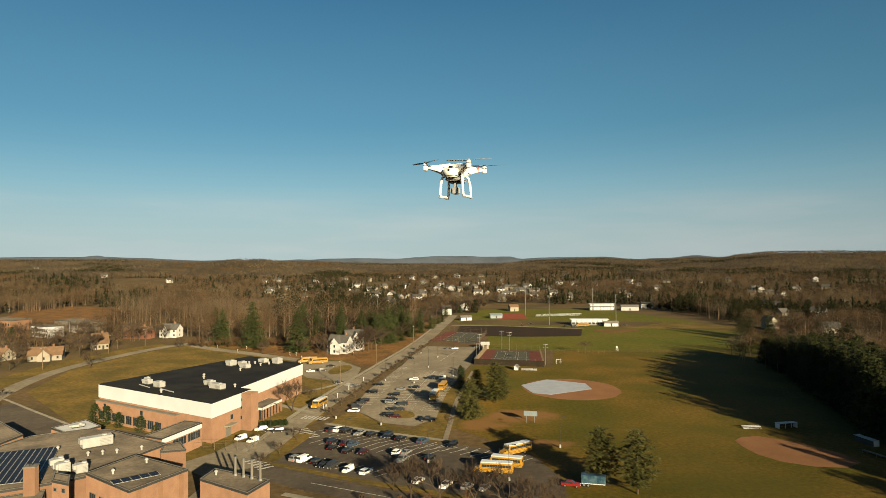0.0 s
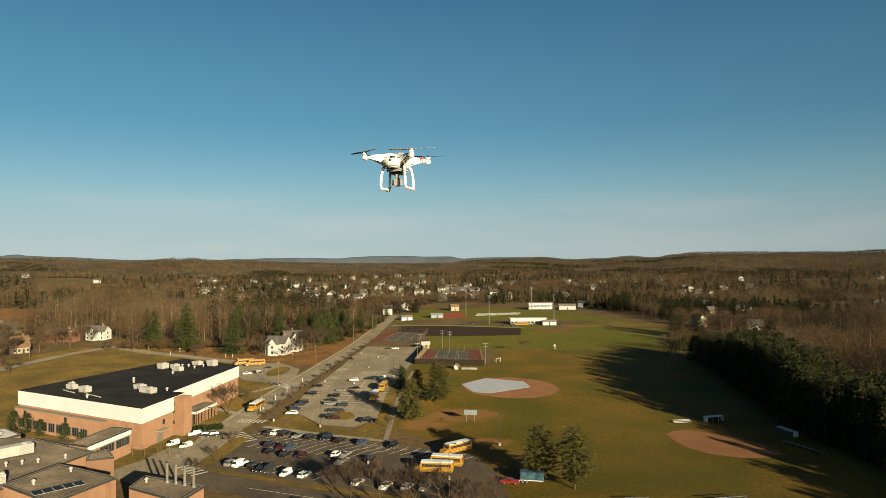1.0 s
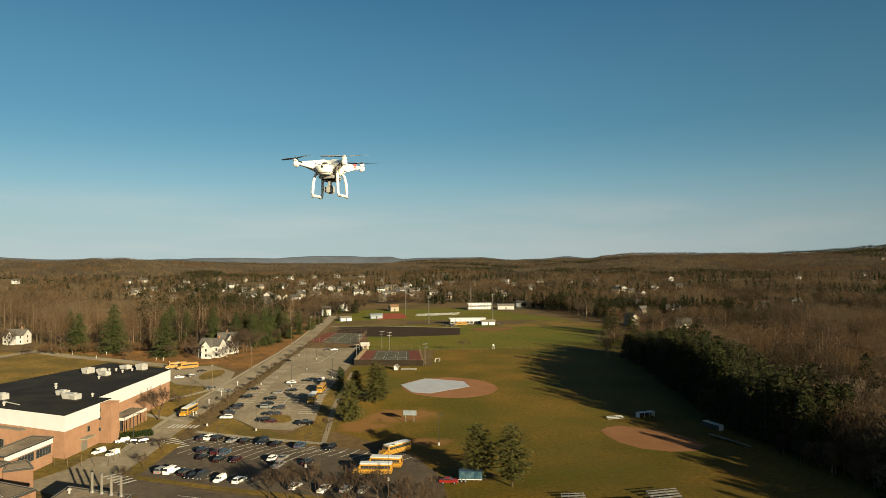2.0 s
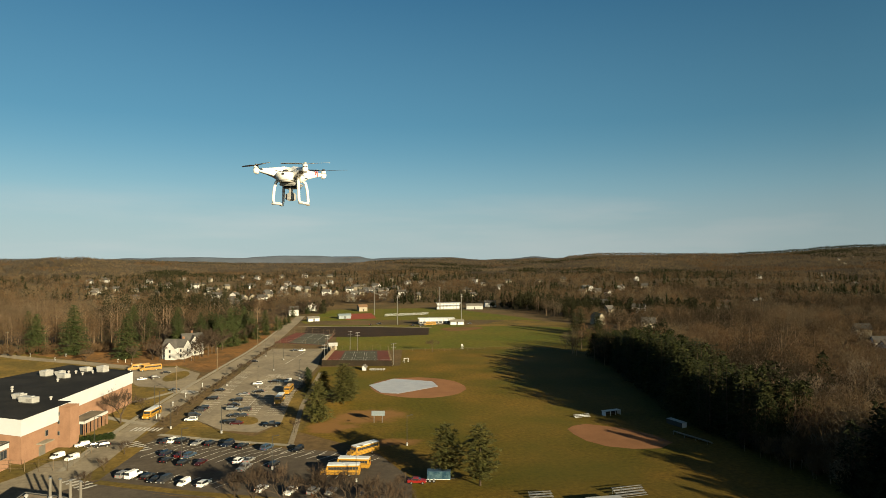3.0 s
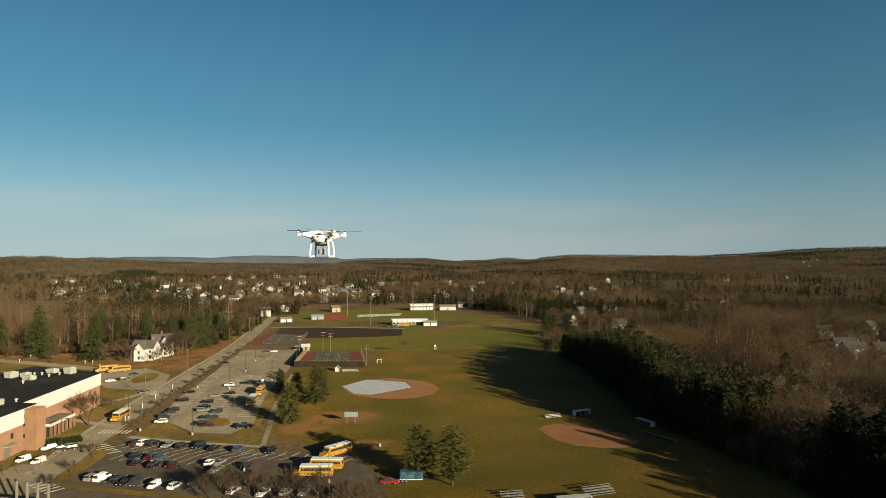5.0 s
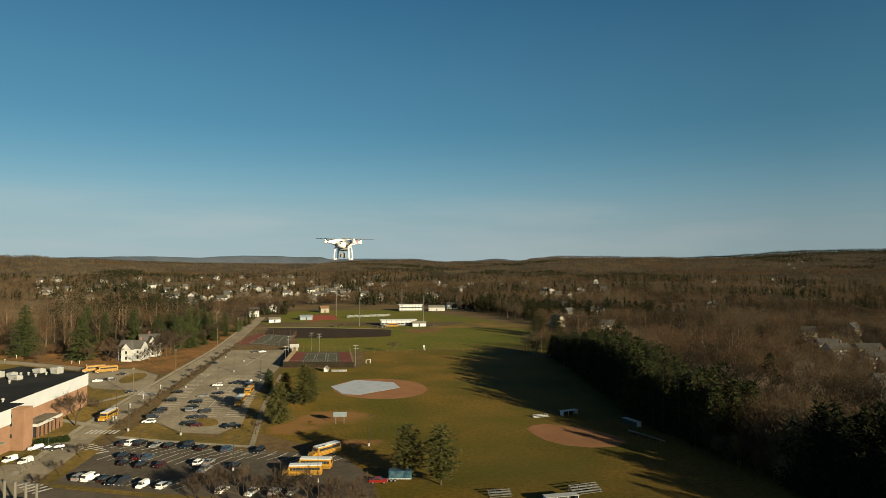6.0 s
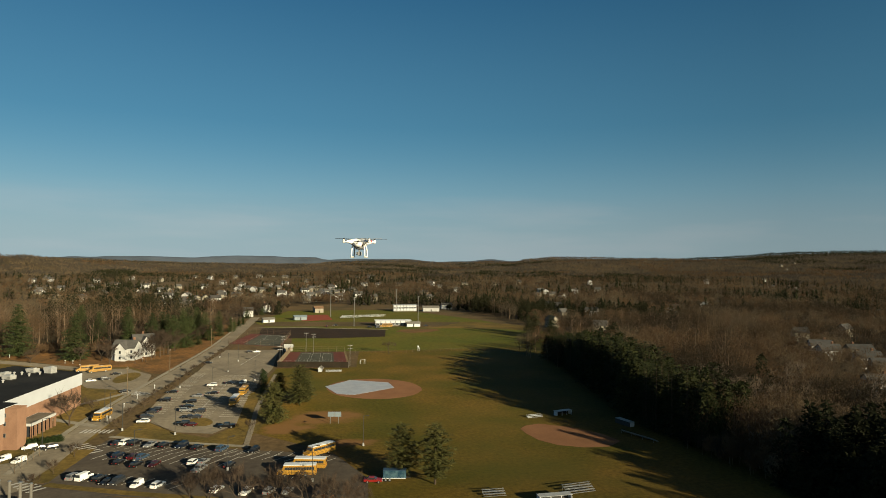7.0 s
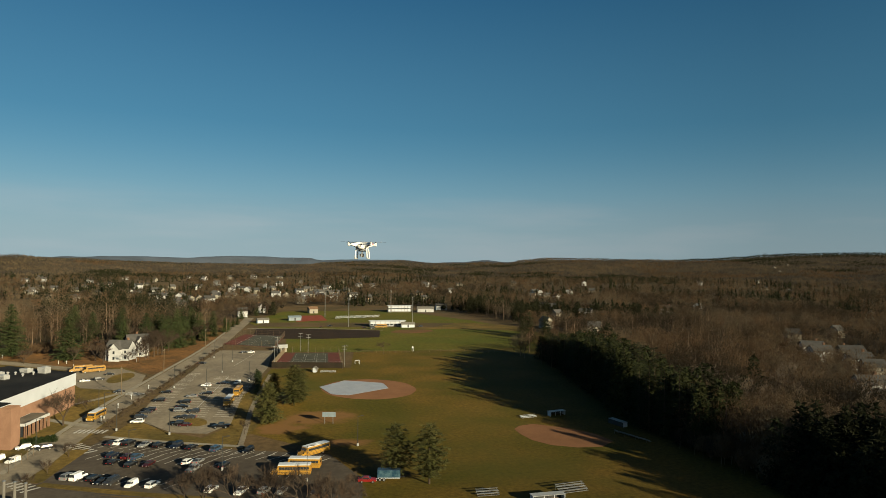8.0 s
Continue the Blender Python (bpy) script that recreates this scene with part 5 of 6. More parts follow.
def before_houses(out):
    """Room before each house, so that it looks out of the trees."""
    P = np.array(out)
    dist, bearing = np.hypot(P[:, 0], P[:, 1]), np.arctan2(P[:, 0], P[:, 1])
    keep_tree = np.ones(len(P), bool)
    for x, y, turn in SPOTS_A + SPOTS_B + SPOTS_C + VILLAGE:
        hd, hb = math.hypot(x, y), math.atan2(x, y)
        side = np.abs(bearing - hb) * hd
        deep_room = 10 + (0.03 if 480 < hd < 1700 else 0.055) * hd
        street = hd < 480 and x > 200
        if street:
            deep_room = 12
        front = (dist < hd + 8) & (dist > hd - deep_room) & (side < 4.0)
        keep_tree &= ~(front & (P[:, 2] > 5 + 7 * np.clip((hd - dist) / (0.2 * hd), 0, 1)))
        if hd < 480:
            rx, ry = P[:, 0] - x, P[:, 1] - y
            along = rx * math.sin(az) + ry * math.cos(az)
            across = np.abs(rx * math.cos(az) - ry * math.sin(az))
            keep_tree &= ~((along > -6) & (along < 72) & (across < 6) & (P[:, 2] > 4 + 0.24 * along))
        around = (np.abs(dist - hd) < 40) & (side < 40)
        P[around, 2] *= 0.85 if hd < 480 else 0.75
    return [tuple(p) for p in P[keep_tree]]


def split_green(places, cut, seed, size=1.0):
    brown, green = [], []
    for x, y, h in places:
        v = 0.75 * noise.noise((x / 150 / size, y / 150 / size, 1.7)) + 0.6 * noise.noise((x / 46 / size, y / 60 / size, 8.1))
        (green if v > cut else brown).append((x, y, h))
    return brown, green


def filled(places, times):
    """More trees in the gaps between the far ones, so that the canopy closes."""
    return [(x + math.hypot(x, y) / 200 * rng.uniform(-1, 1), y + math.hypot(x, y) / 200 * rng.uniform(-1, 1), h * rng.uniform(0.7, 1.0)) for x, y, h in places for i in range(times)]


TONES = (("woods", "brown"), ("woods_grey", "grey"), ("woods_rust", "russet"), ("woods_dark", "dark"), ("woods_hill", "grey-brown"))


def grove(name, places, tris, where, seed, length, width, mix=0.16, tones=(0, 1, 2, 3), size=1.0):
    """Leafless woods in four tones, gathered in drifts; each tone is one mesh."""
    rng = random.Random(seed)
    sets = [[], [], [], []]
    for x, y, h in places:
        v = 1.6 * noise.noise((x / 110 / size, y / 110 / size, 3.1)) + 1.0 * noise.noise((x / 36 / size, y / 36 / size, 6.6)) + rng.gauss(0, mix)
        sets[0 if -0.35 < v < 0.25 else 1 if v >= 0.25 and v < 0.75 else 2 if v >= 0.75 else 3].append((x, y, h))
    for k, group in zip(tones, sets):
        material, tone = TONES[k]
        if group:
            soup(name, group, tris, "round", material, "leafless %s woods %s" % (tone, where), seed + 40, length, width)


rng = random.Random(77)
edge = wood_places(150, 640, -42, 60, lambda d: 7.2, 1, 0.9, 9, 18)
edge = [(x, y, h * (1.25 if x < 0 else 0.95)) for x, y, h in edge]
brown, green = split_green(edge, 0.20, 2)
grove("near_woods", brown, 215, "with pale trunks", 3, (0.6, 1.4), 0.13)
trunks("near_trunks", brown, "pale stems of the leafless woods", 23)
soup("near_evergreens", [(x, y, h * 1.15) for x, y, h in green], 220, "cone", "woods_green", "evergreens scattered through the brown woods", 4, (0.8, 1.8), 0.4)
# tall open woods behind the cleared slope
slope = wood_places(640, 800, -42, -13, lambda d: 9.5, 19, 0.95, 12, 19)
brown, green = split_green(slope, 0.12, 20)
grove("slope_woods", brown, 130, "with tall stems behind the cleared slope", 21, (0.9, 1.8), 0.2)
trunks("slope_trunks", brown, "pale stems behind the cleared slope", 25, 2)
soup("slope_evergreens", [(x, y, h * 1.1) for x, y, h in green], 110, "cone", "woods_green", "evergreens behind the cleared slope", 22, (0.9, 1.8), 0.5)
stand = []
for i in range(150):
    k = rng.uniform(0, 3)
    (xa, ya), (xb, yb) = ((-455, 610), (-412, 632), (-398, 675), (-415, 780))[int(k):int(k) + 2]
    back = 1 + rng.uniform(0, 0.07)
    stand.append(((xa + (xb - xa) * (k % 1)) * back, (ya + (yb - ya) * (k % 1)) * back, rng.uniform(16, 22)))
trunks("stand_trunks", stand, "tall pale stems at the edge of the clearing", 51, 2)
grove("edge_stand", stand, 90, "standing tall at the edge of the clearing", 52, (0.8, 1.6), 0.2)
middle = wood_places(640, 1700, -42, 58, lambda d: d / 87, 5, 0.95, 8, 17)
middle = [(x, y, h) for x, y, h in middle if x > -0.231 * y or math.hypot(x, y) > 800]
brown, green = split_green(middle, 0.14, 6)
grove("middle_woods", brown, 68, "in the middle distance", 7, (1.0, 2.2), 0.36)
for x, y, turn in VILLAGE:
    for i in range(3):
        a, r = rng.uniform(0, 6.28), rng.uniform(9, 20)
        green.append((x + r * math.cos(a), y + r * math.sin(a), rng.uniform(8, 15)))
soup("middle_evergreens", green, 24, "cone", "woods_green", "dark evergreens in the middle distance", 8, (0.9, 1.8), 0.5, 3)
far = wood_places(1700, 4500, -42, 58, lambda d: d / 126, 9, 1.0, 8, 14)
brown, green = split_green(far, 0.24, 10, 3.0)
dark_ridge = [p for p in brown if math.atan2(p[0], p[1]) > radians(37.5) and 3000 < math.hypot(p[0], p[1]) < 3900]
brown = [p for p in brown if p not in dark_ridge]
green += dark_ridge
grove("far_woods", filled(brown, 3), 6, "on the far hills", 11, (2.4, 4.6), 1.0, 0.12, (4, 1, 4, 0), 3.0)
soup("far_evergreens", filled(green, 3), 6, "round", "woods_green", "far dark evergreen woods on the hills", 12, (2.4, 4.6), 1.0)
soup("brush", [(rng.uniform(-150, -60), rng.uniform(372, 400), rng.uniform(2, 5)) for i in range(160)] + [(-34 + 0.16 * (y - 400) + rng.uniform(-3, 3), y, rng.uniform(2, 5)) for y in range(400, 540)],
     40, "round", "woods", "brown brush along the wood's edge", 13)
soup("undergrowth", [(rng.uniform(-18, 24), rng.uniform(123, 138) - 0.25 * rng.uniform(0, 20), rng.uniform(1.2, 3.2)) for i in range(64)], 70, "round", "rust_leaf", "russet undergrowth among the bare trees below the car park", 33, (0.25, 0.5), 0.10)
thicket = []
while len(thicket) < 150:
    x, y = rng.uniform(-300, -150), rng.uniform(335, 452)
    if x < -186 and not (y < 350 and x > -218) and not (-215 < x < -190 and 352 < y < 372) or (y > 425 and x < -150):
        thicket.append((x, y, rng.uniform(6, 12)))
grove("west_thicket", thicket, 130, "round the houses by the street", 31, (0.8, 1.8), 0.12)
trunks("thicket_trunks", thicket, "pale stems round the houses by the street", 32)
soup("belt_pines", [(x, y, 20.5 * k * (1 - 0.36 * step(y, 235, 302))) for x, y, k in deep], 520, "cone", "needles", "deeper rows of the dark pine belt", 15, (0.8, 1.7), 0.38)
# leafless trees behind and below the pine belt
side = before_houses([(rng.uniform(140, 330), rng.uniform(130, 330), rng.uniform(9, 15)) for i in range(620)] + [(rng.uniform(126, 300), rng.uniform(20, 150), rng.uniform(10, 18)) for i in range(400)] + [(rng.uniform(116, 148), rng.uniform(40, 150), rng.uniform(12, 18)) for i in range(190)])
side += [(rng.uniform(114, 124), rng.uniform(36, 150), rng.uniform(3, 8)) for i in range(170)]
side, evergreen = split_green(side, 0.30, 16)
soup("side_evergreens", [(x, y, h * 1.1) for x, y, h in evergreen], 300, "cone", "woods_green", "evergreens among the leafless trees behind the belt", 17, (0.8, 1.7), 0.4)
grove("side_woods", side, 300, "behind the pine belt", 14, (0.6, 1.4), 0.12)
trunks("side_trunks", side, "pale stems behind the pine belt", 24)

# ---- houses among the trees ----
HOUSES = [gable_house("house", 11, 8, 5.6, 2.8, "siding", "shingle", "white clapboard house with grey roof among the trees", 0, 2.5, 2),
          gable_house("house", 9, 7, 5.6, 3.0, "siding_tan", "shingle", "cream clapboard house with grey roof among the trees", 0, None, 2),
          gable_house("house", 13, 8, 3.4, 2.6, "siding_tan", "shingle", "low cream house with grey roof among the trees", 0, -3, 3, 1)]
HILL_HOUSES = [(4700 * math.sin(radians(a)), 4700 * math.cos(radians(a)), 20) for a in (3.1, 4.6, 5.1, 5.35, 5.6, 5.85)]
for i, spots in enumerate((SPOTS_A + VILLAGE[0::3], SPOTS_B + VILLAGE[1::3], SPOTS_C + VILLAGE[2::3])):
    for k, (x, y, turn) in enumerate(spots):
        m = pose(x, y, ground_height(x, y), 0, 0, turn)
        if k == 0:
            HOUSES[i].matrix_basis = m
        else:
            copy_thing(HOUSES[i], m)
for x, y, turn in HILL_HOUSES:
    tagged(copy_thing(HOUSES[0], pose(x, y, 47, 0, 0, turn)), "large white house high on the far hill")


# ---- vehicles ----
def wheel(parent, x, y, r, w=0.22):
    t = part("wheel", tube(bmesh.new(), (x, y - w / 2, r), (x, y + w / 2, r), r, r, 12), "rubber", parent)
    part("rim", tube(bmesh.new(), (x, y - w / 2 - 0.01, r), (x, y + w / 2 + 0.01, r), r * 0.6, r * 0.6, 10), "rim", t)


def side_shape(profile, half, top_half=None, z_split=None):
    """A side outline (x, z) given width, the part above z_split narrowed to top_half."""
    bm = bmesh.new()
    sides = []
    for s in (-1, 1):
        vs = []
        for x, z in profile:
            k = half if z_split is None or z <= z_split else top_half
            vs.append(bm.verts.new((x, s * k, z)))
        sides.append(vs)
    n = len(profile)
    bm.faces.new(sides[0])
    bm.faces.new(sides[1][::-1])
    for i in range(n):
        bm.faces.new((sides[0][i], sides[1][i], sides[1][(i + 1) % n], sides[0][(i + 1) % n]))
    bmesh.ops.recalc_face_normals(bm, faces=bm.faces[:])
    return bm


CARS = {  # length, half width, body outline, cabin outline, wheel radius
    "sedan": (4.7, 0.9, [(-2.35, .35), (2.3, .35), (2.35, .62), (2.2, .80), (1.0, .95), (-1.55, .98), (-2.3, .92), (-2.35, .6)], [(0.98, .93), (0.25, 1.42), (-0.95, 1.44), (-1.75, .95)], 0.33),
    "suv": (4.7, 0.93, [(-2.35, .4), (2.3, .4), (2.35, .75), (2.2, .98), (1.2, 1.08), (-2.25, 1.12), (-2.35, .7)], [(1.15, 1.06), (0.45, 1.68), (-2.0, 1.72), (-2.28, 1.10)], 0.37),
    "van": (5.4, 1.0, [(-2.7, .45), (2.6, .45), (2.7, .8), (2.55, 1.15), (1.7, 1.3), (-2.65, 1.3), (-2.7, .8)], [(1.72, 1.28), (1.1, 2.2), (-2.55, 2.25), (-2.66, 1.28)], 0.37),
    "pickup": (5.6, 0.96, [(-2.8, .5), (2.7, .5), (2.8, .85), (2.65, 1.05), (1.2, 1.15), (-2.75, 1.15), (-2.8, .8)], [(1.2, 1.13), (0.6, 1.78), (-0.75, 1.80), (-1.0, 1.13)], 0.40)}
KNOWN = {}


def car(kind, colour):
    length, half, body, cabin, r = CARS[kind]
    c = empty("parked_" + kind, f"{colour} {kind} parked on the asphalt", kind if kind != "suv" else "car", "parked vehicles")
    shell = part("body", bevel(side_shape(body, half), 0.07, 2), "paint_" + colour, c)
    top = max(z for x, z in cabin)
    part("roof", bevel(side_shape(cabin, half - 0.06, half - 0.20, top - 0.2), 0.05), "paint_" + colour, c)
    # windows stand slightly proud of the cabin
    xs = [x for x, z in cabin]
    zs = min(z for x, z in cabin) + 0.06
    cx, cz = sum(xs) / 4, zs
    inner = [(cx + (x - cx) * 0.90, cz + (z - cz) * 0.86) for x, z in cabin]
    if kind == "van":
        inner = [(1.62, 1.36), (1.14, 2.0), (0.3, 2.0), (0.3, 1.36)]
    part("side_glass", side_shape(inner, half - 0.035, half - 0.15, zs + 0.3), "glass", c)
    (xa, za), (xb, zb), (xc, zc), (xd, zd) = cabin
    for name, (x0, z0), (x1, z1), o in (("windscreen", (xa, za), (xb, zb), 0.02), ("rear_window", (xd, zd), (xc, zc), -0.02)):
        bm = bmesh.new()
        q = [(x0 + (x1 - x0) * k + o, s * (half - 0.16 - 0.06 * k), z0 + (z1 - z0) * k + .02) for s, k in ((-1, .12), (1, .12), (1, .9), (-1, .9))]
        lo = [bm.verts.new(v) for v in q]
        hi = [bm.verts.new((x - 2 * o, y, z - .03)) for x, y, z in q]
        bm.faces.new(lo)
        bm.faces.new(hi[::-1])
        for i in range(4):
            bm.faces.new((lo[i], lo[(i + 1) % 4], hi[(i + 1) % 4], hi[i]))
        bmesh.ops.recalc_face_normals(bm, faces=bm.faces[:])
        part(name, bm, "glass", c)
    for x in (length * 0.30, -length * 0.29):
        for s in (-1, 1):
            wheel(c, x, s * (half - 0.1), r)
    for s in (-1, 1):
        part("headlight", bevel(boxed(length / 2 - 0.18, length / 2 + 0.015, s * half * 0.72 - .18, s * half * 0.72 + .18, 0.62, 0.76), 0.02), "lamp_clear", c)
        part("taillight", bevel(boxed(-length / 2 - 0.015, -length / 2 + 0.12, s * half * 0.76 - .14, s * half * 0.76 + .14, 0.72, 0.92), 0.02), "lamp_red", c)
        part("mirror", bevel(boxed(xb - 0.02, xb + 0.16, s * (half + 0.09) - .07, s * (half + 0.09) + .07, za, za + 0.14), 0.02), "paint_" + colour, c)
    return c


def park(kind, colour, x, y, turn):
    m = pose(x, y, 0.06, 0, 0, turn) @ Matrix.Scale(0.80 if kind == "van" else 0.90, 4)
    if (kind, colour) in KNOWN:
        return copy_thing(KNOWN[kind, colour], m)
    c = KNOWN[kind, colour] = car(kind, colour)
    c.matrix_basis = m
    return c


def school_bus(label, roof="white", length=9.8):
    b = empty("school_bus", label, "school bus", "school buses")
    half, back, nose = 1.22, -length / 2, length / 2
    hood = nose - 1.5
    part("body", bevel(side_shape([(back, .55), (hood, .55), (hood + .15, 1.7), (hood - .25, 2.75), (back + .08, 2.75), (back, 2.4)], half), 0.09, 2), "bus", b)
    part("hood", bevel(side_shape([(hood, .5), (nose, .5), (nose, 1.25), (nose - .25, 1.5), (hood, 1.65)], half - 0.16), 0.08, 2), "bus", b)
    part("roof", bevel(boxed(back + .05, hood - .2, -half + .06, half - .06, 2.72, 2.98), 0.11, 2), "white" if roof == "white" else "bus", b)
    n = 11
    for s in (-1, 1):
        for i in range(n):
            x = back + 0.45 + (hood - back - 1.0) * i / n
            part("side_window", boxed(x, x + 0.62, s * half - .03, s * half + .03, 1.75, 2.42), "glass", b)
        for k, z in enumerate((1.5, 1.1, 0.8)):
            part("rub_rail", boxed(back + .05, hood, s * half - .03, s * half + .035, z, z + 0.07), "dark_metal", b)
        part("headlight", boxed(nose - .1, nose + .03, s * .8 - .15, s * .8 + .15, .85, 1.1), "lamp_clear", b)
        part("taillight", boxed(back - .03, back + .1, s * .9 - .12, s * .9 + .12, 1.3, 1.55), "lamp_red", b)
        part("mirror_arm", boxed(nose - .45, nose - .3, s * (half + .05) - .12, s * (half + .05) + .12, 1.5, 1.9), "dark_metal", b)
        for x in (hood + .45, back + 2.6):
            wheel(b, x, s * (half - 0.16), 0.48, 0.3)
    part("windscreen", bevel(side_shape([(hood + .06, 1.75), (hood + .12, 1.72), (hood - .1, 2.55), (hood - .2, 2.55)], half - .18), 0.01), "glass", b)
    part("rear_window", boxed(back - .02, back + .05, -.7, .7, 1.75, 2.4), "glass", b)
    part("roof_hatch", bevel(boxed(-1.2, -.5, -.35, .35, 2.96, 3.05), 0.03), "white", b)
    part("bumper", bevel(boxed(nose - .05, nose + .12, -half + .05, half - .05, .45, .7), 0.04), "dark_metal", b)
    part("rear_bumper", bevel(boxed(back - .12, back + .05, -half + .05, half - .05, .45, .7), 0.04), "dark_metal", b)
    return b


def bus_at(proto, x, y, turn, label="", first=False):
    m = pose(x, y, 0.06, 0, 0, turn)
    if first:
        proto.matrix_basis = m @ Matrix.Scale(0.93, 4)
        return proto
    return tagged(copy_thing(proto, m), label)


white_bus = school_bus("yellow school bus with white roof parked in the car park")
plain_bus = school_bus("yellow school bus with yellow roof", "bus")
bus_at(white_bus, 18.2, 166.8, 33 + 180, first=True)
bus_at(white_bus, 14.2, 156.4, 162, "yellow school bus parked beside another bus")
bus_at(white_bus, 11.4, 152.0, 168, "yellow school bus with white roof at the end of a row")
bus_at(white_bus, -42.4, 221.5, 256, "yellow school bus with white roof waiting by the lawn")
bus_at(white_bus, -3.5, 233, 260, "white-roofed school bus in the shade of the pines")
bus_at(plain_bus, -0.5, 249, 260, first=True)
bus_at(plain_bus, 101, 473, 175, "yellow school bus beside the grandstand")
bus_at(plain_bus, -66, 316, 200, "yellow school bus in the bus loop")
bus_at(plain_bus, -60.5, 313, 205, "yellow school bus in the bus loop")
TOP_ROW = [('sedan', 'grey', -32.5, 189.6, 64), ('suv', 'white', -30.5, 189.6, 60), ('suv', 'black', -28.3, 188.5, 63), ('sedan', 'silver', -24.1, 185.8, 243), ('suv', 'black', -20.5, 184.4, 62), ('suv', 'navy', -16.0, 182.7, 242), ('sedan', 'black', -12.1, 180.2, 61), ('suv', 'blue', -5.8, 177.0, 60), ('suv', 'black', 2.2, 173.5, 241)]
MIDDLE_ROW = [('suv', 'navy', -30.5, 177.8, 66), ('sedan', 'black', -29.4, 171.9, 65), ('sedan', 'maroon', -26.6, 175.8, 65), ('suv', 'blue', -24.5, 174.8, 63), ('suv', 'black', -25.0, 168.6, 65), ('sedan', 'maroon', -21.0, 168.0, 247), ('suv', 'white', -12.1, 167.1, 65), ('sedan', 'silver', -9.7, 167.4, 63), ('pickup', 'silver', -10.4, 161.0, 64), ('suv', 'black', -3.6, 162.3, 66)]
FRONT_ROW = [('suv', 'silver', -36.9, 162.5, 63), ('van', 'white', -34.7, 161.5, 61), ('suv', 'black', -31.2, 159.9, 62), ('sedan', 'black', -29.4, 157.5, 242), ('suv', 'grey', -27.2, 156.6, 243), ('van', 'white', -22.7, 153.6, 243), ('suv', 'white', -18.3, 152.1, 62), ('suv', 'white', -5.9, 145.8, 61), ('sedan', 'white', 0.2, 142.9, 244), ('suv', 'silver', 4.9, 141.8, 61), ('sedan', 'silver', 8.5, 140.9, 242), ('pickup', 'grey', 16.1, 138.9, 241)]
ROADSIDE_ROW = [('suv', 'white', -29.6, 213.2, 170), ('suv', 'grey', -29.3, 218.9, 351), ('sedan', 'grey', -28.7, 225.7, 169), ('suv', 'black', -28.0, 228.7, 172), ('suv', 'black', -26.6, 243.3, 171), ('sedan', 'black', -25.7, 258.0, 172), ('sedan', 'black', -16.6, 326.1, 349), ('suv', 'white', -12.3, 268.0, 172), ('sedan', 'black', -11.2, 252.2, 171), ('sedan', 'silver', -16.3, 248.4, 171)]
UPPER_ROWS = [('suv', 'black', -17.9, 238.3, 171), ('suv', 'silver', -18.5, 225.5, 351), ('sedan', 'black', -18.1, 231.3, 350), ('suv', 'grey', -14.1, 222.8, 172), ('sedan', 'black', -16.9, 215.7, 171), ('sedan', 'grey', -14.8, 215.2, 172), ('suv', 'black', -17.8, 207.4, 170), ('sedan', 'maroon', -15.6, 205.5, 168), ('pickup', 'black', -5.2, 200.8, 172), ('sedan', 'black', -5.7, 271.1, 348)]
OTHER_CARS = [('sedan', 'black', 2.8, 360.1, 10), ('sedan', 'white', 6.1, 359.3, 200), ('sedan', 'white', -59.2, 289.5, 20), ('suv', 'grey', -54.4, 292.2, 20), ('sedan', 'black', -52.5, 303.9, 10), ('sedan', 'red', 27.6, 142.8, -15), ('van', 'white', -56.6, 181.5, 235), ('van', 'white', -52.6, 179.1, 235), ('suv', 'white', -53.6, 191.0, 200), ('sedan', 'black', -51.0, 190.2, 200), ('suv', 'black', -48.4, 189.4, 200), ('sedan', 'black', -42.5, 263.3, 200), ('sedan', 'black', 88.8, 473.2, 20), ('suv', 'black', 93.7, 467.9, 10), ('sedan', 'grey', 132.1, 474.8, 200), ('van', 'white', -0.7, 271.0, 235), ('sedan', 'grey', 58.5, 485.1, 80), ('sedan', 'black', 65.8, 491.8, 200)]

for row in (TOP_ROW, MIDDLE_ROW, FRONT_ROW, ROADSIDE_ROW, UPPER_ROWS, OTHER_CARS):
    for kind, colour, x, y, turn in row:
        park(kind, colour, x, y, turn)


def mural_trailer():
    t = empty("box_trailer", "box trailer with a blue and white picture on its side", "trailer")
    part("box", bevel(boxed(-2.9, 2.9, -1.1, 1.1, 0.7, 2.8), 0.05), "paint_blue", t)
    part("side_picture", boxed(-2.87, 2.87, -1.13, -1.07, 0.95, 2.76), "blue", t, "blue and white mural")
    part("side_stripe", boxed(-2.8, 2.8, -1.125, -1.07, 0.74, 0.92), "white", t)
    for x in (-1.2, -0.2):
        for s in (-1, 1):
            wheel(t, x - 1, s * 1.05, 0.42, 0.25)
    part("drawbar", boxed(2.9, 4.0, -.08, .08, 0.7, 0.85), "dark_metal", t)
    t.matrix_basis = pose(32.6, 143, 0.03, 0, 0, -15) @ Matrix.Scale(0.9, 4)


mural_trailer()


# ---- poles and lamps ----
def lamp_post(h=8.0, arms=1):
    p = empty("lamp_post", "slim dark lamp post in the car park", "lamp post", "car park lamps")
    part("base", tube(bmesh.new(), (0, 0, 0), (0, 0, 0.75), 0.30, 0.27, 8), "unit", p)
    part("pole", tube(bmesh.new(), (0, 0, 0.6), (0, 0, h), 0.09, 0.06, 8), "dark_metal", p)
    for s in ((-1, 1) if arms == 2 else (1,)):
        part("arm", tube(bmesh.new(), (0, 0, h - .1), (s * 0.9, 0, h), 0.05, 0.05, 6), "dark_metal", p)
        part("lamp_head", bevel(boxed(s * 1.2 - .4, s * 1.2 + .4, -.18, .18, h - .05, h + .12), 0.03), "dark_metal", p)
    return p


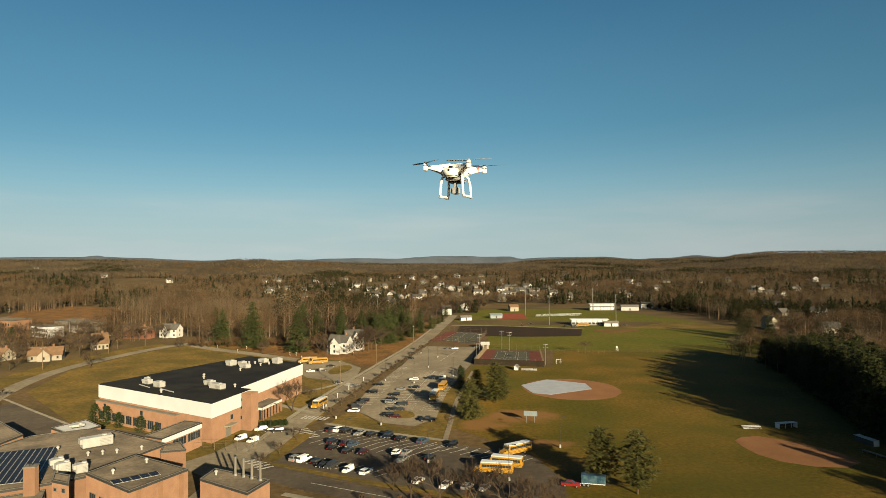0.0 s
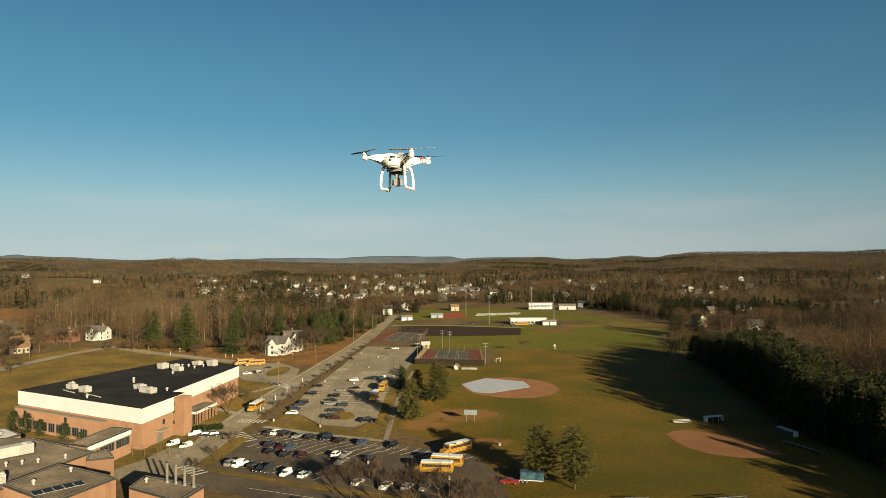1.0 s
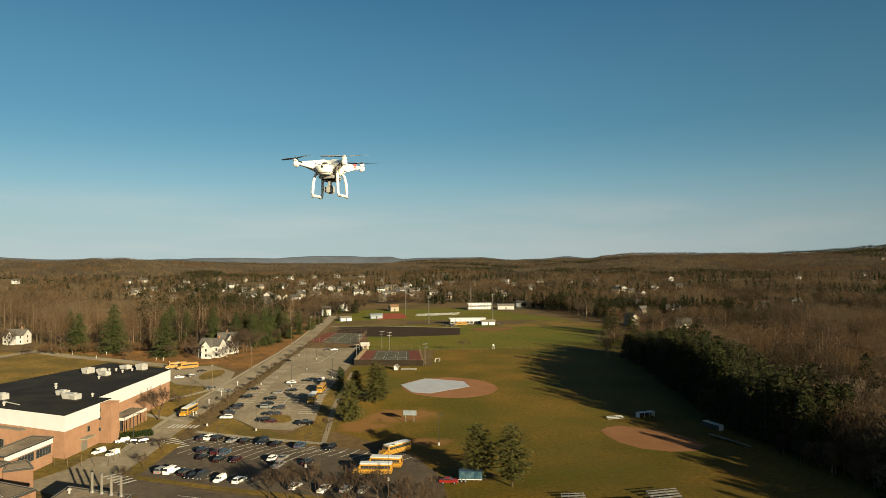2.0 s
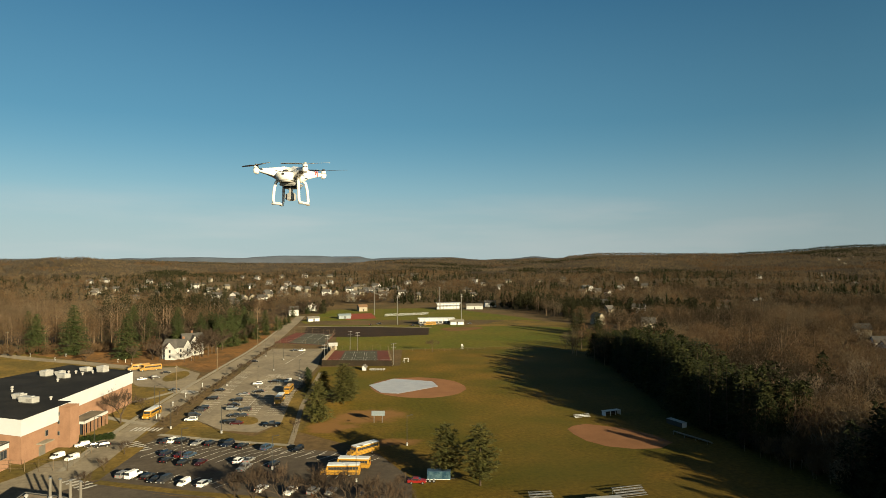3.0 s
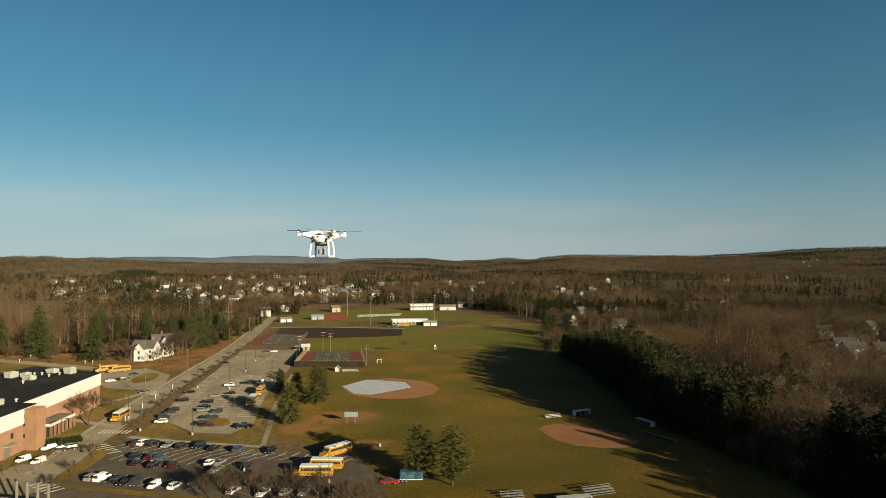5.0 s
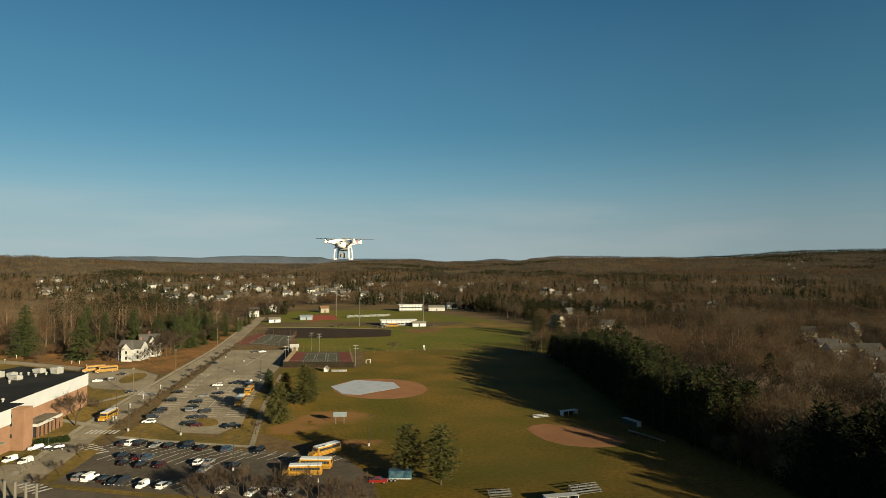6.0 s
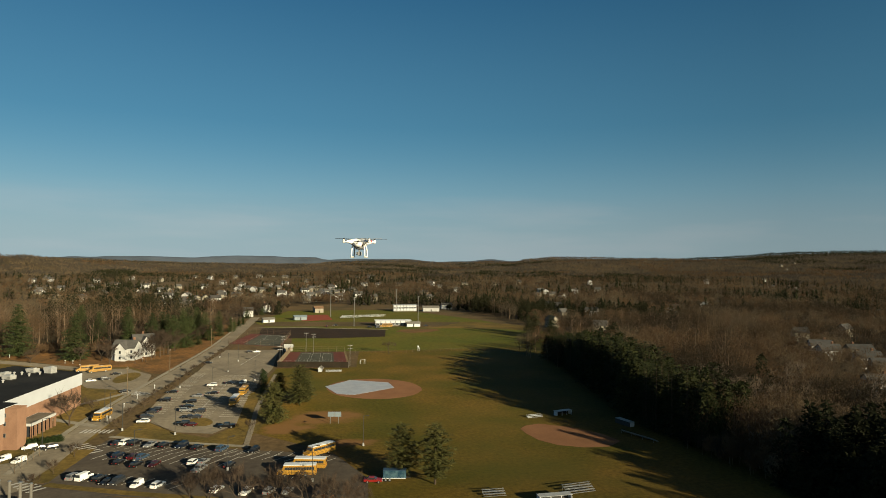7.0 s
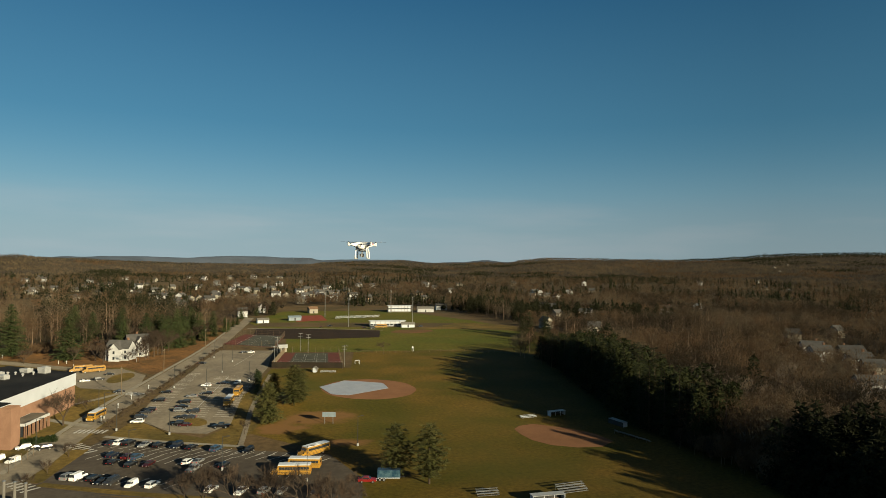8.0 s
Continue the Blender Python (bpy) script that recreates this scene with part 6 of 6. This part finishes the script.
post = lamp_post()
for i, (x, y, turn) in enumerate(((-19, 196.5, 20), (-12, 262, 80), (-7, 300, 80), (-24, 268, 80), (-3, 330, 80), (-26, 172, 0), (-4, 160, 0), (14.5, 147, 0), (-34, 205, 10), (-50.5, 190, 10), (30.5, 172, 10), (-43.6, 232, 10), (-40.2, 222, 10), (-12, 345, 80), (4, 276, 80))):
    m = pose(x, y, 0.05, 0, 0, turn)
    if i:
        copy_thing(post, m)
    else:
        post.matrix_basis = m


def field_light(h, label="tall pole with floodlights beside the courts"):
    p = empty("floodlight_pole", label, "light pole", "floodlight poles")
    part("pole", tube(bmesh.new(), (0, 0, -.2), (0, 0, h), h * 0.014, h * 0.009, 8), "steel", p)
    for k in range(2):
        part("crossarm", boxed(-1.3, 1.3, -.07, .07, h - 1.5 * k - .4, h - 1.5 * k - .25), "steel", p)
        for i in range(4):
            x = -1.1 + 0.73 * i
            part("floodlight", bevel(boxed(x - .16, x + .16, -.3, -.05, h - 1.5 * k - .3, h - 1.5 * k + .05), 0.04), "dark_metal", p)
    return p


short = field_light(10)
for i, (x, y, turn) in enumerate(((47.5, 304, 10), (35.7, 354, 10), (32.2, 360, 10), (15.6, 308, 10), (19, 346, 10))):
    m = pose(x, y, 0, 0, 0, turn)
    if i:
        copy_thing(short, m)
    else:
        short.matrix_basis = m
tall = field_light(22, "very tall stadium floodlight pole")
for i, (x, y) in enumerate(((79, 486), (131, 494), (140, 610), (72, 570))):
    m = pose(x, y, 0, 0, 0, 10)
    if i:
        copy_thing(tall, m)
    else:
        tall.matrix_basis = m


def utility_pole(h=10.5):
    p = empty("utility_pole", "weathered wooden utility pole with crossarm", "utility pole", "utility poles")
    part("pole", tube(bmesh.new(), (0, 0, -.3), (0, 0, h), 0.17, 0.11, 8), "wood_pole", p)
    part("crossarm", boxed(-1.2, 1.2, -.06, .06, h - .9, h - .75), "wood_pole", p)
    for x in (-1.05, -.4, .4, 1.05):
        part("insulator", tube(bmesh.new(), (x, 0, h - .75), (x, 0, h - .55), 0.06, 0.04, 6), "unit", p)
    return p


up = utility_pole()
for i, (x, y, turn) in enumerate(((-31.5, 306, 80), (-18, 388, 80), (-8, 455, 80), (-181, 352, 70), (-186, 302, 70), (-176, 384, 70), (-41, 258, 80), (-150, 400, 70), (-136, 404, 60))):
    m = pose(x, y, 0, 0, 0, turn)
    if i:
        copy_thing(up, m)
    else:
        up.matrix_basis = m


# ---- courts, diamonds and field furniture ----
def court(corners, inner, label):
    slab("tennis_court", corners, 0.07, "court_red", label, "tennis court")
    slab("court_surface", inner, 0.085, "court_green", "grey-green playing surface of the tennis court", "tennis court")


def lerp2(c, u, v):
    return mid(mid(c[0], c[1], u), mid(c[3], c[2], u), v)


C1 = [(14.5, 308), (46, 299), (51.5, 350), (23.5, 356)]
court(C1, [lerp2(C1, .2, .02), lerp2(C1, .8, .02), lerp2(C1, .8, .98), lerp2(C1, .2, .98)], "red and green tennis courts inside a fence")
C2 = [(-9, 400), (19.5, 379), (29, 436), (4, 449)]
court(C2, [lerp2(C2, .28, .02), lerp2(C2, .97, .02), lerp2(C2, .97, .98), lerp2(C2, .28, .98)], "older red and grey courts beyond the car park")
for C, n in ((C1, 3), (C2, 2)):
    segs = []
    for i in range(n):
        a, b = 0.22 + 0.56 * i / n + .02, 0.22 + 0.56 * (i + 1) / n - .02
        for v in (0.1, 0.5, 0.9):
            segs.append((lerp2(C, a, v), lerp2(C, b, v)))
        segs += [(lerp2(C, a, .1), lerp2(C, a, .9)), (lerp2(C, b, .1), lerp2(C, b, .9))]
    lines("court_lines", segs, 0.07, 0.10, "white court lines")


def chain_fence(points, h, spacing, label, screen="", rails=3, tone="steel"):
    f = empty("fence", label, "fence")
    post_mesh = finish("post", tube(bmesh.new(), (0, 0, -.1), (0, 0, h), 0.06, 0.05, 6), tone)
    for a, b in zip(points, points[1:]):
        a, b = Vector((*a, 0)), Vector((*b, 0))
        n = max(1, int((b - a).length / spacing))
        for i in range(n + 1):
            share("post", post_mesh, f, Matrix.Translation(a + (b - a) * i / n))
        for k in range(rails):
            z = Vector((0, 0, h * (k + 1) / rails - 0.03))
            part("rail", tube(bmesh.new(), a + z, b + z, 0.022, 0.022, 5), tone, f)
        if screen:
            e = (b - a).normalized()
            m = Matrix.Translation(a) @ Matrix.Rotation(math.atan2(e.y, e.x), 4, 'Z')
            part("windscreen", boxed(0, (b - a).length, -.09, -.06, 0.1, h * 0.85, m=m), screen, f, "windscreen cloth")
    return f


chain_fence([C1[0], C1[1]], 3.2, 4, "tall court fence with dark windscreen", "screen")
chain_fence([C1[1], C1[2], C1[3]], 3.2, 4, "tall brown fence round the tennis courts", "", 3, "wood_pole")
chain_fence([C1[3], C1[0]], 3.2, 4, "tall court fence with sunlit tan windscreen", "wood_pole", 3, "wood_pole")
chain_fence([C2[0], C2[1], C2[2], C2[3], C2[0]], 3.2, 4, "tall brown fence round the older courts", "", 3, "wood_pole")
chain_fence([(54, 348.5), (78, 342), (110, 341.5), (138, 330), (150, 325)], 1.5, 3.2, "low wooden post-and-rail fence across the field", "", 2, "wood_pole")
chain_fence([(-67, 173), (-51, 170.5), (-49.5, 184)], 2.8, 3, "tall chain-link fence of the service yard", "", 3, "wood_pole")


def infield_cover():
    t = empty("infield_tarp", "silver-grey tarpaulin laid over the infield", "tarpaulin")
    corners = [(30.3, 256.5), (42.0, 268.0), (56.2, 258.9), (56.2, 247.6), (38.9, 238.0), (32.9, 241.2)]
    rim = [mid(a, b, k / 8) for a, b in zip(corners, corners[1:] + corners[:1]) for k in range(8)]
    cx, cy = sum(x for x, y in rim) / len(rim), sum(y for x, y in rim) / len(rim)
    bm = bmesh.new()
    rows = []
    for r in range(1, 11):
        row = []
        for x, y in rim:
            px, py = mid((cx, cy), (x, y), r / 10)
            row.append(bm.verts.new((px, py, 0.10 + 0.12 * abs(noise.noise((px * 0.35, py * 0.35, 2))))))
        rows.append(row)
    n = len(rim)
    bm.faces.new(rows[0])
    for a, b in zip(rows, rows[1:]):
        for i in range(n):
            bm.faces.new((a[i], a[(i + 1) % n], b[(i + 1) % n], b[i]))
    bmesh.ops.recalc_face_normals(bm, faces=bm.faces[:])
    bmesh.ops.solidify(bm, geom=bm.faces[:], thickness=0.03)
    part("sheet", bm, "tarp", t)


infield_cover()


def score_board():
    s = empty("scoreboard", "pale blue scoreboard on two steel posts", "scoreboard")
    for x in (-1.6, 1.6):
        part("post", boxed(x - .12, x + .12, -.12, .12, -.1, 3.0), "steel", s)
    part("panel", bevel(boxed(-2.6, 2.6, -.2, .2, 2.7, 4.6), 0.04), "board", s)
    part("divider", boxed(-.12, .12, -.24, -.19, 2.7, 4.6), "steel", s)
    s.matrix_basis = pose(26.2, 198, 0, 0, 0, -14) @ Matrix.Scale(0.78, 4)


score_board()


def dugout(x, y, turn, w, label):
    d = empty("dugout", label, "dugout", "dugouts")
    part("roof", bevel(boxed(-w / 2 - .15, w / 2 + .15, -1.5, 1.35, 2.35, 2.5), 0.04), "unit", d)
    part("back_wall", boxed(-w / 2, w / 2, 1.1, 1.3, 0, 2.35), "dark_metal", d)
    for x0 in (-w / 2, w / 2 - .15):
        part("side_wall", boxed(x0, x0 + .15, -1.2, 1.1, 0, 2.35), "white", d)
    for i in range(4):
        c = -w / 2 + .1 + (w - .2) * i / 3
        part("post", boxed(c - .06, c + .06, -1.45, -1.33, 0, 2.35), "white", d)
    part("bench", boxed(-w / 2 + .3, w / 2 - .3, 0.5, 0.95, 0.4, 0.48), "wood_pole", d)
    d.matrix_basis = pose(x, y, 0.02, 0, 0, turn) @ Matrix.Diagonal((0.85, 0.7, 0.6, 1))


dugout(99.8, 190.5, 10, 7.0, "white-roofed baseball dugout at the field's edge")
dugout(112.5, 174, 100, 7.5, "grey dugout in the shade of the pines")
dugout(62, 121.5, -3, 8.5, "white-framed dugout beside the lower field")


def bleacher(x, y, turn, w, rows, label, mat_name="steel"):
    b = empty("bleachers", label, "bleachers", "bleachers")
    for i in range(rows):
        part("seat_plank", boxed(-w / 2, w / 2, 0.7 * i, 0.7 * i + .3, 0.40 + .3 * i, 0.45 + .3 * i), mat_name, b)
        part("foot_plank", boxed(-w / 2, w / 2, 0.7 * i - .35, 0.7 * i - .05, 0.12 + .3 * i, 0.17 + .3 * i), mat_name, b)
    for k in range(4):
        c = -w / 2 + .2 + (w - .4) * k / 3
        bm = bmesh.new()
        tube(bm, (c, 0, 0), (c, 0.7 * rows, 0.3 * rows + .1), 0.05, 0.05, 5)
        tube(bm, (c, 0.7 * rows - .4, 0), (c, 0.7 * rows - .4, 0.3 * rows), 0.05, 0.05, 5)
        part("frame", bm, "steel", b)
    b.matrix_basis = pose(x, y, 0.02, 0, 0, turn)


bleacher(109, 160, 105, 12, 3, "long low aluminium bleachers in the pine's shade")
bleacher(89.5, 189.6, 5, 5.5, 2, "small aluminium bench beside the dugout", "white")
bleacher(70, 124.5, 3, 7, 4, "aluminium bleachers beside the lower dugout")
bleacher(51, 127.5, -5, 5, 3, "aluminium bleachers beside the lower field")
bleacher(38, 290, -12, 7, 2, "low white bench by the courts", "white")
bleacher(98, 560, 190, 40, 8, "long aluminium stadium bleachers", "white")


def small_shed(x, y, turn, w, d, h, wall, roof, label):
    s = gable_house("shed", w, d, h, h * 0.45, wall, roof, label, 0, None, 1, 1)
    tagged(s, label, "shed", "sheds")
    s.matrix_basis = pose(x, y, 0.02, 0, 0, turn)


small_shed(32.5, 292, 70, 2.2, 1.6, 1.6, "white", "coping", "small white shed by the baseball field")
small_shed(23, 362, 0, 4, 3.6, 2.4, "siding_tan", "siding", "open white pavilion between the courts")
small_shed(66.5, 617, 10, 8, 7, 4.2, "siding_tan", "shingle_tan", "tan barn behind the stadium")
small_shed(18, 528, 15, 9, 4, 2.6, "white", "coping", "low white building by the road")
small_shed(44, 546, 5, 10, 6, 2.6, "board", "board", "low blue-grey pavilion by the stadium")
small_shed(3, 585, 5, 8, 7, 5.5, "siding", "shingle", "white house at the end of the road")


def goal_frame(x, y, turn):
    g = empty("goal_frame", "small white tube goal frame beside the courts", "goal")
    for s in (-1, 1):
        part("post", tube(bmesh.new(), (s * 1.2, 0, 0), (s * 1.2, 0, 1.9), 0.09, 0.09, 8), "white", g)
        part("stay", tube(bmesh.new(), (s * 1.2, 0, 1.9), (s * 1.2, 1.3, 0.05), 0.06, 0.06, 6), "white", g)
    part("crossbar", tube(bmesh.new(), (-1.28, 0, 1.9), (1.28, 0, 1.9), 0.09, 0.09, 8), "white", g)
    g.matrix_basis = pose(x, y, 0.02, 0, 0, turn)


goal_frame(54.5, 309, 20)


def marker_post(h=1.3):
    p = empty("marker_post", "short white marker post in the leaf litter", "marker post", "marker posts")
    part("post", tube(bmesh.new(), (0, 0, -.1), (0, 0, h), 0.09, 0.08, 8), "white", p)
    part("cap", tube(bmesh.new(), (0, 0, h), (0, 0, h + 0.28), 0.24, 0.2, 8), "white", p)
    return p


marker = marker_post()
for i, (x, y) in enumerate(((-111.9, 354), (-129.4, 373), (-111, 367), (-80.5, 341), (-77, 340), (-71.3, 327), (-47, 340), (-38.5, 236), (-40.5, 219), (-36.5, 250), (-33, 268))):
    if i:
        copy_thing(marker, pose(x, y, 0.05))
    else:
        marker.matrix_basis = pose(x, y, 0.05)


def watch_chair():
    c = empty("umpire_chair", "tall white chair beside the field fence", "chair")
    for x in (-.35, .35):
        for y in (-.35, .35):
            part("leg", tube(bmesh.new(), (x * 1.3, y * 1.3, 0), (x, y, 1.9), 0.06, 0.05, 6), "white", c)
    part("seat", bevel(boxed(-.45, .45, -.45, .45, 1.85, 1.95), 0.03), "white", c)
    part("backrest", bevel(boxed(-.45, .45, .36, .44, 1.95, 2.7), 0.03), "white", c)
    c.matrix_basis = pose(92.4, 347, 0.02, 0, 0, 10)


watch_chair()


def grandstand(x, y, turn, w, h, label, low, high, bays):
    g = empty("grandstand", label, "grandstand")
    part("back_wall", boxed(-w / 2, w / 2, 0, 0.3, 0.8, h), "white", g)
    part("roof", bevel(boxed(-w / 2 - .5, w / 2 + .5, -1, 6, h, h + .4), 0.05), "white", g)
    for i in range(8):
        c = -w / 2 + .4 + (w - .8) * i / 7
        part("post", boxed(c - .15, c + .15, -.3, 0.0, 0, h), "coping", g)
    for i in range(6):
        part("step", boxed(-w / 2, w / 2, 0.4 + .8 * i, 1.2 + .8 * i, 0, 2.8 - .4 * i), "coping", g)
    bm_w = finish("opening", boxed(-0.42 * w / bays, 0.42 * w / bays, -.06, .1, low, high), "glass")
    for i in range(bays):
        share("opening", bm_w, g, pose(-w / 2 + w * (i + .5) / bays, 0, 0))
    g.matrix_basis = pose(x, y, 0.02, 0, 0, turn)


grandstand(108, 481, -6, 27, 4.2, "long white grandstand with dark openings", 1.0, 2.2, 9)
grandstand(150, 615, -3, 23, 6.0, "tall white press stand behind the far field", 3.0, 4.1, 14)
small_shed(122, 474, -4, 10, 3, 2.6, "white", "coping", "low white equipment shed by the grandstand")
small_shed(176, 615, -8, 16, 6, 3.6, "siding", "coping", "white building beside the stadium")
small_shed(200, 640, -8, 11, 7, 4.4, "siding", "shingle", "white house beside the stadium")
slab("running_track", [(44, 532), (70, 540), (72, 592), (52, 590)], 0.06, "track", "red running track surface", "running track")
slab("gravel_lot", [(10, 500), (42, 492), (140, 470), (170, 500), (80, 520), (20, 530)], 0.045, "litter", "gravelly ground before the stadium", "gravel ground")


# ---- the flats and works far left ----
def works(x, y, turn, w, d, h, wall, label, cols, rows):
    b = empty("office_block", label, "building", "buildings by the west road")
    block(b, [(-w / 2, -d / 2), (w / 2, -d / 2), (w / 2, d / 2), (-w / 2, d / 2)], 0, h, wall, "gravel_roof")
    m = wall_frame((-w / 2, -d / 2), (w / 2, -d / 2))
    for j in range(rows):
        for i in range(cols):
            window(b, m, w * (i + .5) / cols - .9, 1.2 + (h - 1.6) * j / rows, 1.8, 1.7, 2)
    b.matrix_basis = pose(x, y, 0, 0, 0, turn)


works(-298, 446, -32, 34, 14, 11, "brick_pale", "long brick works building with rows of windows", 10, 3)
works(-264, 434, -30, 20, 11, 7.5, "white", "white flat-roofed office block with dark windows", 8, 2)
works(-268, 480, -28, 40, 14, 6.5, "coping", "grey low industrial shed", 6, 1)


# ---- the drone in the air ----
def build_drone():
    d = empty("drone", "white quadcopter drone with camera and landing legs flying", "drone")
    arm = 0.1235
    bm = bmesh.new()
    # shell: stacked cross sections that reach out to the four motors
    rows = []
    steps = 96
    for z, core, reach, sharp in ((-0.036, 0.050, 0.050, 2.0), (-0.026, 0.064, 0.090, 6.0), (-0.010, 0.068, 0.160, 15.0), (-0.002, 0.068, 0.180, 20.0), (0.006, 0.062, 0.166, 20.0), (0.017, 0.050, 0.085, 8.0), (0.026, 0.030, 0.032, 2.0)):
        ring = []
        for i in range(steps):
            a = 2 * math.pi * i / steps
            k = max(0.0, abs(math.sin(2 * a))) ** sharp
            r = core + (reach - core) * k
            ring.append(bm.verts.new((r * math.cos(a), r * math.sin(a), z + 0.020 * k)))
        rows.append(ring)
    for p, q in zip(rows, rows[1:]):
        for i in range(steps):
            bm.faces.new((p[i], p[(i + 1) % steps], q[(i + 1) % steps], q[i]))
    bm.faces.new(rows[0][::-1])
    bm.faces.new(rows[-1])
    part("shell", bm, "drone_white", d, "glossy white plastic shell", True)
    part("battery", bevel(boxed(-.038, .038, -.098, -.03, -.034, .010), .006, 2), "drone_white", d, "", True)
    part("battery_button", tube(bmesh.new(), (0, -.097, .000), (0, -.0985, .000), .007, .007, 10), "drone_dark", d)
    part("top_vent", bevel(boxed(-.012, .012, -.074, -.055, .010, .024), .003), "drone_dark", d)
    part("belly", bevel(boxed(-.045, .045, -.05, .06, -.050, -.035), .006, 2), "drone_grey", d)
    blades = bmesh.new()
    for s in (-1, 1):
        vs = []
        for x, w, t in ((0.008, .006, .000), (0.03, .0125, .002), (0.07, .011, .003), (0.112, .006, .004), (0.119, .002, .004)):
            vs.append([blades.verts.new((s * x, s * y, z + t)) for y, z in ((-w, .0008), (w, .0030), (w, .0040), (-w, .0018))])
        for p, q in zip(vs, vs[1:]):
            for k in range(4):
                blades.faces.new((p[k], p[(k + 1) % 4], q[(k + 1) % 4], q[k]))
        blades.faces.new(vs[0])
        blades.faces.new(vs[-1][::-1])
    tube(blades, (0, 0, 0), (0, 0, .009), .009, .007, 10)
    bmesh.ops.recalc_face_normals(blades, faces=blades.faces[:])
    blade_mesh = finish("propeller", blades, "drone_grey")
    dark_blades = blade_mesh.copy()
    dark_blades.materials.clear()
    dark_blades.materials.append(M["drone_dark"])
    for i, (sx, sy, turn) in enumerate(((1, 1, 12), (-1, 1, 60), (-1, -1, 150), (1, -1, 5))):
        x, y = sx * arm, sy * arm
        motor = part("motor", tube(bmesh.new(), (x, y, .018), (x, y, .037), .0120, .0120, 14), "drone_white", d)
        part("motor_gap", tube(bmesh.new(), (x, y, .0250), (x, y, .0280), .0124, .0124, 14), "drone_dark", motor)
        part("motor_pod", tube(bmesh.new(), (x, y, .004), (x, y, .019), .012, .0145, 14), "drone_white", d)
        share("propeller", dark_blades if i < 3 else blade_mesh, d, pose(x, y, .038, 0, 0, turn))
        part("arm_lamp", bevel(boxed(x * .98 - .008, x * .98 + .008, y * .98 - .008, y * .98 + .008, -.002, .005), .002), "drone_grey", d)
    for k in (0.070, 0.079):
        m = Matrix.Rotation(radians(45), 4, 'Z') @ Matrix.Translation((k + 0.055, 0, 0.004))
        part("arm_stripe", boxed(-.0028, .0028, -.0150, .0150, .000, .028, m=m), "drone_red", d)
        m = Matrix.Rotation(radians(135), 4, 'Z') @ Matrix.Translation((k + 0.055, 0, 0.004))
        part("arm_stripe", boxed(-.0028, .0028, -.0150, .0150, .000, .028, m=m), "drone_red", d)
    # two landing legs, each one bent loop
    for s in (-1, 1):
        side_pts = [(s * .046, .034, -.018), (s * .058, .046, -.034), (s * .063, .056, -.070), (s * .066, .060, -.120), (s * .067, .052, -.134)]
        pts = [Vector(p) for p in side_pts] + [Vector((x, -y, z)) for x, y, z in side_pts[::-1]]
        bm = bmesh.new()
        loops = []
        for i, p in enumerate(pts):
            d0 = (pts[min(i + 1, len(pts) - 1)] - pts[max(i - 1, 0)]).normalized()
            u = Vector((1, 0, 0)) - d0 * d0.x
            u.normalize()
            v = d0.cross(u)
            loops.append([bm.verts.new(p + u * .0072 * math.cos(k * math.pi / 4) + v * .0072 * math.sin(k * math.pi / 4)) for k in range(8)])
        for a, b in zip(loops, loops[1:]):
            for k in range(8):
                bm.faces.new((a[k], a[(k + 1) % 8], b[(k + 1) % 8], b[k]))
        bm.faces.new(loops[0])
        bm.faces.new(loops[-1][::-1])
        bmesh.ops.recalc_face_normals(bm, faces=bm.faces[:])
        leg = part("landing_leg", bm, "drone_white", d, "", True)
        for y0 in (-.048, .048):
            part("foot_pad", bevel(boxed(s * .070 - .007, s * .070 + .007, y0 - .012, y0 + .012, -.143, -.135), .002), "drone_grey", leg)
    # camera on its gimbal
    part("gimbal_plate", bevel(boxed(-.036, .036, -.02, .05, -.060, -.052), .003), "drone_dark", d)
    for x in (-.026, .026):
        for y in (-.01, .04):
            part("damper", tube(bmesh.new(), (x, y, -.052), (x, y, -.040), .006, .006, 8), "drone_dark", d)
    part("gimbal_arm", bevel(boxed(-.006, .006, -.012, .012, -.098, -.058), .002), "drone_grey", d)
    part("gimbal_motor", tube(bmesh.new(), (-.030, .012, -.100), (-.016, .012, -.100), .0145, .0145, 14), "drone_grey", d)
    c = part("camera", bevel(boxed(-.018, .020, -.014, .024, -.121, -.082), .005, 2), "drone_grey", d)
    part("lens", tube(bmesh.new(), (.001, .022, -.101), (.001, .034, -.101), .0135, .0125, 16), "drone_dark", c)
    d.matrix_basis = pose(0.071, 3.528, 50.471, 0, 0, -23)
    return d


build_drone()
